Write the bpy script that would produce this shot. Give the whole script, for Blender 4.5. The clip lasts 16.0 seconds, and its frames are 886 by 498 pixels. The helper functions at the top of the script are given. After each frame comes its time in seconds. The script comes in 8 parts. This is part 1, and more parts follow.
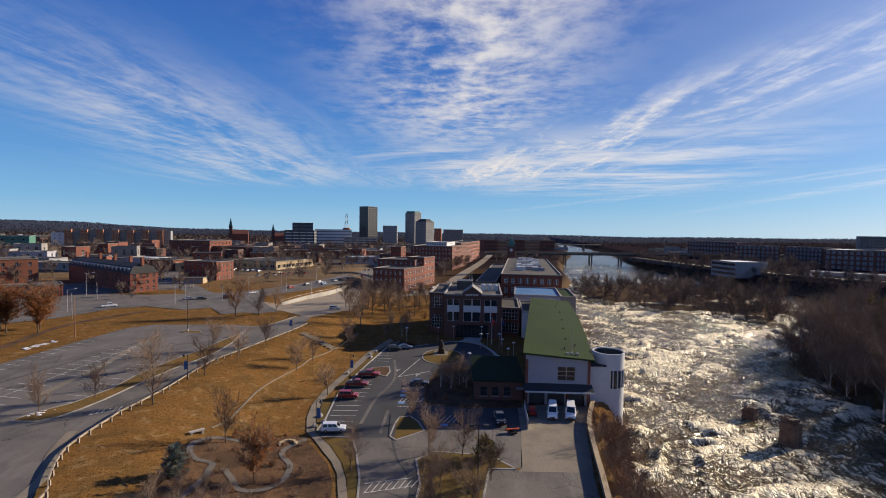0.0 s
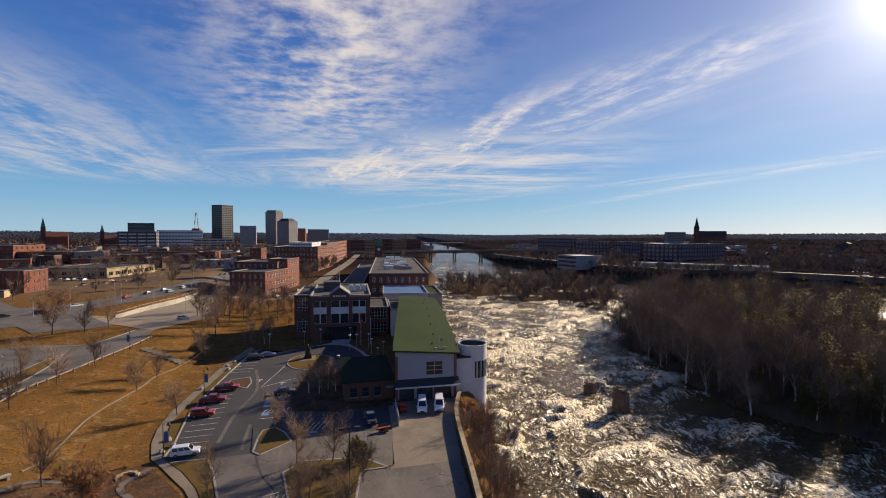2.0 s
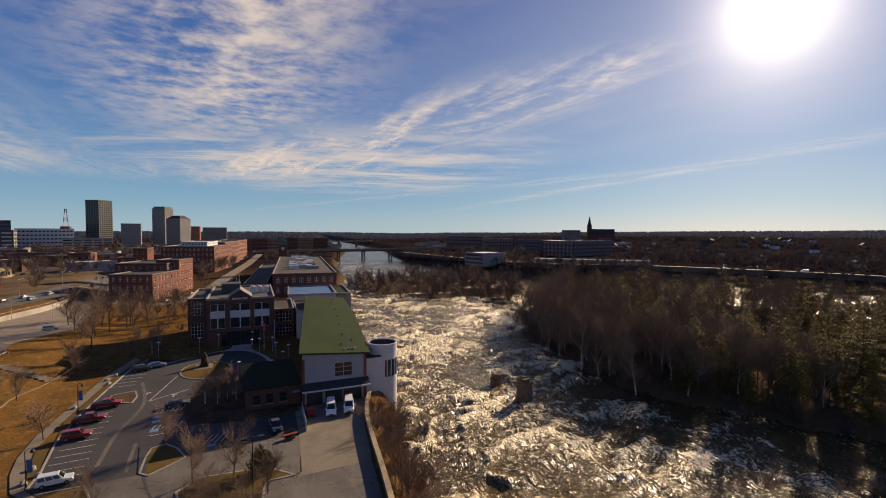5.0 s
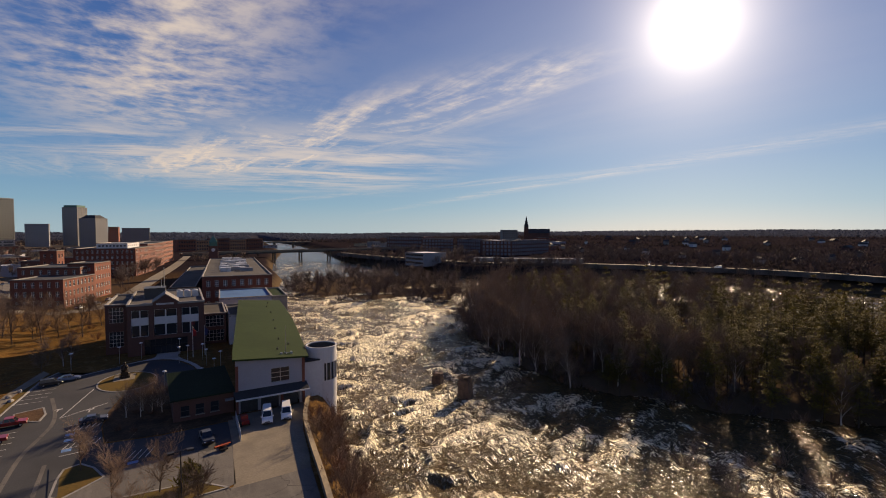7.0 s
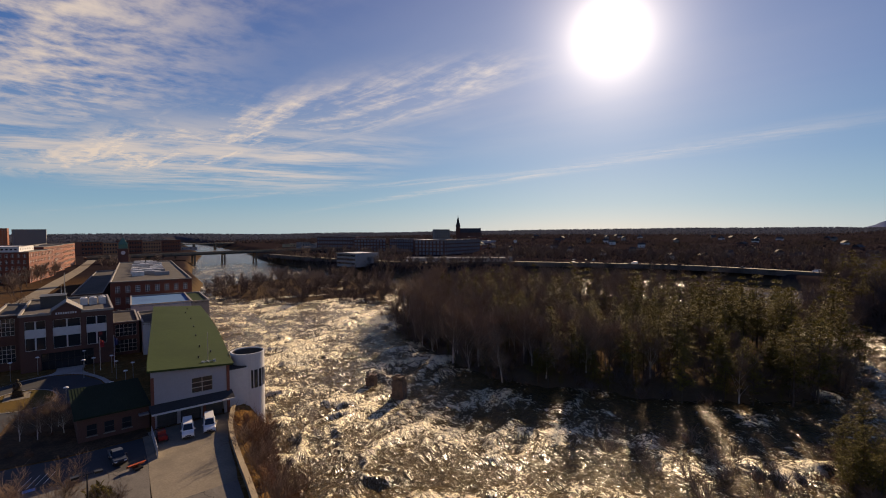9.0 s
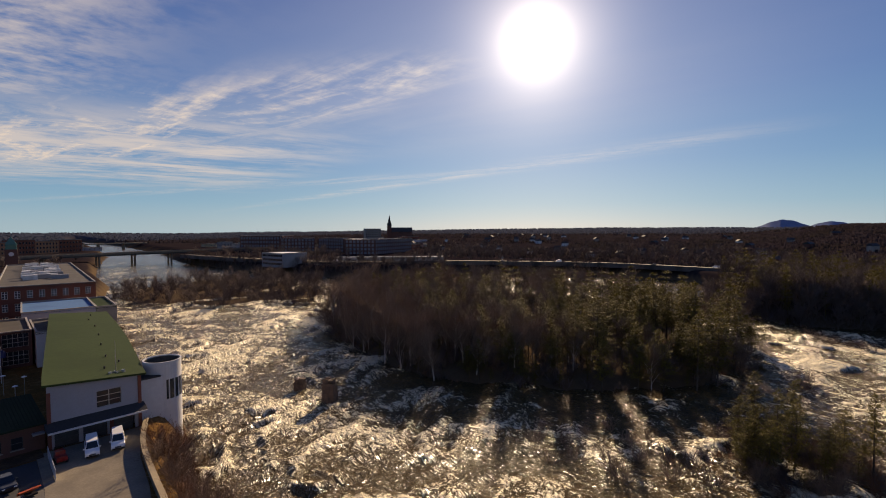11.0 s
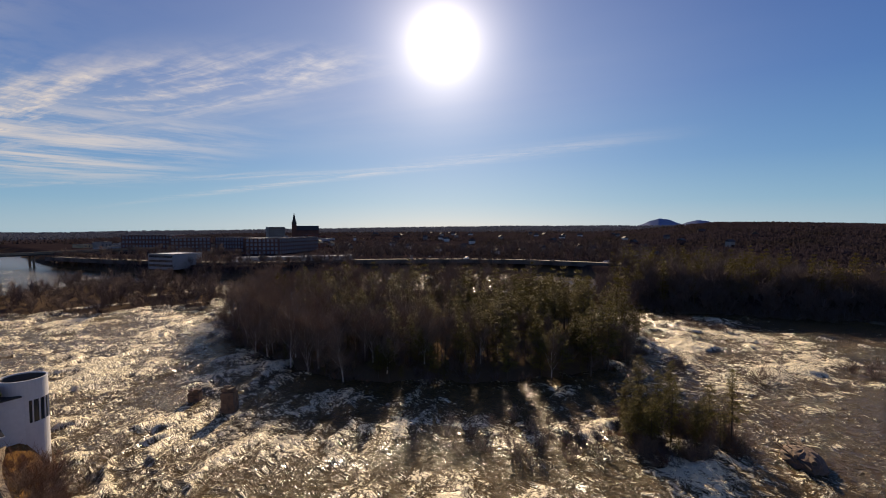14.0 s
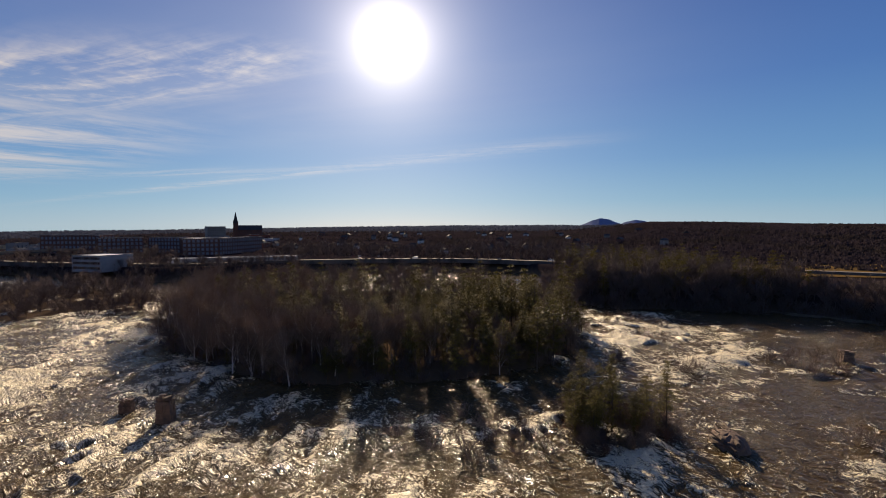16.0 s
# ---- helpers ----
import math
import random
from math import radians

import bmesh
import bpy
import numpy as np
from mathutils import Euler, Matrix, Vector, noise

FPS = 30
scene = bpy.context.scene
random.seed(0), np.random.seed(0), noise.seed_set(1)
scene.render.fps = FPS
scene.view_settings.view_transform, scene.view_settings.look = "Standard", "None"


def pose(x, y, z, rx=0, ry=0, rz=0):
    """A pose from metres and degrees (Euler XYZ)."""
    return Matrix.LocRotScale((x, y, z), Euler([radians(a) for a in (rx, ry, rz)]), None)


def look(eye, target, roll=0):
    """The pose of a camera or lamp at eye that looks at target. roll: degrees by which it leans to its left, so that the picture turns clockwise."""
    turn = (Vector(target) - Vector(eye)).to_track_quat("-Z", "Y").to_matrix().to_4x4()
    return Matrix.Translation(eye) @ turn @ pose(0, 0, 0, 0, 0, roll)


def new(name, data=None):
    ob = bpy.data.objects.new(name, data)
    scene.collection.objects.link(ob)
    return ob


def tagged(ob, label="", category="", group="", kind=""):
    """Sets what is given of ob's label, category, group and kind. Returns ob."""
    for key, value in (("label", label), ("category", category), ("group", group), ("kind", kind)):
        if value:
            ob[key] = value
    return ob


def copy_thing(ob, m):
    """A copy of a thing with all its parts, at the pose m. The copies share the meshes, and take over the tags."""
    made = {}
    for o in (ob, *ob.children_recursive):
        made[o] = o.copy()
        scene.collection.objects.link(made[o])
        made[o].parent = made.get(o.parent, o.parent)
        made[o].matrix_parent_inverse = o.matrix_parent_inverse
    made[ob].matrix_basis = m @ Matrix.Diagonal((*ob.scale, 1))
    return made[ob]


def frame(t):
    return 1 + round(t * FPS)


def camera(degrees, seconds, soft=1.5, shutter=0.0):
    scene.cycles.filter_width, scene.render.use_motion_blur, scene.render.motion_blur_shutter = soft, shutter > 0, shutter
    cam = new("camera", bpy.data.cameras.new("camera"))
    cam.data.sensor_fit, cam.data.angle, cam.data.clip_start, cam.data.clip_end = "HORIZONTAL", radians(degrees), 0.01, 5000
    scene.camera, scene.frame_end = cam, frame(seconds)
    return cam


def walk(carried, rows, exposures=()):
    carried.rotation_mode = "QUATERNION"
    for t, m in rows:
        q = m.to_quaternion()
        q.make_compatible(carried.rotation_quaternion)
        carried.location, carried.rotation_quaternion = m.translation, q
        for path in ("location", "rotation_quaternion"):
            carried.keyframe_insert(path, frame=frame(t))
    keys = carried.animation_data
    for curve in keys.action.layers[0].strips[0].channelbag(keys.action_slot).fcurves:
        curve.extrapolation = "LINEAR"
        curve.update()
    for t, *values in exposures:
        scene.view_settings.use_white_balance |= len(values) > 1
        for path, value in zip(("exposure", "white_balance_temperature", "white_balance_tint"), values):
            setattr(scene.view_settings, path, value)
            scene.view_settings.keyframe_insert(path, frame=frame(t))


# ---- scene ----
# ---------------------------------------------------------------- camera
# A drone hovers 38 m above the car park and turns slowly to its right.
EYE = (0.0, 0.0, 38.0)
TURN = [  # seconds, yaw, pitch, roll
    (0.0, 0.00, -2.30, -0.80), (0.5, -1.03, -2.28, -0.78), (1.0, -4.63, -2.21, -0.58),
    (1.5, -10.26, -2.21, -0.43), (2.0, -16.09, -2.23, -0.28), (2.5, -19.81, -2.28, -0.21),
    (3.0, -21.63, -2.31, -0.20), (3.5, -22.96, -2.35, -0.23), (4.0, -24.23, -2.37, -0.24),
    (5.25, -27.95, -2.41, -0.26), (6.5, -32.20, -2.42, -0.22), (7.0, -34.40, -2.38, -0.12),
    (7.5, -36.18, -2.36, -0.03), (8.0, -38.34, -2.37, 0.08), (8.5, -40.52, -2.40, 0.16),
    (9.0, -42.61, -2.42, 0.17), (9.5, -44.81, -2.43, 0.11), (10.0, -47.10, -2.46, 0.08),
    (11.25, -51.80, -2.54, 0.05), (12.5, -55.97, -2.62, 0.02), (13.0, -58.53, -2.68, 0.02),
    (13.5, -60.68, -2.72, 0.05), (14.0, -62.01, -2.75, 0.09), (14.5, -63.74, -2.78, 0.11),
    (15.0, -66.04, -2.81, 0.13), (15.5, -67.79, -2.83, 0.14), (16.0, -68.24, -2.82, 0.09),
]
cam = camera(86.67, 16.0, soft=1.0)
walk(cam, [(t, pose(*EYE, 90 + p, r, w)) for t, w, p, r in TURN],
     exposures=[(0.0, 0.71, 6600, 12), (1.5, 0.70, 7000, 14), (3.5, 0.57, 7900, 17), (7.0, 0.45, 8350, 18), (10.0, 0.46, 8350, 18), (14.0, 0.46, 7550, 16), (16.0, 0.46, 7450, 16)])

# ---------------------------------------------------------------- sun and sky
SUN_AZ, SUN_EL = 62.0, 20.9          # degrees from +y towards +x, above the horizon
TO_SUN = Vector((math.sin(radians(SUN_AZ)) * math.cos(radians(SUN_EL)),
                 math.cos(radians(SUN_AZ)) * math.cos(radians(SUN_EL)),
                 math.sin(radians(SUN_EL))))
sun_data = bpy.data.lights.new("sun", "SUN")
sun_data.energy, sun_data.angle, sun_data.color = 5.0, radians(0.53), (1.0, 0.86, 0.66)
sun = new("sun", sun_data)
sun.matrix_world = look(TO_SUN * 300, (0, 0, 0))

world = bpy.data.worlds.new("sky")
scene.world = world
world.use_nodes = True
WT = world.node_tree
for n in list(WT.nodes):
    WT.nodes.remove(n)


class Nodes:
    """Short calls for a node tree."""

    def __init__(self, tree):
        self.t = tree

    def put(self, value, socket):
        if isinstance(value, bpy.types.NodeSocket):
            self.t.links.new(value, socket)
        else:
            socket.default_value = value

    def math(self, op, a, b=0.0, c=0.0, clamp=False):
        n = self.t.nodes.new("ShaderNodeMath")
        n.operation, n.use_clamp = op, clamp
        for v, s in zip((a, b, c), n.inputs):
            self.put(v, s)
        return n.outputs[0]

    def vec(self, op, a, b=(0, 0, 0)):
        n = self.t.nodes.new("ShaderNodeVectorMath")
        n.operation = op
        self.put(a, n.inputs[0])
        self.put(b, n.inputs[1])
        return n.outputs["Value"] if op == "DOT_PRODUCT" else n.outputs[0]

    def xyz(self, x, y, z):
        n = self.t.nodes.new("ShaderNodeCombineXYZ")
        for v, s in zip((x, y, z), n.inputs):
            self.put(v, s)
        return n.outputs[0]

    def split(self, v):
        n = self.t.nodes.new("ShaderNodeSeparateXYZ")
        self.put(v, n.inputs[0])
        return n.outputs

    def noise(self, v, scale, detail=4.0, rough=0.55, distort=0.0):
        n = self.t.nodes.new("ShaderNodeTexNoise")
        self.put(v, n.inputs["Vector"])
        n.inputs["Scale"].default_value = scale
        n.inputs["Detail"].default_value = detail
        n.inputs["Roughness"].default_value = rough
        n.inputs["Distortion"].default_value = distort
        return n.outputs["Fac"]

    def ramp(self, v, lo, hi, a=0.0, b=1.0):
        n = self.t.nodes.new("ShaderNodeMapRange")
        n.interpolation_type = "SMOOTHSTEP"
        for k, x in zip(("Value", "From Min", "From Max", "To Min", "To Max"), (v, lo, hi, a, b)):
            self.put(x, n.inputs[k])
        return n.outputs[0]

    def mix(self, f, a, b, kind="MIX"):
        n = self.t.nodes.new("ShaderNodeMix")
        n.data_type, n.blend_type = "RGBA", kind
        self.put(f, n.inputs[0])
        for v, s in ((a, n.inputs[6]), (b, n.inputs[7])):
            self.put((*v, 1.0) if isinstance(v, tuple) and len(v) == 3 else v, s)
        return n.outputs[2]

    def bell(self, v, centre, width):
        d = self.math("DIVIDE", self.math("SUBTRACT", v, centre), width)
        return self.math("EXPONENT", self.math("MULTIPLY", self.math("MULTIPLY", d, d), -1.0))


def build_sky():
    N = Nodes(WT)
    sky = WT.nodes.new("ShaderNodeTexSky")
    sky.sky_type, sky.sun_disc = "NISHITA", False
    sky.sun_elevation, sky.sun_rotation = radians(SUN_EL), radians(SUN_AZ)
    sky.air_density, sky.dust_density, sky.ozone_density, sky.altitude = 1.0, 0.5, 2.5, 100.0
    way = WT.nodes.new("ShaderNodeTexCoord").outputs["Generated"]
    x, y, z = N.split(way)
    zz = N.math("MAXIMUM", z, 0.03)
    u, v = N.math("DIVIDE", x, zz), N.math("DIVIDE", y, zz)
    # clear winter air: pale at the horizon, deep blue above
    grad = WT.nodes.new("ShaderNodeValToRGB")
    tones = ((0.0, (3.0, 5.4, 7.4)), (0.05, (1.7, 4.3, 7.1)), (0.13, (0.9, 3.0, 6.5)), (0.26, (0.42, 1.8, 5.4)), (0.45, (0.2, 0.95, 4.0)), (1.0, (0.12, 0.5, 2.4)))
    for i, (at, c) in enumerate(tones):
        e = grad.color_ramp.elements[i] if i < 2 else grad.color_ramp.elements.new(at)
        e.position, e.color = at, (*c, 1)
    WT.links.new(N.math("MAXIMUM", z, 0.0), grad.inputs[0])
    air = N.mix(0.12, grad.outputs[0], sky.outputs[0])
    # cirrus in long streaks that run away from the viewer
    p = N.xyz(u, v, 0.0)
    drift = N.math("SUBTRACT", N.noise(p, 0.45, 3.0), 0.5)
    uu = N.math("ADD", u, N.math("MULTIPLY", drift, 0.35))
    far = N.math("MAXIMUM", N.math("SUBTRACT", v, 2.0), 0.0)
    diagonal = N.bell(uu, N.math("MULTIPLY_ADD", v, -0.165, 2.60), N.math("MULTIPLY_ADD", far, 0.17, 0.26))
    diagonal = N.math("MULTIPLY", diagonal, N.math("MULTIPLY", N.ramp(v, 1.5, 2.3, 0.0, 1.9), N.ramp(v, 13.0, 7.0)))
    mass = N.math("MULTIPLY", N.bell(uu, 0.14, N.math("MULTIPLY_ADD", far, 0.10, 0.56)), N.ramp(v, 7.5, 3.2, 0.0, 1.15))
    fan = N.bell(uu, N.math("MULTIPLY_ADD", v, -0.14, -1.95), N.math("MULTIPLY_ADD", far, 0.20, 0.55))
    fan = N.math("MULTIPLY", fan, N.math("MULTIPLY", N.ramp(v, 1.6, 4.0, 0.12, 0.82), N.ramp(v, 12.5, 8.0)))
    across = N.math("ADD", N.math("MULTIPLY", u, 0.37), N.math("MULTIPLY", v, 0.93))
    along = N.math("SUBTRACT", N.math("MULTIPLY", u, 0.93), N.math("MULTIPLY", v, 0.37))
    low = N.math("MULTIPLY", N.math("MULTIPLY", N.ramp(across, 3.8, 6.2), N.ramp(across, 16.0, 8.0)), N.math("MULTIPLY", N.ramp(along, -5.0, -2.4), N.ramp(along, 2.8, 0.2)))
    trail = N.math("MULTIPLY", N.bell(u, N.math("MULTIPLY_ADD", v, 0.27, 5.7), 0.42), N.ramp(v, -0.4, 2.2, 0.0, 0.5))
    trail_low = N.math("MULTIPLY", N.bell(u, N.math("MULTIPLY_ADD", v, -0.21, 8.05), 0.5), N.ramp(v, 4.5, 7.5, 0.0, 0.42))
    # unseen cloud behind the camera, added as fill light
    behind = N.math("MULTIPLY", N.bell(uu, -2.2, 2.2), N.ramp(v, -0.4, -2.0, 0.0, 0.9))
    veil = N.math("MULTIPLY", N.math("MULTIPLY", N.bell(u, 3.0, 1.7), N.bell(v, 3.0, 2.2)), N.ramp(N.noise(N.xyz(uu, N.math("MULTIPLY", v, 0.4), 9.1), 0.8, 4.0), 0.25, 0.7, 0.08, 0.24))
    cover = diagonal
    for b in (fan, trail, trail_low, behind):
        cover = N.math("ADD", cover, b)
    streak = N.noise(N.xyz(N.math("MULTIPLY", uu, 2.2), N.math("MULTIPLY", v, 0.42), 0.3), 1.0, 6.0, 0.62, 0.6)
    ripple = N.noise(N.xyz(N.math("MULTIPLY", u, 7.0), N.math("MULTIPLY", v, 6.0), 1.7), 1.0, 5.0, 0.6, 0.4)
    fibre = N.math("ADD", N.math("MULTIPLY", streak, 0.74), N.math("MULTIPLY", ripple, 0.26))
    sheet_grain = N.noise(N.xyz(N.math("MULTIPLY", along, 0.55), N.math("MULTIPLY", across, 0.95), 4.1), 1.0, 7.0, 0.66, 0.3)
    puffs = N.math("ADD", N.math("MULTIPLY", N.noise(N.xyz(uu, v, 7.7), 5.5, 6.0, 0.6, 0.15), 0.5), N.math("MULTIPLY", N.noise(N.xyz(uu, N.math("MULTIPLY", v, 0.5), 2.2), 1.7, 5.0, 0.62, 0.2), 0.5))
    dens = N.math("MULTIPLY", N.ramp(fibre, 0.35, 0.68), N.math("MINIMUM", cover, 1.5))
    dens = N.math("MAXIMUM", dens, N.math("MULTIPLY", N.ramp(puffs, 0.36, 0.63), mass))
    dens = N.math("MAXIMUM", dens, N.math("MULTIPLY", N.ramp(sheet_grain, 0.36, 0.66, 0.0, 0.92), low))
    dens = N.math("ADD", dens, N.math("MULTIPLY", veil, N.math("SUBTRACT", 1.0, dens)))
    dens = N.math("MULTIPLY", dens, N.ramp(z, 0.015, 0.08))
    # cloud high overhead, out of view, cleared to lower the fill light
    dens = N.math("MULTIPLY", dens, N.ramp(z, 0.72, 0.46))
    dens = N.math("MULTIPLY", dens, CLOUD, clamp=True)
    # the brightness round the sun, which is in view
    cosine = N.math("MINIMUM", N.vec("DOT_PRODUCT", way, tuple(TO_SUN)), 1.0)
    ang = N.math("MULTIPLY", N.math("ARCCOSINE", cosine), 57.2958)
    core = N.math("MULTIPLY", N.math("EXPONENT", N.math("MULTIPLY", ang, -0.66)), 52.0)
    glow = N.math("ADD", core, N.math("MULTIPLY", N.bell(ang, 0.0, 7.0), 4.6))
    halo = N.math("MULTIPLY", N.bell(ang, 0.0, 25.0), 1.75)
    cloud_light = N.math("MULTIPLY_ADD", N.bell(ang, 0.0, 40.0), 1.5, CLOUD_LIGHT)
    col = N.mix(dens, air, N.vec("MULTIPLY", (1.0, 0.985, 0.98), N.xyz(cloud_light, cloud_light, cloud_light)))
    g = N.vec("MULTIPLY", (1.0, 0.97, 0.92), N.xyz(glow, glow, glow))
    col = N.vec("ADD", col, g)
    col = N.vec("ADD", col, N.vec("MULTIPLY", (0.78, 0.97, 1.12), N.xyz(halo, halo, halo)))
    back = WT.nodes.new("ShaderNodeBackground")
    back.inputs["Strength"].default_value = SKY_LEVEL
    WT.links.new(col, back.inputs["Color"])
    out = WT.nodes.new("ShaderNodeOutputWorld")
    WT.links.new(back.outputs[0], out.inputs["Surface"])


SKY_LEVEL, CLOUD, CLOUD_LIGHT = 0.066, 0.82, 6.8
build_sky()

# ---------------------------------------------------------------- materials
def material(name, a, b, rough=0.8, grain=3.0, stain=0.15, bump=0.3, metal=0.0, c=None, stretch=(1, 1, 1), gloss=0.5, vary=0.0,
             island=0.0, lump=0.15):
    """A surface that goes between the colours a and b in fine grain, and towards c in large stains."""
    m = bpy.data.materials.new(name)
    m.use_nodes = True
    t = m.node_tree
    N = Nodes(t)
    bs = t.nodes["Principled BSDF"]
    co = t.nodes.new("ShaderNodeTexCoord").outputs["Object"]
    p = N.vec("MULTIPLY", co, stretch)
    fine = N.noise(p, grain, 5.0, 0.6)
    wide = N.noise(p, stain, 4.0, 0.6)
    col = N.mix(N.ramp(fine, 0.32, 0.68), a, b)
    col = N.mix(N.math("MULTIPLY", N.ramp(wide, 0.42, 0.68), 0.75), col, c or tuple(0.6 * x for x in a))
    if vary:
        r = t.nodes.new("ShaderNodeObjectInfo").outputs["Random"]
        k = N.math("MULTIPLY_ADD", r, 2 * vary, 1.0 - vary)
        col = N.mix(1.0, col, N.xyz(k, k, k), "MULTIPLY")
    if island:
        r = t.nodes.new("ShaderNodeNewGeometry").outputs["Random Per Island"]
        k = N.math("MULTIPLY_ADD", r, 2 * island, 1.0 - island)
        col = N.mix(1.0, col, N.xyz(k, N.math("POWER", k, 1.1), N.math("POWER", k, 1.2)), "MULTIPLY")
    t.links.new(col, bs.inputs["Base Color"])
    bs.inputs["Roughness"].default_value = rough
    bs.inputs["Metallic"].default_value = metal
    bs.inputs["Specular IOR Level"].default_value = gloss
    if bump:
        bn = t.nodes.new("ShaderNodeBump")
        bn.inputs["Strength"].default_value = bump
        bn.inputs["Distance"].default_value = lump
        t.links.new(N.math("ADD", fine, wide), bn.inputs["Height"])
        t.links.new(bn.outputs[0], bs.inputs["Normal"])
    return m


def glass(name, tint=(0.02, 0.025, 0.03), rough=0.06):
    m = bpy.data.materials.new(name)
    m.use_nodes = True
    bs = m.node_tree.nodes["Principled BSDF"]
    bs.inputs["Base Color"].default_value = (*tint, 1)
    bs.inputs["Roughness"].default_value = rough
    bs.inputs["Specular IOR Level"].default_value = 0.6
    return m


def paint(name, col, rough=0.35, coat=0.6, metal=0.0):
    m = material(name, col, tuple(0.93 * x for x in col), rough, 6.0, 0.8, 0.0, metal, tuple(0.85 * x for x in col))
    m.node_tree.nodes["Principled BSDF"].inputs["Coat Weight"].default_value = coat
    return m


def leafage(m, share=0.45):
    """Lets light shine through thin leaves and needles."""
    t = m.node_tree
    bs = t.nodes["Principled BSDF"]
    tr = t.nodes.new("ShaderNodeBsdfTranslucent")
    t.links.new(bs.inputs["Base Color"].links[0].from_socket, tr.inputs["Color"])
    mx = t.nodes.new("ShaderNodeMixShader")
    mx.inputs[0].default_value = share
    t.links.new(bs.outputs[0], mx.inputs[1])
    t.links.new(tr.outputs[0], mx.inputs[2])
    t.links.new(mx.outputs[0], t.nodes["Material Output"].inputs["Surface"])
    return m


DRY_GRASS = material("dry_grass", (0.128, 0.076, 0.028), (0.2, 0.124, 0.048), 0.95, 1.6, 0.06, 0.6, c=(0.104, 0.08, 0.036), gloss=0.0, lump=0.3)
LAWN = material("winter_lawn", (0.142, 0.087, 0.030), (0.112, 0.078, 0.028), 0.95, 2.5, 0.12, 0.5, c=(0.088, 0.072, 0.026), gloss=0.03)
MULCH = material("mulch", (0.075, 0.0413, 0.0225), (0.128, 0.075, 0.0413), 0.95, 2.5, 0.2, 0.7, c=(0.045, 0.03, 0.0188), gloss=0.1)
ASPHALT = material("asphalt", (0.112, 0.100, 0.088), (0.142, 0.128, 0.113), 0.85, 5.0, 0.12, 0.2, c=(0.072, 0.067, 0.062), gloss=0.25)
ASPHALT_DARK = material("asphalt_dark", (0.035, 0.035, 0.036), (0.05, 0.049, 0.049), 0.8, 5.0, 0.07, 0.2, c=(0.025, 0.025, 0.026), gloss=0.4)
CONCRETE = material("concrete", (0.225, 0.188, 0.138), (0.175, 0.147, 0.11), 0.9, 3.0, 0.2, 0.2, c=(0.135, 0.114, 0.086), gloss=0.3)
CONCRETE_PALE = material("concrete_pale", (0.39, 0.367, 0.33), (0.315, 0.292, 0.262), 0.9, 3.0, 0.2, 0.2, c=(0.247, 0.232, 0.203))
PLAZA = material("worn_pale_asphalt", (0.30, 0.25, 0.185), (0.24, 0.20, 0.15), 0.9, 3.0, 0.15, 0.2, c=(0.19, 0.16, 0.12), gloss=0.2)
KERB = material("kerb_granite", (0.3, 0.285, 0.262), (0.225, 0.21, 0.195), 0.85, 6.0, 0.5, 0.2)
WHITE_LINE = material("road_paint", (0.62, 0.61, 0.58), (0.45, 0.44, 0.42), 0.8, 6.0, 0.7, 0.0, c=(0.26, 0.25, 0.24))
BLUE_LINE = material("blue_road_paint", (0.10, 0.24, 0.48), (0.08, 0.18, 0.38), 0.8, 6.0, 0.7, 0.0, c=(0.08, 0.12, 0.2))
BRICK_RED = material("brick_red", (0.204, 0.0638, 0.0382), (0.153, 0.0467, 0.0298), 0.9, 5.0, 0.12, 0.25, c=(0.111, 0.0425, 0.0298), vary=0.12)
BRICK_ORANGE = material("brick_orange", (0.225, 0.074, 0.040), (0.175, 0.058, 0.032), 0.9, 5.0, 0.12, 0.25, c=(0.15, 0.055, 0.034), vary=0.12)
# orange brick lightened: sunlight on far fronts put into the colour
BRICK_LIT = material("brick_lit", (0.40, 0.185, 0.095), (0.33, 0.15, 0.078), 0.9, 5.0, 0.12, 0.25, c=(0.28, 0.13, 0.07))
BRICK_DARK = material("brick_dark", (0.125, 0.058, 0.044), (0.095, 0.043, 0.034), 0.9, 5.0, 0.12, 0.25, c=(0.07, 0.036, 0.03))
STONE_GREY = material("stone_grey", (0.24, 0.224, 0.208), (0.192, 0.18, 0.168), 0.85, 3.0, 0.1, 0.2, c=(0.152, 0.144, 0.136), vary=0.15)
PANEL_WHITE = material("panel_white", (0.54, 0.54, 0.55), (0.49, 0.49, 0.505), 0.6, 1.5, 0.2, 0.05, c=(0.468, 0.468, 0.486))
PANEL_GREY = material("panel_grey", (0.24, 0.248, 0.264), (0.208, 0.216, 0.232), 0.6, 1.5, 0.2, 0.05, c=(0.176, 0.184, 0.2))
PANEL_DARK = material("panel_dark", (0.05, 0.052, 0.056), (0.038, 0.04, 0.043), 0.5, 1.5, 0.2, 0.05, c=(0.03, 0.03, 0.034))
STUCCO = material("stucco_pale", (0.315, 0.312, 0.352), (0.285, 0.282, 0.318), 0.85, 4.0, 0.15, 0.1, c=(0.275, 0.268, 0.295))
ROOF_GREEN = material("roof_green", (0.040, 0.060, 0.022), (0.033, 0.050, 0.018), 0.7, 1.2, 0.06, 0.1, c=(0.028, 0.042, 0.016), gloss=0.05)
# roof green darkened to hold the shade beside the hall
ROOF_GREEN_SHADED = material("roof_green_shaded", (0.020, 0.034, 0.020), (0.015, 0.027, 0.016), 0.75, 1.2, 0.06, 0.1, c=(0.012, 0.022, 0.013), gloss=0.05)
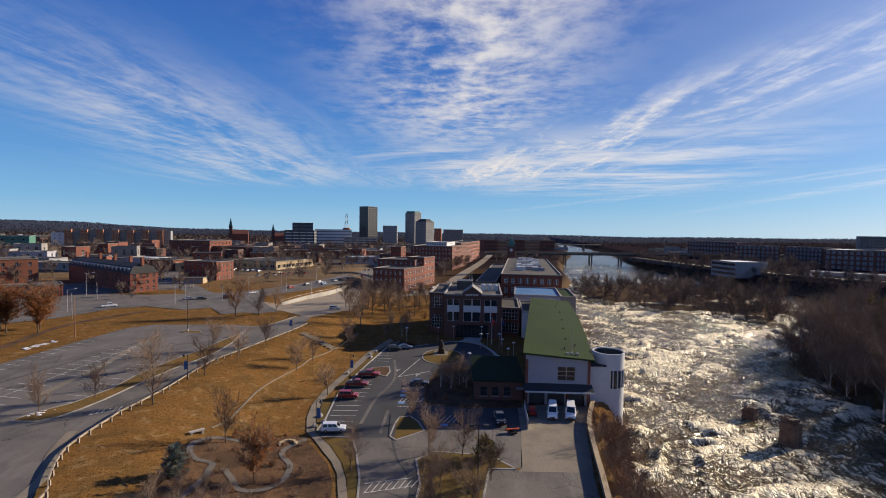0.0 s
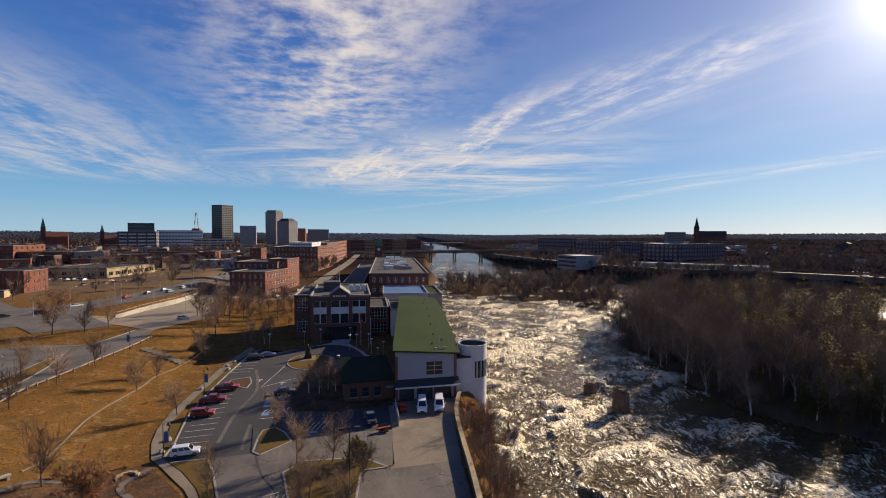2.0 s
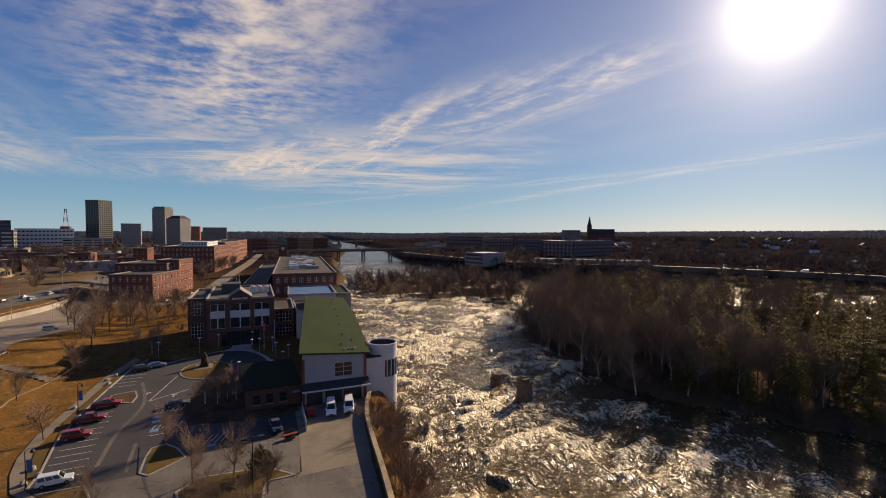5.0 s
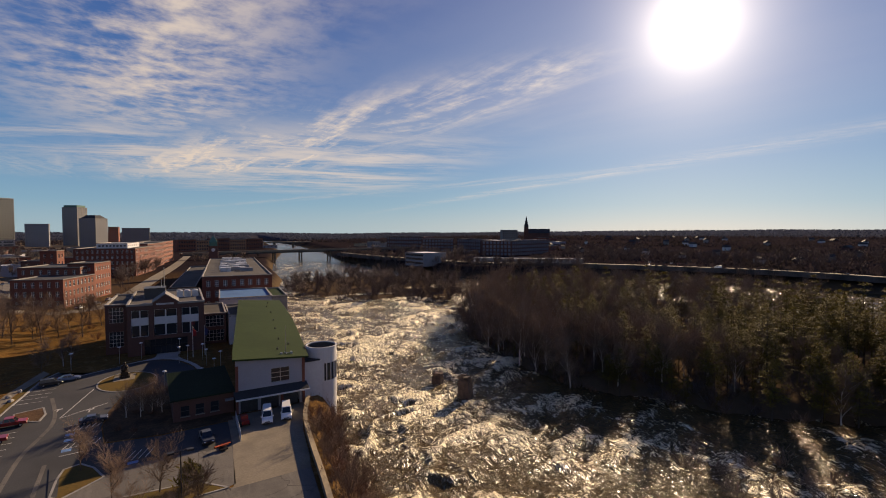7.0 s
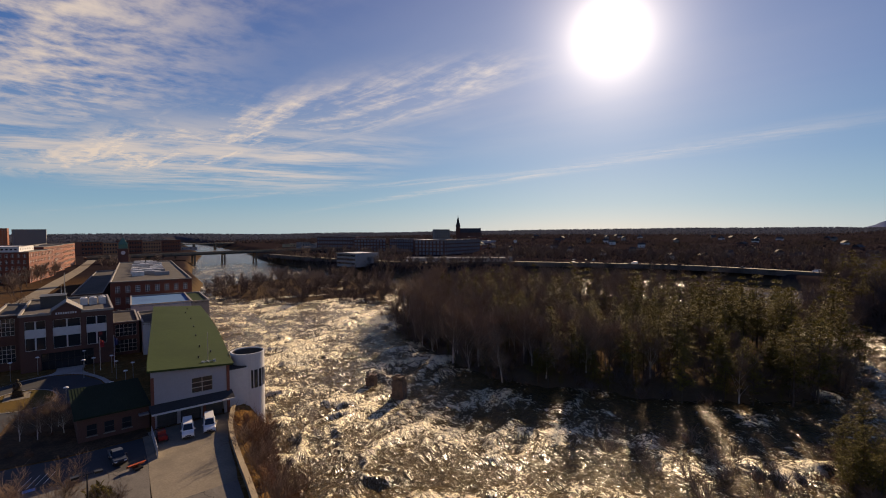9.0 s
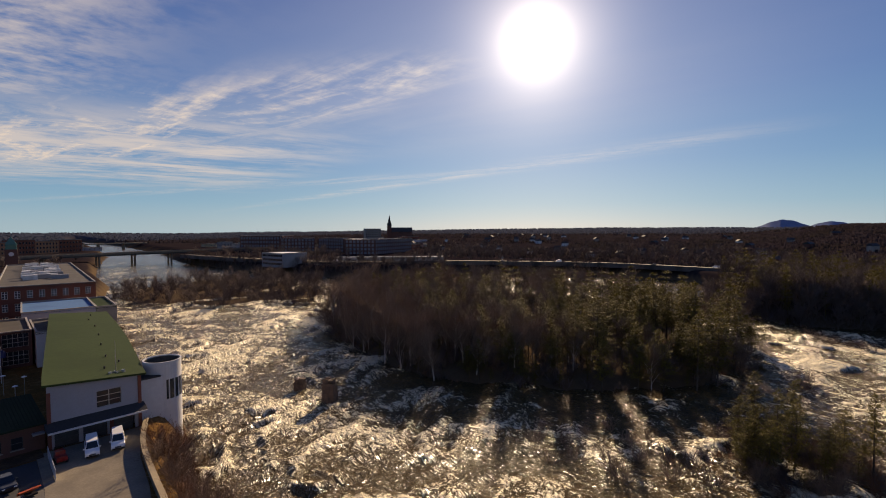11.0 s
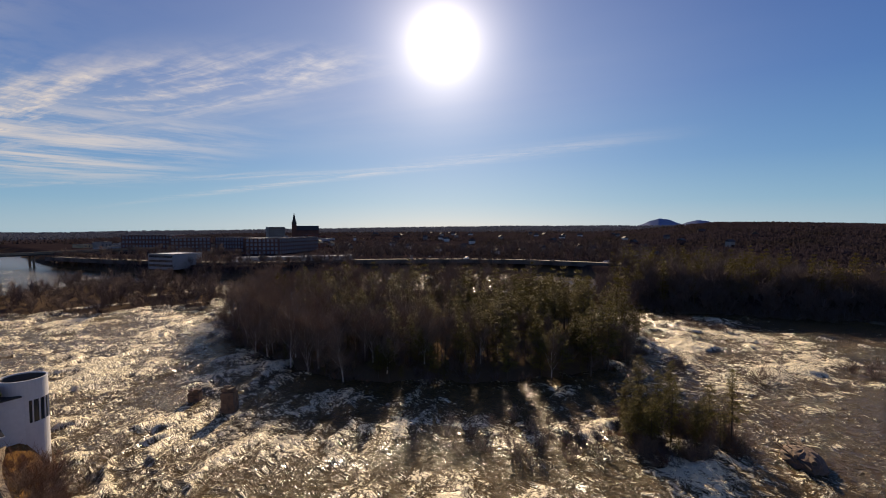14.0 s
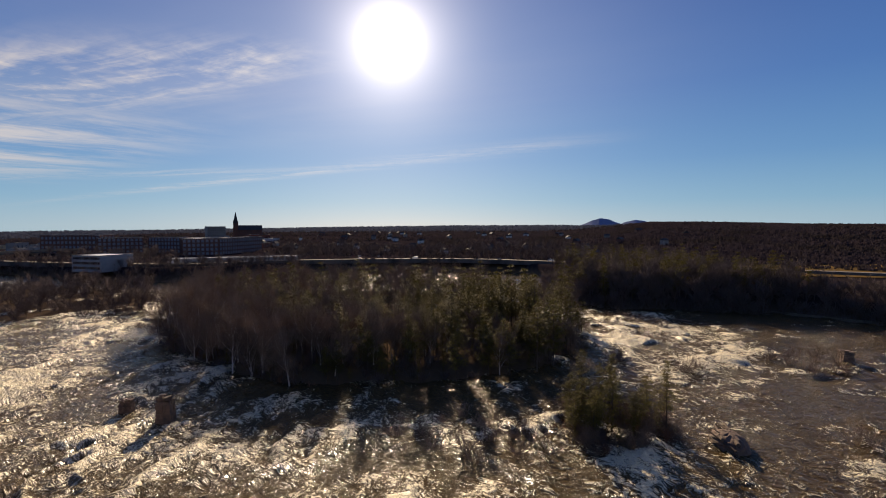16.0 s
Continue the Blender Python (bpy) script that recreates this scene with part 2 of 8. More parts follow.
ROOF_GREY = material("roof_grey", (0.088, 0.080, 0.073), (0.068, 0.063, 0.058), 0.9, 2.0, 0.08, 0.15, c=(0.05, 0.046, 0.043), vary=0.35, gloss=0.15)
ROOF_DARK = material("roof_dark", (0.036, 0.036, 0.038), (0.026, 0.026, 0.028), 0.85, 2.5, 0.12, 0.2, c=(0.02, 0.02, 0.021), vary=0.2)
ROOF_BLUE = material("roof_blue", (0.10, 0.20, 0.36), (0.08, 0.17, 0.31), 0.8, 2.0, 0.1, 0.05, c=(0.07, 0.14, 0.26), gloss=0.05)
QUAY = material("dark_quay_stone", (0.14, 0.118, 0.105), (0.10, 0.086, 0.076), 0.9, 1.0, 0.06, 0.3, c=(0.028, 0.025, 0.022), gloss=0.2)
ROOF_WHITE = material("roof_white", (0.72, 0.72, 0.72), (0.62, 0.62, 0.63), 0.8, 2.0, 0.1, 0.1, c=(0.5, 0.5, 0.5))
COPPER = material("copper_green", (0.06, 0.18, 0.14), (0.045, 0.13, 0.10), 0.7, 3.0, 0.3, 0.1)
STEEL = material("galvanised_steel", (0.48, 0.48, 0.48), (0.38, 0.38, 0.39), 0.45, 4.0, 0.4, 0.05, metal=0.8)
PALE_METAL = material("pale_metal", (0.62, 0.62, 0.62), (0.52, 0.52, 0.53), 0.5, 4.0, 0.4, 0.05, metal=0.2)
DARK_METAL = material("dark_metal", (0.028, 0.028, 0.03), (0.04, 0.04, 0.042), 0.45, 4.0, 0.4, 0.05, metal=0.5)
WOOD_GREY = material("weathered_wood", (0.30, 0.25, 0.19), (0.21, 0.17, 0.13), 0.9, 4.0, 0.5, 0.3, stretch=(1, 1, 0.2), c=(0.14, 0.11, 0.085))
TAN_WALL = material("tan_render", (0.42, 0.32, 0.19), (0.34, 0.26, 0.155), 0.9, 2.0, 0.15, 0.15, c=(0.26, 0.195, 0.12))
ROCK = material("old_masonry", (0.19, 0.115, 0.075), (0.125, 0.080, 0.055), 0.9, 1.6, 0.35, 0.7, c=(0.05, 0.04, 0.03), vary=0.25)
BARK = material("bark", (0.12, 0.088, 0.066), (0.075, 0.055, 0.043), 0.95, 4.0, 0.4, 0.3, stretch=(1, 1, 0.25), vary=0.3, gloss=0.15)
TWIG = material("twigs", (0.27, 0.190, 0.138), (0.195, 0.138, 0.100), 0.95, 2.0, 0.3, 0.0, vary=0.25, gloss=0.1)
FAR_TWIG = material("far_twigs", (0.182, 0.142, 0.130), (0.14, 0.110, 0.101), 0.95, 2.0, 0.05, 0.0, gloss=0.05)
TWIG_RED = material("reddish_twigs", (0.22, 0.115, 0.07), (0.16, 0.085, 0.052), 0.95, 2.0, 0.3, 0.0, vary=0.3, gloss=0.1)
BIRCH = material("birch_bark", (0.64, 0.56, 0.50), (0.46, 0.40, 0.35), 0.85, 5.0, 0.8, 0.2, c=(0.16, 0.13, 0.11))
NEEDLE = material("pine_needles", (0.086, 0.075, 0.017), (0.140, 0.110, 0.024), 0.8, 1.5, 0.15, 0.0, c=(0.090, 0.060, 0.018), vary=0.35, gloss=0.1, island=0.2)
SPRUCE = material("blue_spruce_needles", (0.11, 0.13, 0.12), (0.075, 0.095, 0.085), 0.8, 2.0, 0.2, 0.0, gloss=0.2, island=0.3)
OAK_LEAF = material("dry_oak_leaves", (0.30, 0.115, 0.04), (0.20, 0.075, 0.028), 0.85, 2.0, 0.3, 0.0, c=(0.24, 0.12, 0.05), gloss=0.15, island=0.4)
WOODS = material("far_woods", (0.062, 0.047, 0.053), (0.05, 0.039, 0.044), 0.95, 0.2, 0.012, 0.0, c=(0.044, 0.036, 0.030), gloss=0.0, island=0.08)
# blue air haze painted into the base colour of the far hills
HAZE_HILL = material("haze_blue_hill", (0.16, 0.21, 0.33), (0.14, 0.19, 0.30), 0.95, 0.02, 0.004, 0.0, c=(0.14, 0.19, 0.29), gloss=0.05)
# woods with the haze of distance painted in as blue-grey
HAZE_WOODS = material("horizon_woods", (0.068, 0.078, 0.112), (0.056, 0.066, 0.096), 0.95, 0.05, 0.006, 0.0, c=(0.06, 0.066, 0.09), gloss=0.0)
leafage(NEEDLE, 0.26)
leafage(WOODS, 0.25)
leafage(HAZE_WOODS, 0.4)
leafage(SPRUCE)
leafage(FAR_TWIG, 0.25)
leafage(TWIG, 0.15)
leafage(OAK_LEAF)
PANE = glass("window_glass")
# reflected sky put into this glass as a blue base colour
PANE_SKY = glass("window_glass_sky_tint", (0.09, 0.125, 0.19), 0.1)
SNOW = material("old_snow", (0.78, 0.79, 0.82), (0.66, 0.67, 0.70), 0.7, 3.0, 0.5, 0.3, c=(0.55, 0.55, 0.56))


def cracked(m, size=0.11, dark=(0.028, 0.027, 0.026)):
    """Sealed cracks and worn pale tracks over asphalt."""
    t = m.node_tree
    N = Nodes(t)
    bs = t.nodes["Principled BSDF"]
    col = bs.inputs["Base Color"].links[0].from_socket
    co = t.nodes.new("ShaderNodeTexCoord").outputs["Object"]
    bend = N.noise(co, 0.35, 4.0)
    p = N.vec("ADD", co, N.xyz(N.math("MULTIPLY", bend, 7.0), N.math("MULTIPLY", bend, -5.0), 0.0))
    vo = t.nodes.new("ShaderNodeTexVoronoi")
    vo.feature = "DISTANCE_TO_EDGE"
    vo.inputs["Scale"].default_value = size
    t.links.new(p, vo.inputs["Vector"])
    line = N.ramp(vo.outputs["Distance"], 0.006, 0.014, 0.8, 0.0)
    broken = N.math("MULTIPLY", line, N.ramp(N.noise(co, 0.06, 3.0), 0.46, 0.56))
    worn = N.math("MULTIPLY", N.ramp(N.noise(N.vec("MULTIPLY", co, (1.0, 0.25, 1.0)), 0.28, 5.0, 0.65, 1.2), 0.50, 0.66), 0.32)
    t.links.new(N.mix(broken, N.mix(worn, col, (0.20, 0.185, 0.165)), dark), bs.inputs["Base Color"])


cracked(ASPHALT)


# ---------------------------------------------------------------- mesh tools
class Geo:
    """Gathers vertices and faces for one mesh; each face may carry a slot number."""

    def __init__(self):
        self.v, self.f, self.s = [], [], []

    def add(self, verts, faces, slot=0):
        n = len(self.v)
        self.v.extend(tuple(p) for p in verts)
        self.f.extend(tuple(i + n for i in q) for q in faces)
        self.s.extend([slot] * len(faces))
        return self

    def quad(self, a, b, c, d, slot=0):
        return self.add((a, b, c, d), ((0, 1, 2, 3),), slot)

    def box(self, x0, y0, z0, x1, y1, z1, slot=0):
        v = [(x, y, z) for z in (z0, z1) for y in (y0, y1) for x in (x0, x1)]
        return self.add(v, ((0, 2, 3, 1), (4, 5, 7, 6), (0, 1, 5, 4), (1, 3, 7, 5), (3, 2, 6, 7), (2, 0, 4, 6)), slot)

    def obox(self, p, u, w, d, z0, z1, slot=0):
        """A box whose foot starts at p, runs w along the unit way u and d to its left."""
        n = (-u[1], u[0])
        q = [(p[0] + a * u[0] + b * n[0], p[1] + a * u[1] + b * n[1]) for a, b in ((0, 0), (w, 0), (w, d), (0, d))]
        return self.prism(q, z0, z1, slot)

    def prism(self, q, z0, z1, slot=0):
        n = len(q)
        v = [(x, y, z0) for x, y in q] + [(x, y, z1) for x, y in q]
        f = [tuple(range(n - 1, -1, -1)), tuple(range(n, 2 * n))]
        f += [(i, (i + 1) % n, n + (i + 1) % n, n + i) for i in range(n)]
        return self.add(v, f, slot)

    def tube(self, a, b, r0, r1, n=6, slot=0, caps=True):
        a, b = Vector(a), Vector(b)
        w = (b - a).normalized()
        e = w.orthogonal().normalized()
        k = w.cross(e)
        v = [c + r * (math.cos(2 * math.pi * i / n) * e + math.sin(2 * math.pi * i / n) * k)
             for c, r in ((a, r0), (b, r1)) for i in range(n)]
        f = [(i, (i + 1) % n, n + (i + 1) % n, n + i) for i in range(n)]
        if caps:
            f += [tuple(range(n - 1, -1, -1)), tuple(range(n, 2 * n))]
        return self.add(v, f, slot)

    def blob(self, c, rx, ry, rz, n=7, rings=4, rough=0.0, rnd=None, slot=0):
        v = [(c[0], c[1], c[2] - rz)]
        for j in range(1, rings):
            th = math.pi * j / rings
            for i in range(n):
                k = 1 + (rnd.uniform(-rough, rough) if rnd else 0)
                ph = 2 * math.pi * i / n
                v.append((c[0] + k * rx * math.sin(th) * math.cos(ph), c[1] + k * ry * math.sin(th) * math.sin(ph), c[2] - k * rz * math.cos(th)))
        v.append((c[0], c[1], c[2] + rz))
        f = [(0, 1 + (i + 1) % n, 1 + i) for i in range(n)]
        for j in range(rings - 2):
            f += [(1 + j * n + i, 1 + j * n + (i + 1) % n, 1 + (j + 1) * n + (i + 1) % n, 1 + (j + 1) * n + i) for i in range(n)]
        e = len(v) - 1
        f += [(e - n + i, e - n + (i + 1) % n, e) for i in range(n)]
        return self.add(v, f, slot)

    def mesh(self, name, *mats, smooth=False):
        me = bpy.data.meshes.new(name)
        me.from_pydata(self.v, [], self.f)
        for m in mats:
            me.materials.append(m)
        if len(mats) > 1:
            me.polygons.foreach_set("material_index", self.s)
        if smooth:
            me.polygons.foreach_set("use_smooth", [True] * len(me.polygons))
        me.update()
        return me


def thing(name, label, category, at=(0, 0, 0), turn=0.0, group="", kind=""):
    ob = new(name)
    ob.empty_display_size = 0.5
    ob.matrix_basis = pose(*at, 0, 0, turn)
    return tagged(ob, label, category, group, kind)


def part(name, geo, mat, parent, label="", smooth=False):
    """One mesh under a thing or a part. geo: a Geo, or a mesh to share."""
    mats = mat if isinstance(mat, tuple) else (mat,)
    me = geo.mesh(name, *mats, smooth=smooth) if isinstance(geo, Geo) else geo
    ob = new(name, me)
    ob.parent = parent
    return tagged(ob, label)


def setting(name, geo, mat, label, category, smooth=False):
    mats = mat if isinstance(mat, tuple) else (mat,)
    return tagged(new(name, geo.mesh(name, *mats, smooth=smooth)), label, category, kind="structure")


# ---------------------------------------------------------------- land and water
def smooth01(x):
    x = np.clip(x, 0.0, 1.0)
    return x * x * (3 - 2 * x)


def lattice(ix, iy, seed):
    h = (ix.astype(np.int64) * 374761393 + iy.astype(np.int64) * 668265263 + seed * 974711) & 0x7FFFFFFF
    h = ((h ^ (h >> 13)) * 1274126177) & 0x7FFFFFFF
    return ((h ^ (h >> 16)) & 0xFFFF) / 65535.0


def noise2(x, y, seed=0):
    """Smooth random values from 0 to 1 over the plane, about one bump a unit."""
    ix, iy = np.floor(x), np.floor(y)
    fx, fy = smooth01(x - ix), smooth01(y - iy)
    a, b = lattice(ix, iy, seed), lattice(ix + 1, iy, seed)
    c, d = lattice(ix, iy + 1, seed), lattice(ix + 1, iy + 1, seed)
    return (a * (1 - fx) + b * fx) * (1 - fy) + (c * (1 - fx) + d * fx) * fy


def fbm(x, y, seed=0, octaves=4):
    total, amp, norm = 0.0, 1.0, 0.0
    for k in range(octaves):
        total = total + amp * noise2(x * 2 ** k, y * 2 ** k, seed + k)
        norm += amp
        amp *= 0.5
    return total / norm


def inside(X, Y, poly):
    r = np.zeros(np.shape(X), bool)
    for (x0, y0), (x1, y1) in zip(poly, poly[1:] + poly[:1]):
        if y0 != y1:
            r ^= ((y0 > Y) != (y1 > Y)) & (X < (x1 - x0) * (Y - y0) / (y1 - y0) + x0)
    return r


def away(X, Y, line, closed=True):
    """Distance from the points to a line of points."""
    best = np.full(np.shape(X), 1e9)
    for (x0, y0), (x1, y1) in zip(line, line[1:] + line[:1] if closed else line[1:]):
        dx, dy = x1 - x0, y1 - y0
        k = np.clip(((X - x0) * dx + (Y - y0) * dy) / (dx * dx + dy * dy + 1e-9), 0, 1)
        best = np.minimum(best, np.hypot(X - x0 - k * dx, Y - y0 - k * dy))
    return best


EAST_BANK = [(-60, -900), (-25, -300), (0, -80), (14, -20), (24, 25), (33, 63), (36.5, 78), (40, 93), (44.5, 108), (48, 122), (51, 150), (54, 190), (66, 235),
             (88, 326), (120, 419), (141, 538), (172, 651), (248, 907), (330, 1300), (420, 2000)]
WEST_BANK = [(215, -900), (235, -300), (262, -110), (280, -75), (276, -25), (268, 5), (284, 34), (322, 40), (400, 62), (440, 100), (446, 155), (412, 228),
             (368, 288), (300, 322), (266, 352), (252, 500), (262, 665), (330, 907), (400, 1300), (480, 2000)]
RIVER = EAST_BANK + WEST_BANK[::-1]
WOODED_ISLAND = [(130, 180), (119, 158), (112, 135), (106, 112), (104, 94), (108, 76), (116, 61), (126, 45), (136, 33), (148, 21), (176, 14), (203, 17),
                 (248, 42), (283, 90), (280, 150), (246, 200), (200, 228), (158, 212)]
BRUSH_ISLAND = [(94, 348), (100, 320), (112, 282), (128, 262), (146, 258), (160, 238), (180, 236), (202, 258), (232, 300), (224, 400), (175, 424), (124, 402)]
PINE_ISLET = [(93.5, 6), (97, -1), (104, -7), (112, -12), (120, -8), (127, 2), (128, 14), (118, 17), (106, 16), (97, 13)]
WATER_Z = -7.0
SKYLINE_AZ = [-180, -60, -43, -37, -30, -22, -12, 3, 15, 24, 36, 43, 49, 55, 64, 70, 78, 84, 88, 92, 97, 105, 112, 140, 180]
SKYLINE_EL = [0.5, 0.5, 0.42, 0.32, -0.15, -0.25, -0.3, -0.28, -0.4, -0.45, -0.28, -0.15, -0.15, -0.02, 0.0, 0.1, 0.15, 0.1, 0.2, 0.5, 0.5, 0.2, 0.12, 0.3, 0.5]


def land(X, Y):
    """Height of the ground."""
    X, Y = np.asarray(X, float), np.asarray(Y, float)
    lot_side = np.interp(Y, [40, 65, 80, 99, 130, 150, 172, 200, 214, 233, 251, 283, 330, 360], [-8, -14, -24, -29.5, -27, -25, -21, -30, -74.5, -69.5, -62.5, -57, -50, -52])
    road_side = np.interp(Y, [40, 57, 75, 102, 139, 162, 190, 214, 233, 251, 283, 330, 400], [-44, -50, -57, -56, -51, -47.5, -56, -81, -75, -68, -62, -64, -80])
    k = smooth01((lot_side - X) / np.maximum(lot_side - road_side, 1.0))
    east = 4.0 * k + 7.0 * smooth01((-X - 230) / 400)
    west = 2.5 + 13 * smooth01((X - 470) / 500)
    is_west = smooth01((X - np.interp(Y, [-900, -110, 60, 300, 660, 2000], [120, 180, 200, 180, 215, 450])) / 10)
    terrace = smooth01((-24 - X) / 20) * smooth01((Y - 176) / 24) * (1 - smooth01((Y - 292) / 40))
    east = east + 2.3 * terrace * (1 - k) * smooth01((230 + X) / 60)
    h = east * (1 - is_west) + west * is_west
    r, az = np.hypot(X, Y), np.degrees(np.arctan2(X, Y))
    el = np.interp(az, SKYLINE_AZ, SKYLINE_EL)
    far = np.interp(az, [-180, 80, 92, 130, 180], [2600, 2600, 1250, 1250, 2600])
    crest = 38 - 5 + far * np.tan(np.radians(el))
    crest = crest + 10 * (fbm(X / 300, Y / 300, 5, 3) - 0.5)
    h = h + (crest - h) * smooth01((r - 0.42 * far) / (0.58 * far))
    h = np.where(r > far, h - 0.012 * (r - far), h)
    wet = inside(X, Y, RIVER)
    d = away(X, Y, RIVER)
    steep = np.interp(Y, [-80, 20, 60, 98, 112, 190, 240], [14, 11, 9.5, 9.0, 3.0, 3.0, 12]) * (1 - is_west) + 14 * is_west
    bank = smooth01(d / steep)
    h = np.where(wet, -9.5, -9.5 + (h + 9.5) * bank)
    isl = inside(X, Y, WOODED_ISLAND)
    top = -9.5 + 5.2 * smooth01(away(X, Y, WOODED_ISLAND) / 9) + 1.2 * fbm(X / 20, Y / 20, 9, 2)
    h = np.where(isl, np.maximum(h, top), h)
    brush = inside(X, Y, BRUSH_ISLAND)
    h = np.where(brush, np.maximum(h, -9.0 + 2.6 * smooth01(away(X, Y, BRUSH_ISLAND) / 14) + 0.8 * (fbm(X / 15, Y / 15, 3, 2) - 0.4)), h)
    islet = inside(X, Y, PINE_ISLET)
    h = np.where(islet, -8.2 + 1.7 * smooth01(away(X, Y, PINE_ISLET) / 5), h)
    return h


def height(x, y):
    return float(land(np.array([x]), np.array([y]))[0])


def axis(parts, out, grow=1.13):
    a = []
    for lo, hi, st in parts:
        a += list(np.arange(lo, hi, st))
    a.append(parts[-1][1])
    st = parts[-1][2]
    while a[-1] < out:
        st *= grow
        a.append(a[-1] + st)
    st = parts[0][2]
    while a[0] > -out:
        st *= grow
        a.insert(0, a[0] - st)
    return np.array(a)


def grid_mesh(name, xs, ys, zf, mat, keep=None, attrs=None):
    X, Y = np.meshgrid(xs, ys)
    Z = zf(X, Y)
    n = len(xs)
    idx = np.arange(X.size).reshape(X.shape)
    q = np.stack([idx[:-1, :-1], idx[:-1, 1:], idx[1:, 1:], idx[1:, :-1]], -1).reshape(-1, 4)
    if keep is not None:
        q = q[keep((X[:-1, :-1] + X[1:, 1:]) / 2, (Y[:-1, :-1] + Y[1:, 1:]) / 2).ravel()]
    used = np.zeros(X.size, bool)
    used[q.ravel()] = True
    remap = np.cumsum(used) - 1
    co = np.stack([X, Y, Z], -1).reshape(-1, 3)[used]
    q = remap[q]
    me = bpy.data.meshes.new(name)
    me.vertices.add(len(co))
    me.vertices.foreach_set("co", co.ravel())
    me.loops.add(q.size)
    me.loops.foreach_set("vertex_index", q.ravel())
    me.polygons.add(len(q))
    me.polygons.foreach_set("loop_start", np.arange(0, q.size, 4))
    me.polygons.foreach_set("use_smooth", np.ones(len(q), bool))
    me.materials.append(mat)
    me.update(calc_edges=True)
    if attrs:
        for key, fn in attrs.items():
            at = me.attributes.new(key, "FLOAT", "POINT")
            at.data.foreach_set("value", fn(co[:, 0], co[:, 1], co[:, 2]).astype(np.float32))
    return me


def ground_material():
    m = material("ground", (0.104, 0.051, 0.016), (0.240, 0.126, 0.042), 0.95, 5.5, 0.22, 0.5, c=(0.105, 0.066, 0.026), gloss=0.0, lump=0.2)
    t = m.node_tree
    N = Nodes(t)
    bs = t.nodes["Principled BSDF"]
    near = bs.inputs["Base Color"].links[0].from_socket
    pos = t.nodes.new("ShaderNodeTexCoord").outputs["Object"]
    tufts = N.noise(pos, 1.7, 6.0, 0.72)
    near = N.mix(N.ramp(tufts, 0.50, 0.66, 0.0, 0.75), near, (0.052, 0.034, 0.014))
    near = N.mix(N.ramp(N.noise(pos, 0.42, 5.0, 0.7, 0.8), 0.52, 0.68, 0.0, 0.6), near, (0.27, 0.185, 0.09))
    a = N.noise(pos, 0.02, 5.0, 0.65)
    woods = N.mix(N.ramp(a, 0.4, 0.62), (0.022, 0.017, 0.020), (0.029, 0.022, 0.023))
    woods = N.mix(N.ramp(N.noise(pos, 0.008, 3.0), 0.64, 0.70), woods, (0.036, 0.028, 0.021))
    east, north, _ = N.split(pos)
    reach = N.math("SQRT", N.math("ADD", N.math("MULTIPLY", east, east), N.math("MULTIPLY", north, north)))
    # distance haze put into the colour: far ground turns blue-grey
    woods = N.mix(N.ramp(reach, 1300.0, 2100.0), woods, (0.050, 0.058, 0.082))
    yards = N.mix(N.ramp(N.noise(pos, 0.05, 5.0, 0.65), 0.42, 0.55), (0.105, 0.097, 0.09), (0.17, 0.125, 0.08))
    side = N.split(pos)[0]
    woods = N.mix(N.math("MULTIPLY", N.ramp(side, 20.0, -60.0), N.ramp(reach, 1700.0, 1200.0)), woods, yards)
    at = t.nodes.new("ShaderNodeAttribute")
    at.attribute_name = "woods"
    damp = t.nodes.new("ShaderNodeAttribute")
    damp.attribute_name = "bank"
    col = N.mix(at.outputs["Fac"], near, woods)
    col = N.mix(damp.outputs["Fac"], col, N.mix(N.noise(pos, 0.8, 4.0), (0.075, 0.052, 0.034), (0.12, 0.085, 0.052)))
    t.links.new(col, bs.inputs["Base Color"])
    return m


def far_cover(x, y, z):
    """Where the open grass gives way to town ground and woods."""
    w = np.interp(y, [-100, 40, 240, 330], [0.0, 0.0, 0.0, 0.7])
    w = np.where(x > 60, 1.0, w)
    return np.clip(w + smooth01((np.hypot(x, y) - 420) / 200), 0, 1)


def bank_cover(x, y, z):
    return smooth01((-1.0 - z) / 2.5)


GX = axis([(-130, 60, 2.5), (60, 460, 5.0)], 4700)
GY = axis([(-140, 50, 5.0), (50, 215, 2.5), (215, 450, 5.0)], 4700)
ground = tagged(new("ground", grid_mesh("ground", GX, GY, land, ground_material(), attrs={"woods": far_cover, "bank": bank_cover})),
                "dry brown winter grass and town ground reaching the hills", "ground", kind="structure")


# ---- the river in flood
def rapids(X, Y):
    """How rough the water runs, 0 to 1."""
    k = np.interp(Y, [-200, -120, -40, 300, 345, 420, 900], [0.25, 0.5, 1, 1, 0.7, 0.42, 0.3])
    lee = smooth01((X - 205) / 50) * smooth01((Y - 25) / 40)
    calm = np.exp(-(((X - 97) / 30) ** 2 + ((Y - 48) / 26) ** 2))
    eddy = np.exp(-(((X - 112) / 18) ** 2 + ((Y + 40) / 14) ** 2))
    return np.clip(k * (1 - 0.9 * lee) * (1 - 0.5 * calm) * (1 - 0.12 * eddy), 0.04, 1)


def churn(x, y, seed):
    """Two turned layers of noise, so that no grid shows."""
    return 0.6 * noise2(0.80 * x - 0.60 * y, 0.60 * x + 0.80 * y, seed) + 0.4 * noise2(1.9 * (0.45 * x + 0.89 * y), 1.9 * (0.45 * y - 0.89 * x), seed + 1)


def ridge(v, sharp):
    """Crests where the noise passes its middle."""
    return np.clip(1 - np.abs(v - 0.5) * sharp, 0, 1)


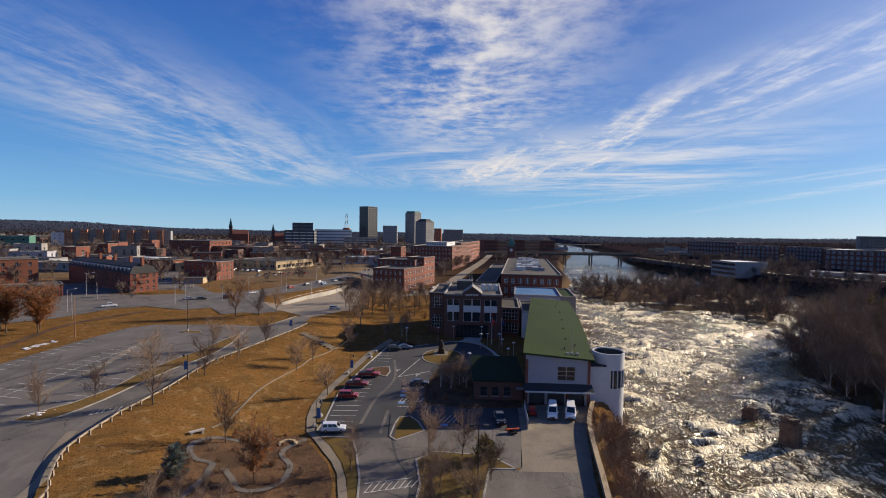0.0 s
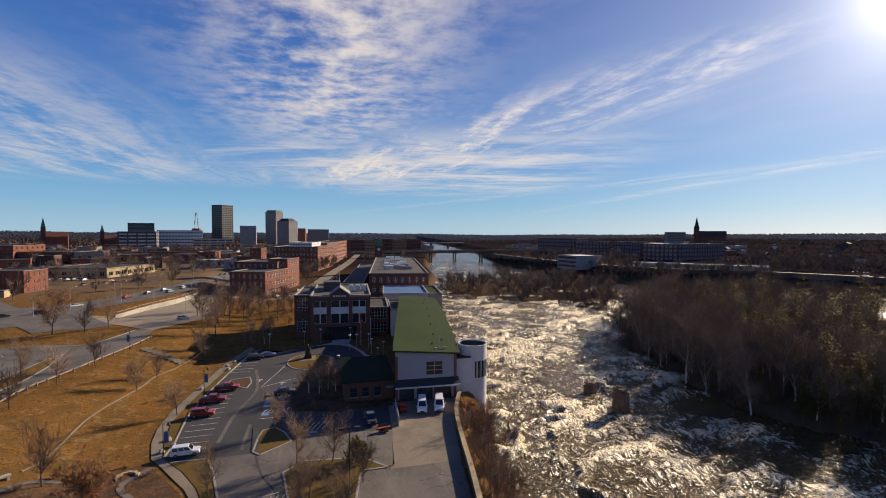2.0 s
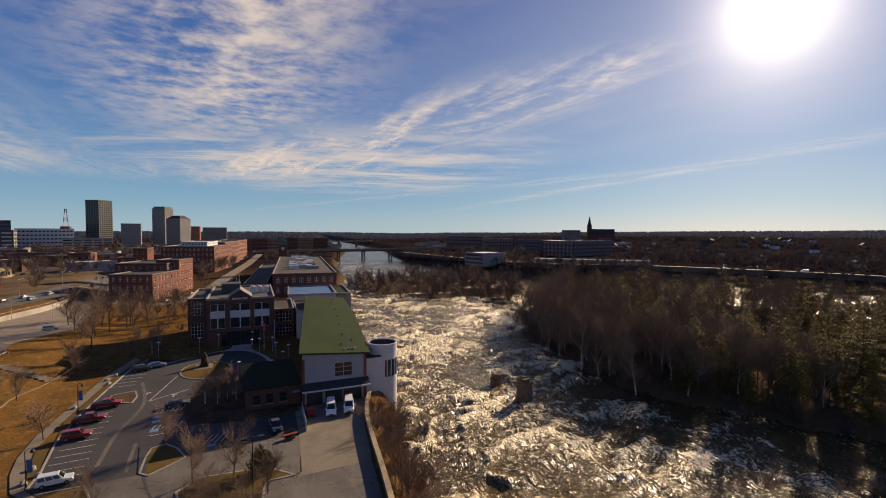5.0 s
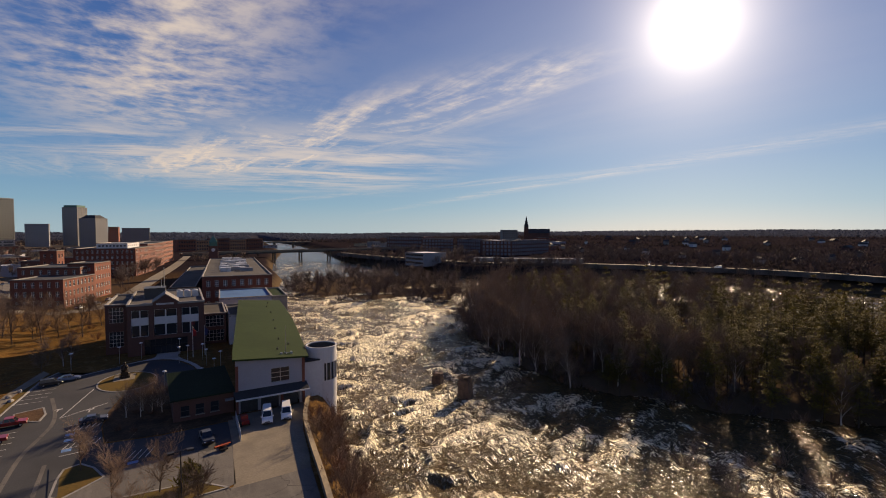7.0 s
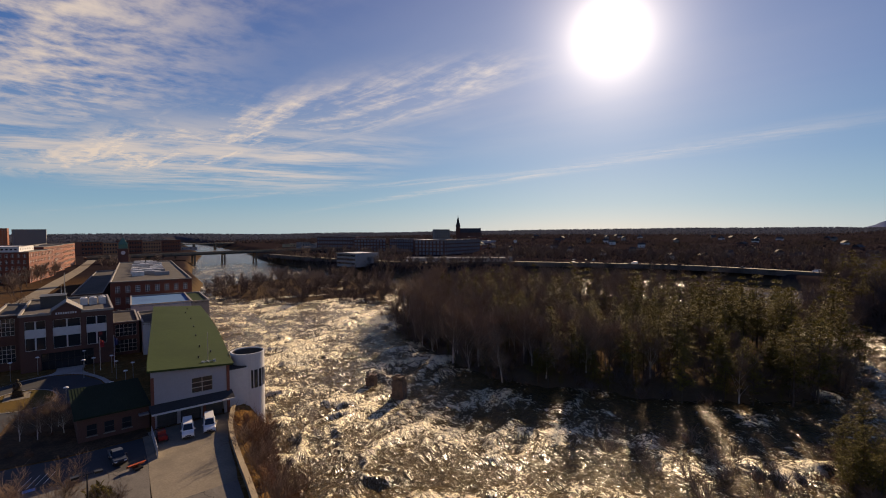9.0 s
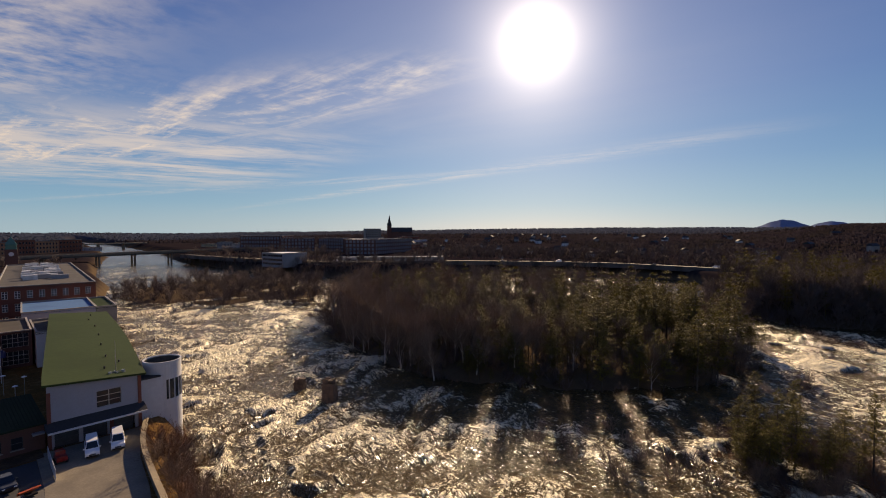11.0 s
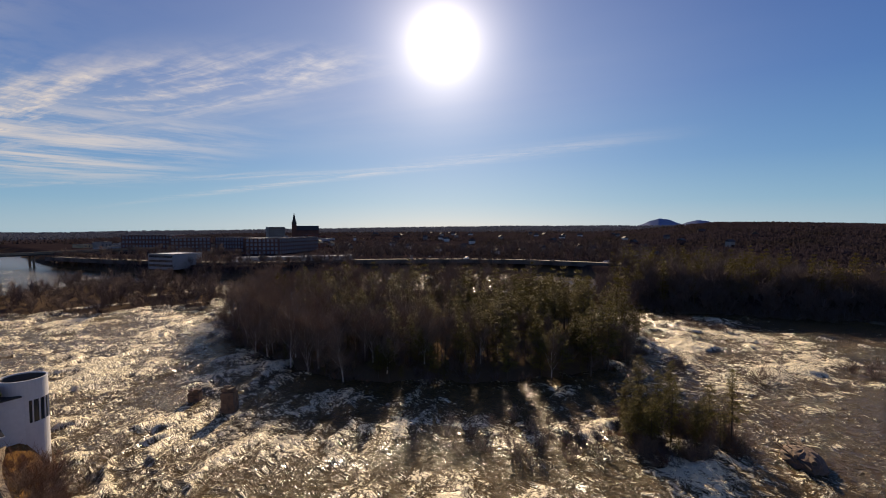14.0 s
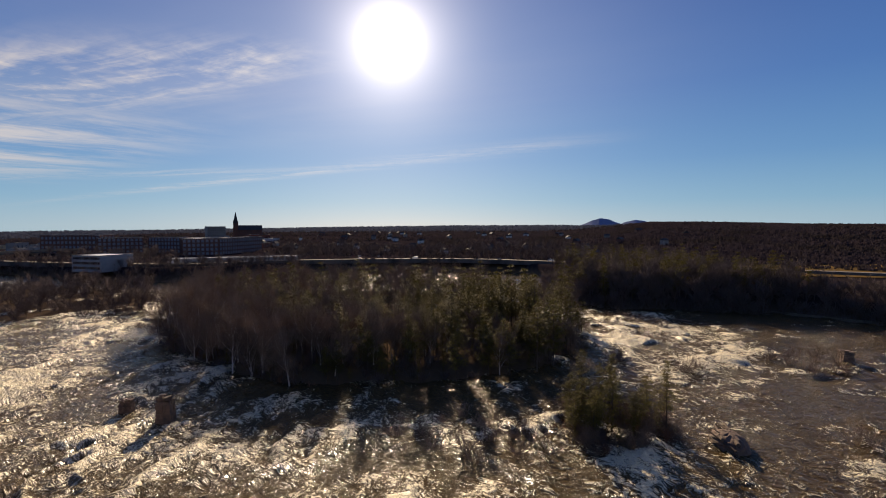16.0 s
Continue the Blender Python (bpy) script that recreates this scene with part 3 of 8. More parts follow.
def water_height(X, Y):
    """Standing waves that break, with churned lumps on their backs."""
    r = rapids(X, Y)
    along, over = 0.5 * X - 0.87 * Y, 0.87 * X + 0.5 * Y
    wx = along + 10 * (churn(X / 12, Y / 12, 21) - 0.5)
    wy = over + 10 * (churn(X / 14, Y / 14, 23) - 0.5)
    swell = churn(wx / 12, wy / 19, 30) - 0.5
    a = smooth01(ridge(churn(wx / 8.5, wy / 15.0, 31), 3.6))
    b = ridge(churn(wx / 3.8, wy / 5.6, 33), 3.2)
    c = np.abs(churn(wx / 2.1, wy / 2.6, 35) - 0.5)
    surge = smooth01((churn(X / 20, Y / 15, 37) - 0.34) / 0.30)
    h = 1.2 * swell + 1.15 * a * (0.25 + 0.75 * surge) + 0.72 * b * (0.4 + 0.6 * surge) + 0.7 * c
    return WATER_Z - 0.60 + r * h + (1 - r) * 0.12


TONGUE = [(312, 30), (275, 6), (235, -6), (195, -18), (155, -12)]


def foam_amount(x, y, z):
    r = rapids(x, y)
    wx = x + 9 * (fbm(x / 12, y / 12, 41, 2) - 0.5)
    wy = y + 14 * (fbm(x / 16, y / 16, 42, 2) - 0.5)
    along, over = 0.5 * wx - 0.87 * wy, 0.87 * wx + 0.5 * wy
    streaks = fbm(along / 18, over / 7.0, 43, 4)
    flecks = fbm(along / 8, over / 3.0, 44, 3)
    tongue = np.exp(-(away(x, y, TONGUE, False) / 24) ** 2)
    slack = smooth01((-16 - y) / 40) * (1 - tongue)
    # calmer water off the island; its shade is also painted as less foam
    lee = np.exp(-(away(x, y, WOODED_ISLAND) / 11) ** 2) * (x < 215) * smooth01((125 - y) / 30)
    f = 0.42 + 0.40 * (z - WATER_Z) + 0.95 * (streaks - 0.5) + 1.6 * slack * (flecks - 0.5) + 0.05 * tongue - 0.42 * slack + 0.08 * smooth01((y - 50) / 50) - 0.24 * lee
    f = f * (0.35 + 0.65 * smooth01(away(x, y, WEST_BANK, False) / 26))
    return np.clip(f * smooth01((r - 0.02) / 0.5), 0, 1)


def water_material():
    """Brown flood water; foam gathers in torn patches cut by dark wave lines."""
    m = bpy.data.materials.new("river_water")
    m.use_nodes = True
    t = m.node_tree
    N = Nodes(t)
    bs = t.nodes["Principled BSDF"]
    co = t.nodes.new("ShaderNodeTexCoord").outputs["Object"]
    foam, amount = t.nodes.new("ShaderNodeAttribute"), t.nodes.new("ShaderNodeAttribute")
    foam.attribute_name, amount.attribute_name = "foam", "rough_water"
    along, over = N.vec("DOT_PRODUCT", co, (0.5, -0.87, 0)), N.vec("DOT_PRODUCT", co, (0.87, 0.5, 0))
    p = N.xyz(along, N.math("MULTIPLY", over, 0.78), 0.0)
    bend = N.math("MULTIPLY_ADD", N.noise(p, 0.16, 3.0), 7.0, -3.5)
    p = N.vec("ADD", p, N.xyz(bend, N.math("MULTIPLY", bend, -0.8), 0.0))

    def billow(scale, detail):
        """Rounded heaps parted by sharp creases."""
        return N.math("MINIMUM", N.math("MULTIPLY", N.math("ABSOLUTE", N.math("SUBTRACT", N.noise(p, scale, detail, 0.6, 0.25), 0.5)), 5.0), 1.0)

    b1, b2, b3 = billow(0.30, 3.0), billow(0.85, 3.0), billow(2.3, 3.0)
    grain = N.noise(p, 6.0, 4.0, 0.7)
    heap = N.math("ADD", N.math("MULTIPLY_ADD", b1, 0.50, -0.21), N.math("ADD", N.math("MULTIPLY_ADD", b2, 0.55, -0.23), N.math("MULTIPLY_ADD", b3, 0.40, -0.17)))
    heap = N.math("ADD", heap, N.math("MULTIPLY_ADD", grain, 0.8, -0.4))
    k = N.ramp(N.math("ADD", heap, foam.outputs["Fac"]), 0.33, 0.72)
    brown = N.mix(N.ramp(grain, 0.3, 0.7), (0.042, 0.026, 0.007), (0.110, 0.068, 0.020))
    white = N.mix(N.ramp(grain, 0.3, 0.7), (0.66, 0.54, 0.31), (0.93, 0.84, 0.60))
    t.links.new(N.mix(k, brown, white), bs.inputs["Base Color"])
    t.links.new(N.math("MULTIPLY_ADD", k, 0.38, 0.17), bs.inputs["Roughness"])
    bs.inputs["IOR"].default_value = 1.33
    bs.inputs["Specular IOR Level"].default_value = 0.5
    bn = t.nodes.new("ShaderNodeBump")
    bn.inputs["Strength"].default_value = 1.0
    bn.inputs["Distance"].default_value = 0.8
    waves = N.math("ADD", N.math("ADD", N.math("MULTIPLY", b1, 0.9), N.math("MULTIPLY", b2, 0.5)), N.math("ADD", N.math("MULTIPLY", b3, 0.16), N.math("MULTIPLY", grain, 0.10)))
    t.links.new(N.math("MULTIPLY", waves, N.math("MULTIPLY_ADD", amount.outputs["Fac"], 0.9, 0.1)), bn.inputs["Height"])
    t.links.new(bn.outputs[0], bs.inputs["Normal"])
    return m


def on_river(X, Y):
    return inside(X, Y, RIVER) | (away(X, Y, RIVER) < 9)


WATER = water_material()
fine_x = np.concatenate([np.arange(10, 160, 0.6), np.arange(160, 300.1, 1.0)])
fine_y = np.concatenate([np.arange(-130, -30, 1.0), np.arange(-30, 150, 0.6), np.arange(150, 210, 0.9), np.arange(210, 420.1, 1.5)])
river = tagged(new("water", grid_mesh("water", fine_x, fine_y, water_height, WATER, keep=on_river,
                                      attrs={"foam": foam_amount, "rough_water": lambda x, y, z: rapids(x, y)})),
               "brown river in flood with churning white rapids", "river", kind="structure")


def far_river(X, Y):
    return on_river(X, Y) & ~((X > 10) & (X < 300) & (Y > -130) & (Y < 420))


reach = tagged(new("water_reach", grid_mesh("water_reach", np.arange(-90, 520, 10.0), np.arange(-900, 2000, 10.0), water_height, WATER, keep=far_river,
                                            attrs={"foam": foam_amount, "rough_water": lambda x, y, z: rapids(x, y)})),
               "calm brown reaches of the river beyond the rapids", "river", kind="structure")


# ---- sheets of paving, laid on the ground
def draped(poly, dz, step=0.0):
    bm = bmesh.new()
    vs = [bm.verts.new((x, y, 0)) for x, y in poly]
    bm.faces.new(vs)
    if step:
        for k, nrm in ((0, (1, 0, 0)), (1, (0, 1, 0))):
            lo, hi = min(p[k] for p in poly), max(p[k] for p in poly)
            c = math.ceil(lo / step) * step
            while c < hi:
                bmesh.ops.bisect_plane(bm, geom=bm.verts[:] + bm.edges[:] + bm.faces[:], plane_co=tuple(c * q for q in nrm), plane_no=nrm)
                c += step
    bmesh.ops.triangulate(bm, faces=bm.faces[:])
    bm.verts.index_update()
    co = np.array([v.co[:] for v in bm.verts])
    zz = land(co[:, 0], co[:, 1]) + dz
    g = Geo()
    faces = []
    for f in bm.faces:
        ids = [v.index for v in f.verts]
        (x0, y0, _), (x1, y1, _), (x2, y2, _) = (co[i] for i in ids)
        faces.append(ids if (x1 - x0) * (y2 - y0) - (x2 - x0) * (y1 - y0) > 0 else ids[::-1])
    g.add([(x, y, z) for (x, y, _), z in zip(co, zz)], faces)
    bm.free()
    return g


def sheet(name, poly, mat, dz, label, category, step=0.0):
    return setting(name, draped(poly, dz, step), mat, label, category)


def ribbon(line, width, closed=False):
    """The outline of a band along a line of points."""
    n = len(line)
    left, right = [], []
    for i, (x, y) in enumerate(line):
        a, b = line[max(i - 1, 0)], line[min(i + 1, n - 1)]
        d = math.hypot(b[0] - a[0], b[1] - a[1])
        nx, ny = -(b[1] - a[1]) / d, (b[0] - a[0]) / d
        left.append((x + nx * width / 2, y + ny * width / 2))
        right.append((x - nx * width / 2, y - ny * width / 2))
    return left + right[::-1]


def smooth_line(pts, n=5):
    """A smooth line through the points."""
    out = []
    for i in range(len(pts) - 1):
        p0, p1, p2, p3 = (Vector(pts[max(0, min(len(pts) - 1, i + k))]) for k in (-1, 0, 1, 2))
        for j in range(n):
            t = j / n
            q = 0.5 * (2 * p1 + (p2 - p0) * t + (2 * p0 - 5 * p1 + 4 * p2 - p3) * t * t + (3 * p1 - p0 - 3 * p2 + p3) * t ** 3)
            out.append(tuple(q))
    return out + [tuple(pts[-1])]


def kerb(line, label="pale granite kerb edging the paving", high=0.16, width=0.32, mat=None):
    g = Geo()
    for (x0, y0), (x1, y1) in zip(line, line[1:]):
        d = math.hypot(x1 - x0, y1 - y0)
        if d < 0.05:
            continue
        nx, ny = -(y1 - y0) / d * width / 2, (x1 - x0) / d * width / 2
        za, zb = height(x0, y0), height(x1, y1)
        c = [(x0 + nx, y0 + ny), (x0 - nx, y0 - ny), (x1 - nx, y1 - ny), (x1 + nx, y1 + ny)]
        lo, hi = (za - 0.1, za - 0.1, zb - 0.1, zb - 0.1), (za + high, za + high, zb + high, zb + high)
        g.add([(*p, z) for p, z in zip(c, lo)] + [(*p, z) for p, z in zip(c, hi)],
              ((4, 7, 6, 5), (0, 4, 5, 1), (1, 5, 6, 2), (2, 6, 7, 3), (3, 7, 4, 0)))
    return setting("kerb", g, mat or KERB, label, "kerb")


STREET = smooth_line([(-260, 100), (-163, 180), (-120, 218), (-92, 248), (-72, 300), (-62, 350), (-54, 430), (-30, 560), (0, 700)])
sheet("road", ribbon(STREET, 22), ASPHALT, 0.07, "grey asphalt main street with traffic lanes", "road", 8.0)
sheet("road_cross", ribbon(smooth_line([(-110, 222), (-190, 330), (-300, 520)]), 11), ASPHALT, 0.085, "side street running into the town", "road", 8.0)
MILL_STREET = smooth_line([(-28, 268), (-8, 282), (4, 330), (20, 420), (46, 560), (75, 740)])
sheet("road_mills", ribbon(MILL_STREET, 9), CONCRETE, 0.07, "pale worn street between the brick mills", "road", 8.0)
sheet("street_lot", [(-262, 178), (-186, 216), (-142, 256), (-150, 284), (-170, 300), (-226, 262), (-280, 210)], ASPHALT, 0.09, "grey asphalt lot round the brick terraces", "car park", 8.0)
sheet("road_junction", [(-150, 158), (-140, 169), (-131.5, 199), (-119, 195), (-105, 190), (-97, 196), (-85.5, 181), (-79, 186), (-73, 184), (-66, 190), (-76, 204), (-82, 214), (-88, 232), (-100, 246), (-121, 240), (-146, 230), (-176, 233), (-197, 208), (-180, 186)],
      ASPHALT, 0.14, "broad grey asphalt junction before the brick terraces", "road", 5.0)
# ---------------------------------------------------------------- the site: car parks, paths, beds
def line_piece(parent, p, q, width=0.14, mat=None, name="marking", dz=0.012):
    """One painted line from p to q on a car park."""
    z = height(*p) + LINE_Z + dz
    d = math.hypot(q[0] - p[0], q[1] - p[1])
    nx, ny = -(q[1] - p[1]) / d * width / 2, (q[0] - p[0]) / d * width / 2
    return part(name, Geo().quad((p[0] - nx, p[1] - ny, z), (q[0] - nx, q[1] - ny, z), (q[0] + nx, q[1] + ny, z), (p[0] + nx, p[1] + ny, z)), mat or WHITE_LINE, parent)


LINE_Z = 0.04
LOT = [(-14.5, 158), (-17.2, 152), (-20.2, 134), (-22.5, 118), (-23.6, 104), (-22.9, 92), (-23.2, 86.6), (-21.7, 84.2), (-16.0, 84), (-14.4, 79), (-12.2, 70), (-11.3, 63), (-9, 40), (-2, 40),
       (-3.4, 65), (-3, 69), (-3.8, 76), (-0.8, 79.1), (5, 78.3), (8.7, 77.8), (12.3, 73.8), (13.3, 74), (15.3, 87.3), (16.5, 99.2), (5, 99.2), (-3.4, 101), (-4, 110), (-3, 118), (-1, 127),
       (5, 129), (14, 132), (16, 137), (15.5, 145), (12.5, 154), (7, 158), (0, 156.5), (-6, 152.6), (-11, 150.4)]
car_park = sheet("car_park", LOT, ASPHALT_DARK, 0.04, "dark asphalt car park beside the offices", "car park")
sheet("car_park_entry", [(-16.0, 84), (-9.2, 84.2), (-8, 83), (-3, 87), (0, 89.6), (8, 88.6), (15.2, 87.2), (13.3, 74), (12.3, 73.8), (8.7, 77.8), (5, 78.3), (-0.8, 79.1), (-3.8, 76), (-3, 69), (-3.4, 65), (-2, 40),
                         (-9, 40), (-11.3, 63), (-12.2, 70), (-14.4, 79)], ASPHALT, 0.05, "paler worn asphalt at the car park entry", "car park")
sheet("concrete_apron", [(13.1, 74), (15.3, 87.3), (16.8, 101.5), (32.4, 101), (30.8, 97), (27.6, 87), (25.2, 76), (24.2, 72.6), (12.6, 72.8)], CONCRETE, 0.05, "pale concrete apron before the garages", "driveway")
sheet("lower_drive", [(8, 73.4), (24.3, 72.8), (21.5, 58), (17, 40), (6, 40), (6.5, 66)], ASPHALT, 0.045, "grey asphalt drive by the river wall", "driveway")
UPPER = [(-112, 40), (-50, 40), (-50.6, 57), (-54.4, 64.4), (-57, 70), (-58.4, 78), (-58.4, 92), (-58.6, 108), (-58.2, 118), (-55.6, 130), (-52, 145), (-48.8, 160), (-50, 178), (-54.6, 181), (-58.3, 170.9), (-62, 160),
         (-73, 162.5), (-99, 161), (-104.7, 154.5), (-106, 137.4), (-106.6, 122.4), (-107.2, 112.8), (-120, 92), (-150, 80), (-150, 40)]
upper_park = sheet("upper_car_park", UPPER, ASPHALT, 0.04, "empty grey asphalt car park above the slope", "car park", 6.0)
sheet("ramp_plaza", [(-54.6, 181), (-50, 178), (-46, 190), (-40, 206), (-42, 241), (-47, 268), (-30, 268), (-28, 276), (-50, 278), (-55, 283), (-58.5, 262), (-60.6, 251), (-67, 233), (-74, 216), (-88, 208), (-78, 200), (-64, 190)],
      PLAZA, 0.10, "pale asphalt turning area below the ramp", "road", 4.0)
# worn pale wheel tracks and dark joints
for pts, w, m, par in (([(-96, 86), (-92.8, 109), (-89.3, 130), (-86.7, 148)], 0.55, ASPHALT_DARK, upper_park), ([(-80, 92), (-82.4, 113.5), (-86, 130), (-88.6, 146)], 1.7, CONCRETE, upper_park),
                       ([(-15.5, 90), (-14.6, 103), (-11.8, 118), (-13.6, 135)], 0.7, ASPHALT, car_park), ([(-11.2, 86), (-11.0, 97)], 0.6, ASPHALT, car_park),
                       ([(-70, 78), (-62, 84), (-57.5, 100)], 0.3, ASPHALT_DARK, upper_park), ([(-8.6, 83), (-7, 76), (-4.6, 70), (-4.2, 62)], 0.35, ASPHALT_DARK, car_park)):
    g = draped(ribbon(smooth_line(pts, 6), w), 0.062 if par is car_park else 0.052, 3.0)
    part("worn_track", g, m, par)
# parking bays
LINE_Z = 0.05
for i in range(11):
    y = 88.4 + i * 2.75
    x = -22.4 if y < 108 else -22.0
    line_piece(car_park, (x, y), (x + 5.2, y + 0.1))
for i in range(6):
    y = 134.0 + i * 2.9
    x = -20.0 + (y - 134) * 0.16
    line_piece(car_park, (x, y), (x + 5.0, y - 0.2))
line_piece(car_park, (-20.0, 133.8), (-17.0, 152.0), 0.16)
for i in range(6):
    y = 99.4 + i * 2.9
    line_piece(car_park, (-9.4, y), (-4.6, y + 0.15))
for y in (102.0, 110.6):
    for k in range(6):
        line_piece(car_park, (-9.2 + k * 0.9, y + 0.2), (-8.4 + k * 0.9, y + 2.4), 0.12)
for y in (100.6, 105.4, 108.2):
    line_piece(car_park, (-9.3, y + 0.9), (-7.9, y + 0.9), 1.2, BLUE_LINE, "bay_symbol")
for k in range(4):
    line_piece(car_park, (-0.4 + k * 0.95, 91.2), (1.2 + k * 0.95, 94.8), 0.12)
line_piece(car_park, (0.0, 90.2), (1.5, 90.2), 1.0, BLUE_LINE, "bay_symbol")
line_piece(car_park, (-11.0, 119.6), (-6.2, 137.0), 0.16)
line_piece(car_park, (-11.0, 119.6), (-3.2, 124.6), 0.16)
for x, y in ((-11.9, 125.2), (-6.4, 121.6)):
    line_piece(car_park, (x, y - 1.2), (x + 0.2, y + 0.4), 0.25, name="arrow")
    line_piece(car_park, (x - 0.5, y + 0.4), (x + 0.9, y + 0.5), 0.5, name="arrow")
for k in range(8):
    line_piece(car_park, (-10.8 + k * 0.95, 66.2 + k * 0.2), (-9.9 + k * 0.95, 69.0 + k * 0.12), 0.12, dz=0.03)
line_piece(car_park, (-11.2, 68.6), (-4.2, 70.4), 0.13, dz=0.03)
line_piece(car_park, (-11.0, 66.0), (-3.9, 68.2), 0.13, dz=0.03)
for i in range(14):
    y = 86 + i * 3.55
    line_piece(upper_park, (-106.3, y + 5.5), (-101.5, y + 4.4), 0.13)
    line_piece(upper_park, (-91.0, y - 1), (-86.6, y - 1.8), 0.13)
    line_piece(upper_park, (-86.3, y - 1.9), (-81.8, y - 2.7), 0.13)
    if i < 11:
        line_piece(upper_park, (-74.8, y + 3.2), (-69.8, y + 2.4), 0.13)
line_piece(upper_park, (-86.5, 84), (-86.3, 132), 0.13)
for i in range(6):
    line_piece(upper_park, (-62.9 + i * 0.7, 83.0 + i * 0.5), (-63.4 + i * 0.7, 84.6 + i * 0.5), 0.12)
line_piece(upper_park, (-63.0, 82.8), (-58.8, 85.8), 0.12)

# walks and beds
sheet("footpath", [(-17.9, 161.9), (-22.7, 142.8), (-25.5, 122.7), (-27.5, 107.5), (-27.6, 98.9), (-26.8, 92.8), (-25.0, 86.3), (-22.6, 82.8), (-20.0, 78.6), (-17.6, 74.9), (-15.9, 71.2), (-14.3, 64.8), (-11, 46), (-9.7, 46), (-13.0, 65.0),
                   (-14.2, 69.7), (-16.1, 74.8), (-19.3, 80.6), (-22.0, 84.2), (-23.4, 86.3), (-24.9, 92.9), (-26.0, 101.4), (-24.8, 113.7), (-20.6, 142.4), (-16.2, 158)],
      CONCRETE, 0.11, "pale concrete footpath beside the car park", "footpath", 4.0)
sheet("verge", [(-24.3, 106), (-23.2, 92), (-23.4, 86.6), (-24.7, 92.9), (-25.8, 101.4)], LAWN, 0.10, "winter lawn verge between path and kerb", "lawn", 3.0)
sheet("verge_south", [(-21.6, 84.0), (-16.1, 83.8), (-14.6, 79), (-12.4, 70), (-11.2, 62), (-10, 50), (-12.4, 62), (-14.0, 69.7), (-15.9, 74.8), (-19.1, 80.6)], LAWN, 0.09, "winter lawn verge between path and kerb", "lawn", 3.0)
sheet("verge_north", [(-24.6, 113.7), (-20.5, 141), (-17.4, 152), (-20.3, 134), (-22.6, 118), (-23.7, 104.5)], LAWN, 0.10, "winter lawn verge between path and kerb", "lawn", 3.0)
BED_A = [(-9.2, 84.6), (-8.9, 90), (-8.3, 93.4), (-6.2, 94.2), (-4.4, 91.5), (-3.0, 87.2), (-8.0, 83.2)]
BED_B = [(-3.9, 76.0), (-0.8, 79.0), (5, 78.2), (8.7, 77.6), (12.2, 73.4), (7.9, 73.4), (6.4, 66), (4, 44), (-1.4, 44), (-3.2, 65.1), (-2.9, 68.6)]
CIRCLE = [(0.5 + 6.2 * math.cos(a * math.pi / 12), 139.6 + 8.2 * math.sin(a * math.pi / 12)) for a in range(24)]
BED_C = [(-18.9, 127.2), (-14.4, 128.6), (-13.6, 124), (-14.2, 119.8), (-18.2, 122.6)]
for nm, bed, m, lb in (("planting_bed", BED_A, LAWN, "kerbed island of winter grass"), ("planting_bed_entry", BED_B, LAWN, "kerbed bed of winter grass and shrubs"),
                       ("turning_circle", CIRCLE, LAWN, "grassed turning circle round the statue"), ("planting_bed_bay", BED_C, MULCH, "kerbed mulch bed between bays")):
    sheet(nm, bed, m, 0.12, lb, "planting bed")
    kerb(bed + bed[:1])
kerb([(-14.5, 158), (-17.2, 152), (-20.2, 134), (-22.5, 118), (-23.6, 104), (-22.9, 92), (-23.2, 86.6)])
kerb([(-21.7, 84.2), (-16.0, 84), (-14.4, 79), (-12.2, 70), (-11.3, 63), (-9, 40)])
sheet("bed_slab", [(-10.2, 95), (-9.0, 95.6), (-8.6, 91), (-8.3, 84.2), (-9.4, 84.4)], ASPHALT_DARK, 0.13, "dark paved strip along the bed", "paving")
sheet("bed_strip", [(-4.7, 71.6), (-3.4, 72.6), (-2.2, 62), (-3.8, 62)], ASPHALT_DARK, 0.07, "dark paved strip along the bed", "paving")
sheet("statue_plinth_paving", [(-2.6, 140.4), (2.0, 140.6), (2.4, 146.4), (-2.2, 146.2)], CONCRETE, 0.17, "square of pale paving under the statue", "paving")
sheet("entrance_walk", smooth_line([(-15.6, 150.6), (-11.0, 151.4), (-4, 154.6), (2, 158.4), (7, 160.6), (8.2, 165.6)], 3) + smooth_line([(14.6, 165.0), (13.2, 158.6), (16.6, 147), (18, 135), (16.4, 134.6), (15.8, 145), (12.6, 154.4), (7, 158.3), (0, 156.8), (-6, 153), (-11, 150.6)], 3),
      CONCRETE_PALE, 0.08, "pale concrete walk to the entrance", "footpath")
sheet("shrub_bed", [(-3.2, 101.4), (5.4, 99.6), (17.6, 99.5), (18, 106), (18, 132), (14.2, 131.6), (5, 128.6), (-0.8, 126.6), (-2.8, 118), (-3.8, 110)], MULCH, 0.10, "mulched shrub bed before the offices", "planting bed")
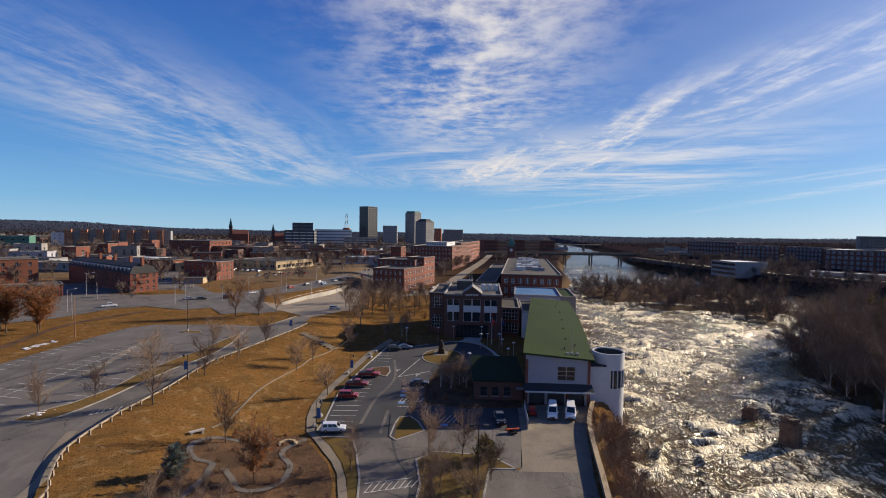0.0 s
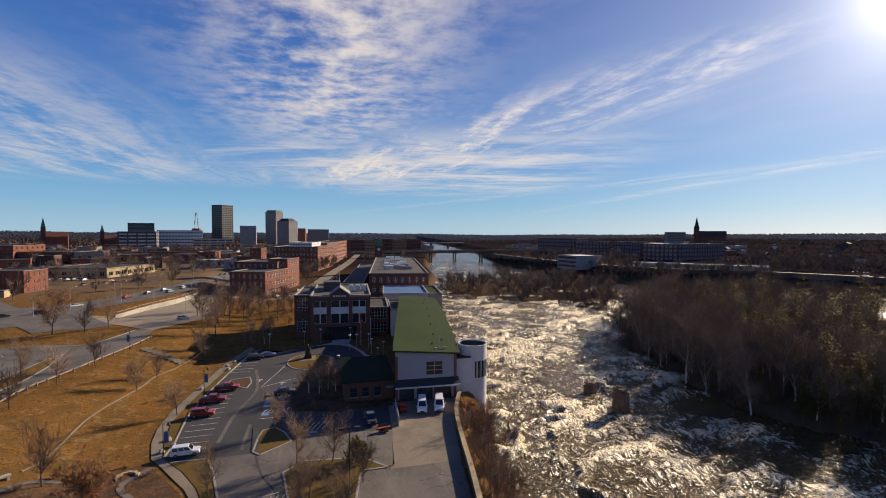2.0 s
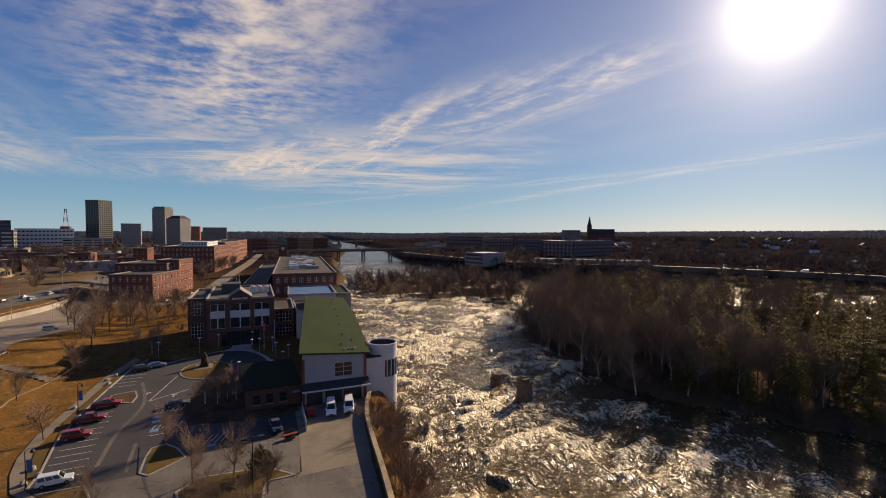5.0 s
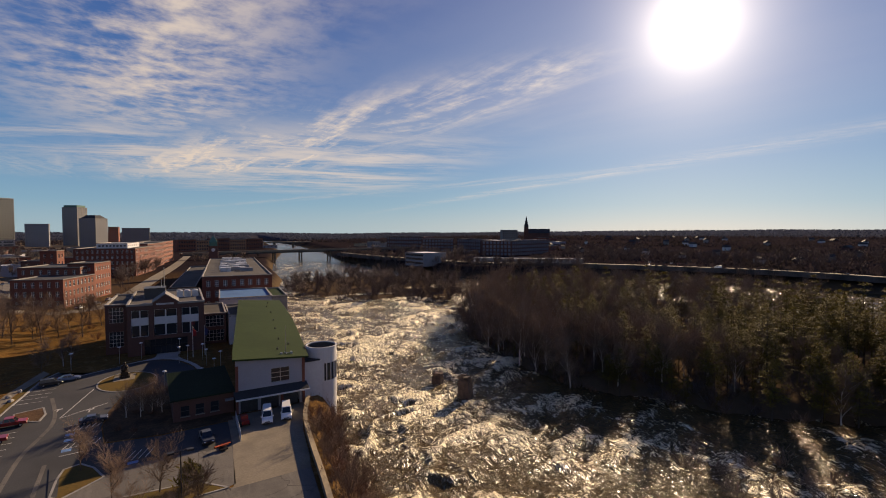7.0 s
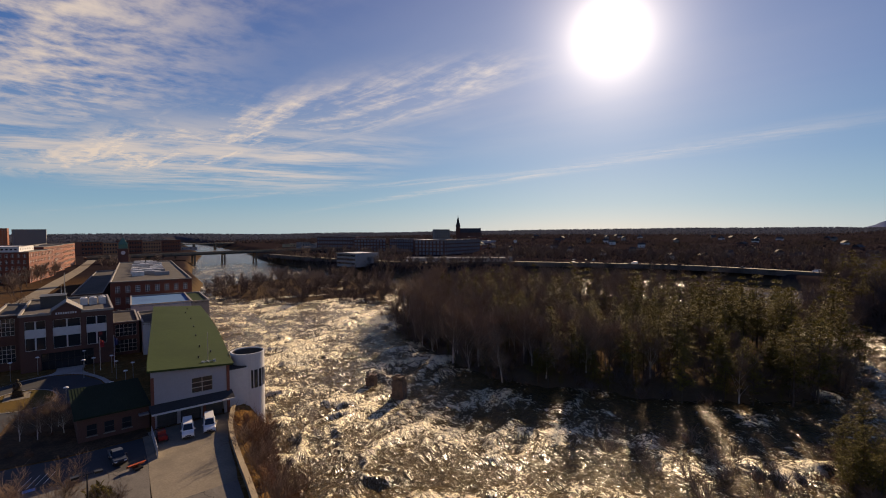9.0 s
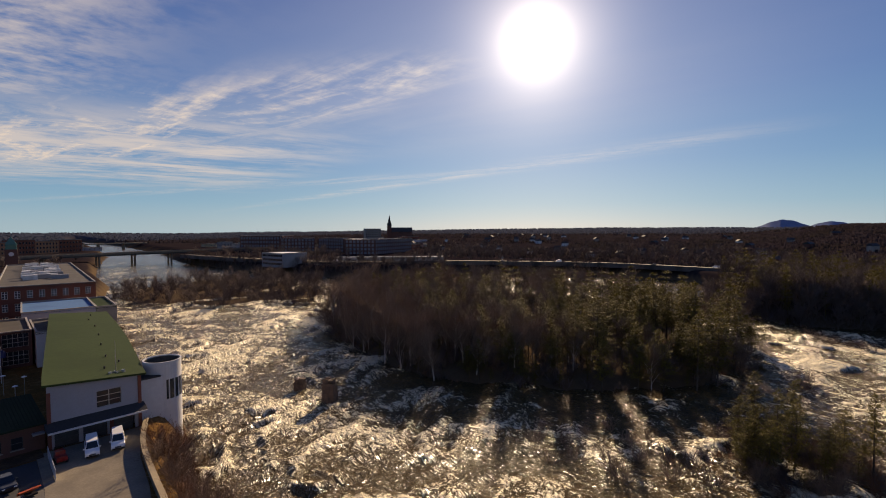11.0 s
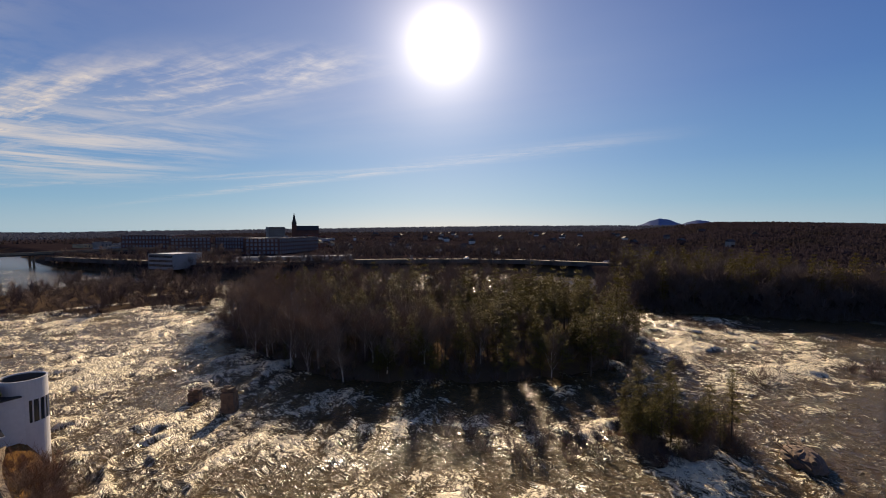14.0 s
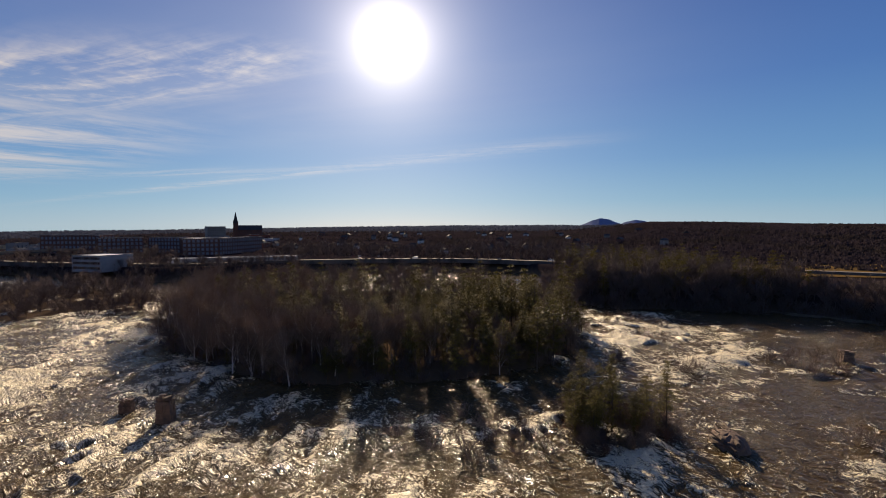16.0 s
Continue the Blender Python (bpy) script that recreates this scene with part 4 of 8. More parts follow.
# the garden on the slope
GARDEN = [(-41.5, 77.2), (-37.2, 80.8), (-31, 81.5), (-26.4, 84.5), (-24.6, 83.5), (-22.4, 80.5), (-18, 74), (-15.8, 68), (-14.6, 60), (-22, 52), (-36, 52), (-40, 66)]
sheet("garden_bed", GARDEN, MULCH, 0.16, "mulched garden bed with brown winter plants", "planting bed", 3.0)
for k, pts in enumerate(([(-33.9, 79.4), (-38.2, 79.3), (-40.5, 76.3), (-39.8, 73.3), (-37.6, 70.9), (-34.8, 70.4), (-34.2, 68.2), (-33.6, 65.5), (-34, 60)],
                         [(-23.9, 83.0), (-26.4, 78.7), (-25.9, 76.0), (-23.9, 73.4), (-23.2, 69.9), (-23.7, 67.1), (-25.2, 64.8), (-28.1, 64.2), (-30.2, 66.8), (-32.6, 69.4)])):
    sheet("garden_path" + ("", "_lower")[k], ribbon(smooth_line(pts, 5), 0.95), ASPHALT, 0.24, "narrow winding stone-dust garden path", "footpath", 2.0)
kerb(smooth_line([(-29.6, 166.3), (-33.1, 142.6), (-36.6, 130.6), (-37.4, 122.8), (-40.7, 104.3), (-39.9, 88.3), (-40.9, 82.7)], 8), "low pale stone edging across the lawn", 0.14, 0.3, CONCRETE)
STRIP = [(-74.0, 79.6), (-70.1, 79.5), (-67.7, 81.3), (-66.4, 85.5), (-65.6, 90.3), (-65.0, 99.8), (-64.0, 110.1), (-62.4, 117.4), (-61.0, 125.6), (-61.5, 136.5), (-63.9, 149.9), (-65.5, 140), (-66.4, 128), (-68.5, 117), (-69.2, 105.7), (-68.6, 96), (-70.2, 88.2), (-73.4, 83)]
sheet("tree_strip", STRIP, DRY_GRASS, 0.13, "kerbed strip of dry grass and young trees", "planting bed", 4.0)
kerb(STRIP + STRIP[:1])
LAMP_BED = [(-85.4, 150.2), (-81, 148.6), (-76.4, 148.8), (-78.5, 151.6), (-83, 152.2)]
sheet("lamp_bed", LAMP_BED, DRY_GRASS, 0.13, "kerbed grass bed round the lamp", "planting bed")
kerb(LAMP_BED + LAMP_BED[:1])
kerb(smooth_line([(-71, 158.2), (-62, 160.4), (-58.2, 170.9), (-56, 180)], 4))
sheet("pavement", ribbon(smooth_line([(-60.5, 76), (-57.5, 68.4), (-54.7, 64.3), (-52.6, 60), (-50.8, 50)], 4), 1.5), CONCRETE, 0.10, "pale pavement bending round the car park", "pavement", 3.0)
sheet("road_shoulder", ribbon(smooth_line([(-116, 98), (-121, 128), (-127, 158), (-118, 187)], 5), 3.0), MULCH, 0.10, "worn earth track along the grass", "footpath", 4.0)
g = Geo()
for x, y, r in ((-113.6, 127.0, 1.2), (-113.3, 129.5, 0.9), (-113.2, 131.6, 1.1), (-112.8, 135.2, 1.0), (-72.2, 82.6, 0.9), (-71.4, 84, 0.5)):
    for k in range(5):
        dx, dy = 0.9 * math.sin(k * 2.1 + x), 0.8 * math.cos(k * 1.7 + y)
        g.blob((x + dx, y + dy, height(x + dx, y + dy) + 0.10), r * (0.35 + 0.1 * k), r * 0.32, 0.10, 8, 4, 0.35, random.Random(int(x * 10) + k))
setting("snow", g, SNOW, "last patches of old snow on the grass", "snow", True)
# retaining wall by the river drive
g = Geo()
WALL_LINE = smooth_line([(33.0, 101.2), (31.0, 96.5), (28.4, 89), (25.8, 77), (23.6, 65.7), (18.5, 42), (14, 20)], 4)
for (x0, y0), (x1, y1) in zip(WALL_LINE, WALL_LINE[1:]):
    d = math.hypot(x1 - x0, y1 - y0)
    g.obox((x0, y0), ((x1 - x0) / d, (y1 - y0) / d), d + 0.02, 0.55, -4, 1.25)
setting("drive_wall", g, CONCRETE, "long grey concrete wall along the river drive", "wall")
cap = Geo()
for (x0, y0), (x1, y1) in zip(WALL_LINE, WALL_LINE[1:]):
    d = math.hypot(x1 - x0, y1 - y0)
    cap.obox((x0 - 0.1 * (y0 - y1) / d, y0), ((x1 - x0) / d, (y1 - y0) / d), d + 0.02, 0.8, 1.25, 1.38)
setting("drive_wall_cap", cap, TAN_WALL, "tan weathered coping on the river wall", "wall")
# wall of the ramp
g = Geo()


def ramp_top(y):
    return 3.9 + 0.6 * min(1.0, max(0.0, (y - 214) / 30))


RAMP = smooth_line([(-73.5, 214), (-68, 233), (-61, 251), (-57.5, 268), (-55.8, 284)], 5)
for (x0, y0), (x1, y1) in zip(RAMP, RAMP[1:]):
    d = math.hypot(x1 - x0, y1 - y0)
    g.obox((x0, y0), ((x1 - x0) / d, (y1 - y0) / d), d + 0.02, 0.5, -1, ramp_top(y0))
setting("ramp_wall", g, CONCRETE_PALE, "pale concrete wall beside the ramp", "wall")

# ---------------------------------------------------------------- buildings
def holed_wall(g, p, u, w, z0, z1, holes, deep=0.25, slot=0):
    """A wall from p along the unit way u, seen from its right side, with rectangular openings (a0, a1, b0, b1) that go deep into it."""
    n = (u[1], -u[0])
    xs = sorted({0.0, w, *(h[0] for h in holes), *(h[1] for h in holes)})
    zs = sorted({z0, z1, *(h[2] for h in holes), *(h[3] for h in holes)})

    def at(a, z, d=0.0):
        return (p[0] + a * u[0] - d * n[0], p[1] + a * u[1] - d * n[1], z)

    for i in range(len(xs) - 1):
        start = None
        for j in range(len(zs)):
            hole = True
            if j < len(zs) - 1:
                ca, cz = (xs[i] + xs[i + 1]) / 2, (zs[j] + zs[j + 1]) / 2
                hole = any(h[0] < ca < h[1] and h[2] < cz < h[3] for h in holes)
            if not hole and start is None:
                start = zs[j]
            if hole and start is not None:
                g.quad(at(xs[i], start), at(xs[i + 1], start), at(xs[i + 1], zs[j]), at(xs[i], zs[j]), slot)
                start = None
    for a0, a1, b0, b1 in holes:
        g.quad(at(a0, b0), at(a1, b0), at(a1, b0, deep), at(a0, b0, deep), slot)
        g.quad(at(a0, b1, deep), at(a1, b1, deep), at(a1, b1), at(a0, b1), slot)
        g.quad(at(a0, b0), at(a0, b0, deep), at(a0, b1, deep), at(a0, b1), slot)
        g.quad(at(a1, b0, deep), at(a1, b0), at(a1, b1), at(a1, b1, deep), slot)


WINDOW_MESHES = {}


def window_mesh(w, h, cols, rows, frame_mat, pane_mat, bar=0.09):
    key = (round(w, 2), round(h, 2), cols, rows, frame_mat.name, pane_mat.name)
    if key not in WINDOW_MESHES:
        g = Geo()
        g.quad((0, 0, 0), (w, 0, 0), (w, 0, h), (0, 0, h), 1)
        cw, ch = w / cols, h / rows
        k = bar / 2
        holed_wall(g, (0, -0.06), (1, 0), w, 0.0, h, [(i * cw + k, (i + 1) * cw - k, j * ch + k, (j + 1) * ch - k) for i in range(cols) for j in range(rows)], 0.06)
        WINDOW_MESHES[key] = g.mesh("window", frame_mat, pane_mat)
    return WINDOW_MESHES[key]


def put_windows(parent, p, u, holes, cols, rows, frame_mat, pane_mat, deep=0.2, bar=0.09):
    ang = math.degrees(math.atan2(u[1], u[0]))
    n = (u[1], -u[0])
    for a0, a1, b0, b1 in holes:
        ob = new("window", window_mesh(a1 - a0, b1 - b0, cols, rows, frame_mat, pane_mat, bar))
        ob.parent = parent
        ob.matrix_basis = pose(p[0] + a0 * u[0] - deep * n[0], p[1] + a0 * u[1] - deep * n[1], b0, 0, 0, ang)


def bays(w, count, ww, floors, z0, storey, sill, wh, margin=0.0):
    """Openings in even rows."""
    pitch = (w - 2 * margin) / count
    return [(margin + pitch * (i + 0.5) - ww / 2, margin + pitch * (i + 0.5) + ww / 2, z0 + storey * k + sill, z0 + storey * k + sill + wh)
            for i in range(count) for k in range(floors)]


SIDES = ("front", "right", "back", "left")


def building(name, label, a, b, depth, z0, z1, wall_mat, roof_mat=None, floors=3, counts=(6, 8, 0, 0), ww=1.2, wh=1.9, grid=(2, 2), frame_mat=None,
             pane_mat=None, parapet=0.5, cornice=None, storey=None, sill=0.9, group="", category="building", bar=0.09, deep=0.25, margin=0.8, base=0.0):
    """A block whose front runs from a to b (left to right as the viewer sees it) and goes depth back. counts: windows a floor on each side."""
    frame_mat, pane_mat, roof_mat = frame_mat or PALE_METAL, pane_mat or PANE, roof_mat or ROOF_GREY
    ob = thing(name, label, category, (a[0], a[1], 0), 0, group)
    w = math.hypot(b[0] - a[0], b[1] - a[1])
    u = ((b[0] - a[0]) / w, (b[1] - a[1]) / w)
    inw = (-u[1], u[0])
    A, B = (0.0, 0.0), (u[0] * w, u[1] * w)
    C, D = (B[0] + inw[0] * depth, B[1] + inw[1] * depth), (inw[0] * depth, inw[1] * depth)
    storey = storey or (z1 - z0 - base) / floors
    g = Geo()
    runs = ((A, u, w), (B, inw, depth), (C, (-u[0], -u[1]), w), (D, (-inw[0], -inw[1]), depth))
    todo = []
    for (p, way, long), count in zip(runs, counts):
        holes = bays(long, count, ww, floors, z0 + base, storey, sill, wh, margin) if count else []
        holed_wall(g, p, way, long, z0 - 1.5, z1 + parapet, holes, deep)
        todo.append((p, way, holes))
    t = 0.35
    part("wall", g, wall_mat, ob)
    roof = Geo()
    q = [(A[0] + t * (u[0] + inw[0]), A[1] + t * (u[1] + inw[1])), (B[0] + t * (inw[0] - u[0]), B[1] + t * (inw[1] - u[1])),
         (C[0] - t * (u[0] + inw[0]), C[1] - t * (u[1] + inw[1])), (D[0] + t * (u[0] - inw[0]), D[1] + t * (u[1] - inw[1]))]
    roof.prism([A, B, C, D], z1 - 0.3, z1)
    part("roof", roof, roof_mat, ob)
    cop = Geo()
    outer, over = [A, B, C, D], 0.12 if cornice is None else cornice
    grown = [(A[0] - over * (u[0] + inw[0]), A[1] - over * (u[1] + inw[1])), (B[0] - over * (inw[0] - u[0]), B[1] - over * (inw[1] - u[1])),
             (C[0] + over * (u[0] + inw[0]), C[1] + over * (u[1] + inw[1])), (D[0] - over * (u[0] - inw[0]), D[1] - over * (u[1] - inw[1]))]
    zt = z1 + parapet
    for i in range(4):
        j = (i + 1) % 4
        o0, o1, i0, i1 = grown[i], grown[j], q[i], q[j]
        cop.add([(*o0, zt - 0.25), (*o1, zt - 0.25), (*o1, zt + 0.06), (*o0, zt + 0.06), (*i0, zt + 0.06), (*i1, zt + 0.06), (*i1, z1 - 0.05), (*i0, z1 - 0.05)],
                ((0, 1, 2, 3), (3, 2, 5, 4), (4, 5, 6, 7)))
        cop.quad((*outer[i], zt - 0.25), (*outer[j], zt - 0.25), (*o1, zt - 0.25), (*o0, zt - 0.25))
    part("cornice", cop, STONE_GREY if cornice is None else roof_mat, ob)
    for p, way, holes in todo:
        put_windows(ob, p, way, holes, grid[0], grid[1], frame_mat, pane_mat, deep - 0.05, bar)
    return ob


def box_thing(parent, name, mat, x0, y0, z0, x1, y1, z1, label=""):
    return part(name, Geo().box(x0, y0, z0, x1, y1, z1), mat, parent, label)


# ---- the offices: brick piers, white panels, a gable over the door
def offices():
    ob = thing("office_building", "dark brick office building with white panels and a central gable", "building", (0.8, 166.0, 0), -5.0)
    W, Z, deep = 20.3, 15.5, 36.0
    bay = [(1.0, 5.4), (6.8, 12.9), (14.1, 18.8)]
    holes = [(a, b, 5.7, 13.8) for a, b in bay] + [(4.2, 15.6, 0.0, 4.6)]
    g = Geo()
    holed_wall(g, (0, 0), (1, 0), W, -1.0, Z, holes, 0.9)
    g.box(0.02, 0.9, -1, W - 0.02, deep, Z - 0.9)
    part("wall", g, BRICK_DARK, ob)
    for a, b in bay:
        panel = Geo().box(a, 0.25, 9.1, b, 0.5, 11.3)
        part("panel", panel, PANEL_WHITE, ob, "white spandrel panel")
        half = (b - a - 0.4) / 2
        for z0, z1 in ((5.7, 9.1), (11.3, 13.6)):
            for k in (0, 1):
                win = new("window", window_mesh(half, z1 - z0, 1, 1, PALE_METAL, PANE, 0.16))
                win.parent = ob
                win.matrix_basis = pose(a + 0.1 + k * (half + 0.2), 0.45, z0)
            part("mullion", Geo().box(a + 0.1 + half, 0.2, z0, a + 0.3 + half, 0.6, z1), PANEL_WHITE, ob)
    band = Geo().box(-0.2, -0.2, Z - 0.5, 6.6, 0.5, Z + 0.1).box(13.1, -0.2, Z - 0.5, W + 0.2, 0.5, Z + 0.1).box(W - 0.3, 0.5, Z - 0.5, W + 0.2, deep, Z + 0.1)
    band.box(-0.2, 0.5, Z - 0.5, 0.3, deep, Z + 0.1).box(-0.2, deep - 0.3, Z - 0.5, W + 0.2, deep + 0.1, Z + 0.1)
    part("coping", band, STONE_GREY, ob)
    roof = Geo().box(0.3, 0.5, Z - 0.9, W - 0.3, deep - 0.3, Z - 0.6)
    part("roof", roof, ROOF_GREY, ob)
    gb = Geo()
    gb.add([(6.6, -0.15, 14.0), (13.1, -0.15, 14.0), (13.1, -0.15, 15.7), (9.85, -0.15, 18.0), (6.6, -0.15, 15.7)] +
           [(6.6, 1.2, 14.0), (13.1, 1.2, 14.0), (13.1, 1.2, 15.7), (9.85, 1.2, 18.0), (6.6, 1.2, 15.7)],
           ((0, 1, 2, 3, 4), (9, 8, 7, 6, 5), (0, 5, 6, 1), (1, 6, 7, 2), (4, 9, 5, 0)))
    part("gable", gb, BRICK_DARK, ob)
    gr = Geo()
    for x0, x1, za, zb in ((6.3, 9.85, 15.55, 18.1), (9.85, 13.4, 18.1, 15.55)):
        gr.add([(x0, -0.45, za), (x1, -0.45, zb), (x1, 8, zb), (x0, 8, za), (x0, -0.45, za + 0.3), (x1, -0.45, zb + 0.3), (x1, 8, zb + 0.3), (x0, 8, za + 0.3)],
               ((0, 3, 2, 1), (4, 5, 6, 7), (0, 1, 5, 4), (1, 2, 6, 5), (2, 3, 7, 6), (3, 0, 4, 7)))
    part("gable_roof", gr, STONE_GREY, ob)
    sign = Geo()
    for i in range(9):
        sign.box(7.5 + i * 0.52, -0.22, 15.0, 7.86 + i * 0.52, -0.14, 15.55)
    part("sign", sign, PALE_METAL, ob, "row of plain pale bars as the sign")
    ent = Geo().box(4.2, 0.7, 0, 15.6, 0.85, 4.6)
    part("glazed_entrance", ent, PANE, ob)
    mull = Geo()
    for i in range(9):
        mull.box(4.2 + i * 1.4, 0.55, 0, 4.35 + i * 1.4, 0.7, 4.6)
    mull.box(4.2, 0.55, 2.4, 15.6, 0.68, 2.55)
    part("entrance_frame", mull, DARK_METAL, ob)
    # plant on the roof
    for x, y, w, d, h in ((3.5, 17, 6, 7, 3.2), (5.0, 26, 4, 4, 2.2)):
        part("plant_room", Geo().box(x, y, Z - 0.6, x + w, y + d, Z - 0.6 + h).box(x - 0.15, y - 0.15, Z - 0.6 + h, x + w + 0.15, y + d + 0.15, Z - 0.4 + h), PANEL_DARK, ob)
    for i in range(3):
        c = Geo().box(12.8 + i * 2.3, 16, Z - 0.6, 14.7 + i * 2.3, 18.4, Z + 1.5).tube((13.75 + i * 2.3, 17.2, Z + 1.5), (13.75 + i * 2.3, 17.2, Z + 1.8), 0.75, 0.75, 10)
        part("roof_unit", c, PALE_METAL, ob)
    part("dish", Geo().tube((11.5, 12, Z - 0.6), (11.5, 12, Z + 0.2), 0.08, 0.08, 6).tube((11.5, 12, Z + 0.2), (11.4, 11.6, Z + 0.5), 0.2, 0.9, 12), PALE_METAL, ob)
    part("mast", Geo().tube((9.2, 20, Z), (9.2, 20, Z + 9.5), 0.14, 0.06, 6).tube((8.6, 20, Z + 6), (9.8, 20, Z + 6), 0.04, 0.04, 4).tube((8.7, 20, Z + 7.4), (9.7, 20, Z + 7.4), 0.04, 0.04, 4), STEEL, ob)
    part("mast", Geo().tube((8.3, 21, Z), (8.3, 21, Z + 6.0), 0.10, 0.05, 6), STEEL, ob)
    return ob


offices()
building("office_wing", "brick office wing with a tall gridded window", (-4.6, 172.4), (0.9, 171.8), 26, 0, 14.6, BRICK_DARK, ROOF_GREY, 2, (1, 0, 0, 3), 3.6, 4.6, (4, 4),
         PALE_METAL, sill=2.2, margin=0.5)
building("linking_wing", "glazed linking wing with a flat grey roof", (21.6, 171.0), (28.4, 170.2), 24, 0, 9.6, BRICK_DARK, ROOF_GREY, 2, (1, 0, 0, 0), 5.4, 3.6, (5, 3), PALE_METAL,
         sill=0.9, margin=0.4)
building("pale_wing", "pale panelled wing with a single dark window", (28.6, 166.0), (37.5, 165.0), 24, 0, 9.4, PANEL_WHITE, ROOF_GREY, 2, (1, 0, 0, 0), 3.6, 2.8, (2, 1), PALE_METAL, margin=0.4)
building("rear_wing", "low rear wing with a pale roof", (31.5, 203.5), (51.0, 200.4), 30, 0, 10.0, STUCCO, ROOF_BLUE, 2, (0, 0, 0, 0))
building("rear_wing_end", "low rear wing with a dark green roof", (51.2, 200.4), (57.2, 199.5), 30, 0, 9.8, STONE_GREY, ROOF_GREEN, 2, (0, 0, 0, 0))


# ---- the hall with the green roof, and the round tower
def hall():
    ob = thing("hall", "pale rendered hall with a sloping green metal roof", "building")
    fl, fr, br, bl = (18.6, 102.2), (32.6, 101.4), (49.6, 186.0), (36.2, 186.8)
    zl, zr = 11.2, 10.0
    g = Geo()
    w = math.hypot(fr[0] - fl[0], fr[1] - fl[1])
    u = ((fr[0] - fl[0]) / w, (fr[1] - fl[1]) / w)
    g.quad((*fl, -1), (*fr, -1), (*fr, 0.0), (*fl, 0.0))
    holed_wall(g, fl, u, w, 0.0, 9.9, [(7.0, 10.8, 5.4, 8.4), (0.9, 4.3, 0.0, 2.9), (4.9, 8.5, 0.0, 2.9), (9.1, 12.9, 0.0, 2.9)], 0.3)
    g.add([(*fl, 9.9), (*fr, 9.9), (*fr, zr), (*fl, zl)], ((0, 1, 2, 3),))
    g.quad((*fr, -8), (*br, -8), (*br, zr), (*fr, zr))
    g.quad((*br, -8), (*bl, -8), (*bl, zl), (*br, zr))
    g.quad((*bl, -1), (*fl, -1), (*fl, zl), (*bl, zl))
    part("wall", g, STUCCO, ob)
    put_windows(ob, fl, u, [(7.0, 10.8, 5.4, 8.4)], 2, 3, STEEL, PANE, 0.25, 0.12)
    for a in (0.9, 4.9, 9.1):
        d = Geo().obox((fl[0] + a * u[0] + 0.02, fl[1] + a * u[1] + 0.3), u, 3.5, 0.1, 0, 2.9)
        for k in range(4):
            d.obox((fl[0] + a * u[0] + 0.02, fl[1] + a * u[1] + 0.24), u, 3.5, 0.06, 0.1 + 0.72 * k, 0.7 + 0.72 * k)
        # door colour darkened to add the canopy's shade
        part("garage_door", d, PANEL_DARK, ob)
    e = Geo()
    n = 14
    over = 0.7
    rows = []
    for i in range(n + 1):
        k = i / n
        bow = 0.9 * math.sin(math.pi * k)
        lx, ly = fl[0] + (bl[0] - fl[0]) * k, fl[1] + (bl[1] - fl[1]) * k
        rx, ry = fr[0] + (br[0] - fr[0]) * k, fr[1] + (br[1] - fr[1]) * k
        dy = -over if i == 0 else 0.0
        rows.append(((lx - over, ly + dy, zl + 0.35), (rx + over + bow, ry + dy, zr + 0.30)))
    for (a, b), (c, d) in zip(rows, rows[1:]):
        e.quad(a, b, d, c)
        e.quad((a[0], a[1], a[2] - 0.3), (c[0], c[1], c[2] - 0.3), (d[0], d[1], d[2] - 0.3), (b[0], b[1], b[2] - 0.3))
        e.quad((b[0], b[1], b[2] - 0.3), (d[0], d[1], d[2] - 0.3), d, b)
        e.quad(a, c, (c[0], c[1], c[2] - 0.3), (a[0], a[1], a[2] - 0.3))
    (a, b) = rows[0]
    e.quad((a[0], a[1], a[2] - 0.35), (b[0], b[1], b[2] - 0.35), b, a)
    part("roof", e, ROOF_GREEN, ob)
    for k, j in ((0.08, 0.6), (0.2, 0.66), (0.35, 0.66), (0.5, 0.68), (0.66, 0.68), (0.8, 0.62), (0.9, 0.68), (0.13, 0.78)):
        p = [(rows[0][0][i] * (1 - j) + rows[0][1][i] * j) * (1 - k) + (rows[-1][0][i] * (1 - j) + rows[-1][1][i] * j) * k for i in range(3)]
        part("roof_vent", Geo().tube(p, (p[0], p[1], p[2] + 0.5), 0.16, 0.16, 6), DARK_METAL, ob)
    m = (29.3, 104.0)
    part("roof_mast", Geo().tube((*m, 10.3), (*m, 16.8), 0.07, 0.04, 6).tube((m[0] - 1.2, m[1], 10.8), (m[0] + 1.2, m[1], 10.8), 0.07, 0.07, 5)
         .tube((m[0], m[1] - 1, 10.8), (m[0], m[1] + 1, 10.8), 0.07, 0.07, 5).tube((m[0] - 1.1, m[1] - .5, 10.5), (m[0] - 1.1, m[1] - .5, 11.1), 0.3, 0.3, 8)
         .tube((m[0] + 1.1, m[1] - .5, 10.5), (m[0] + 1.1, m[1] - .5, 11.1), 0.3, 0.3, 8), STEEL, ob)
    # canopy over the garage doors
    c = Geo()
    x0, x1, y = fl[0] - 0.4, fr[0] + 0.4, fl[1]
    c.add([(x0, y, 4.7), (x1, y - 0.8, 4.7), (x1, y - 2.9, 3.6), (x0, y - 2.1, 3.6), (x0, y, 3.9), (x1, y - 0.8, 3.9), (x1, y - 2.9, 3.4), (x0, y - 2.1, 3.4)],
          ((0, 3, 2, 1), (4, 5, 6, 7), (3, 7, 6, 2), (2, 6, 5, 1), (0, 4, 7, 3)))
    part("canopy", c, ROOF_DARK, ob)
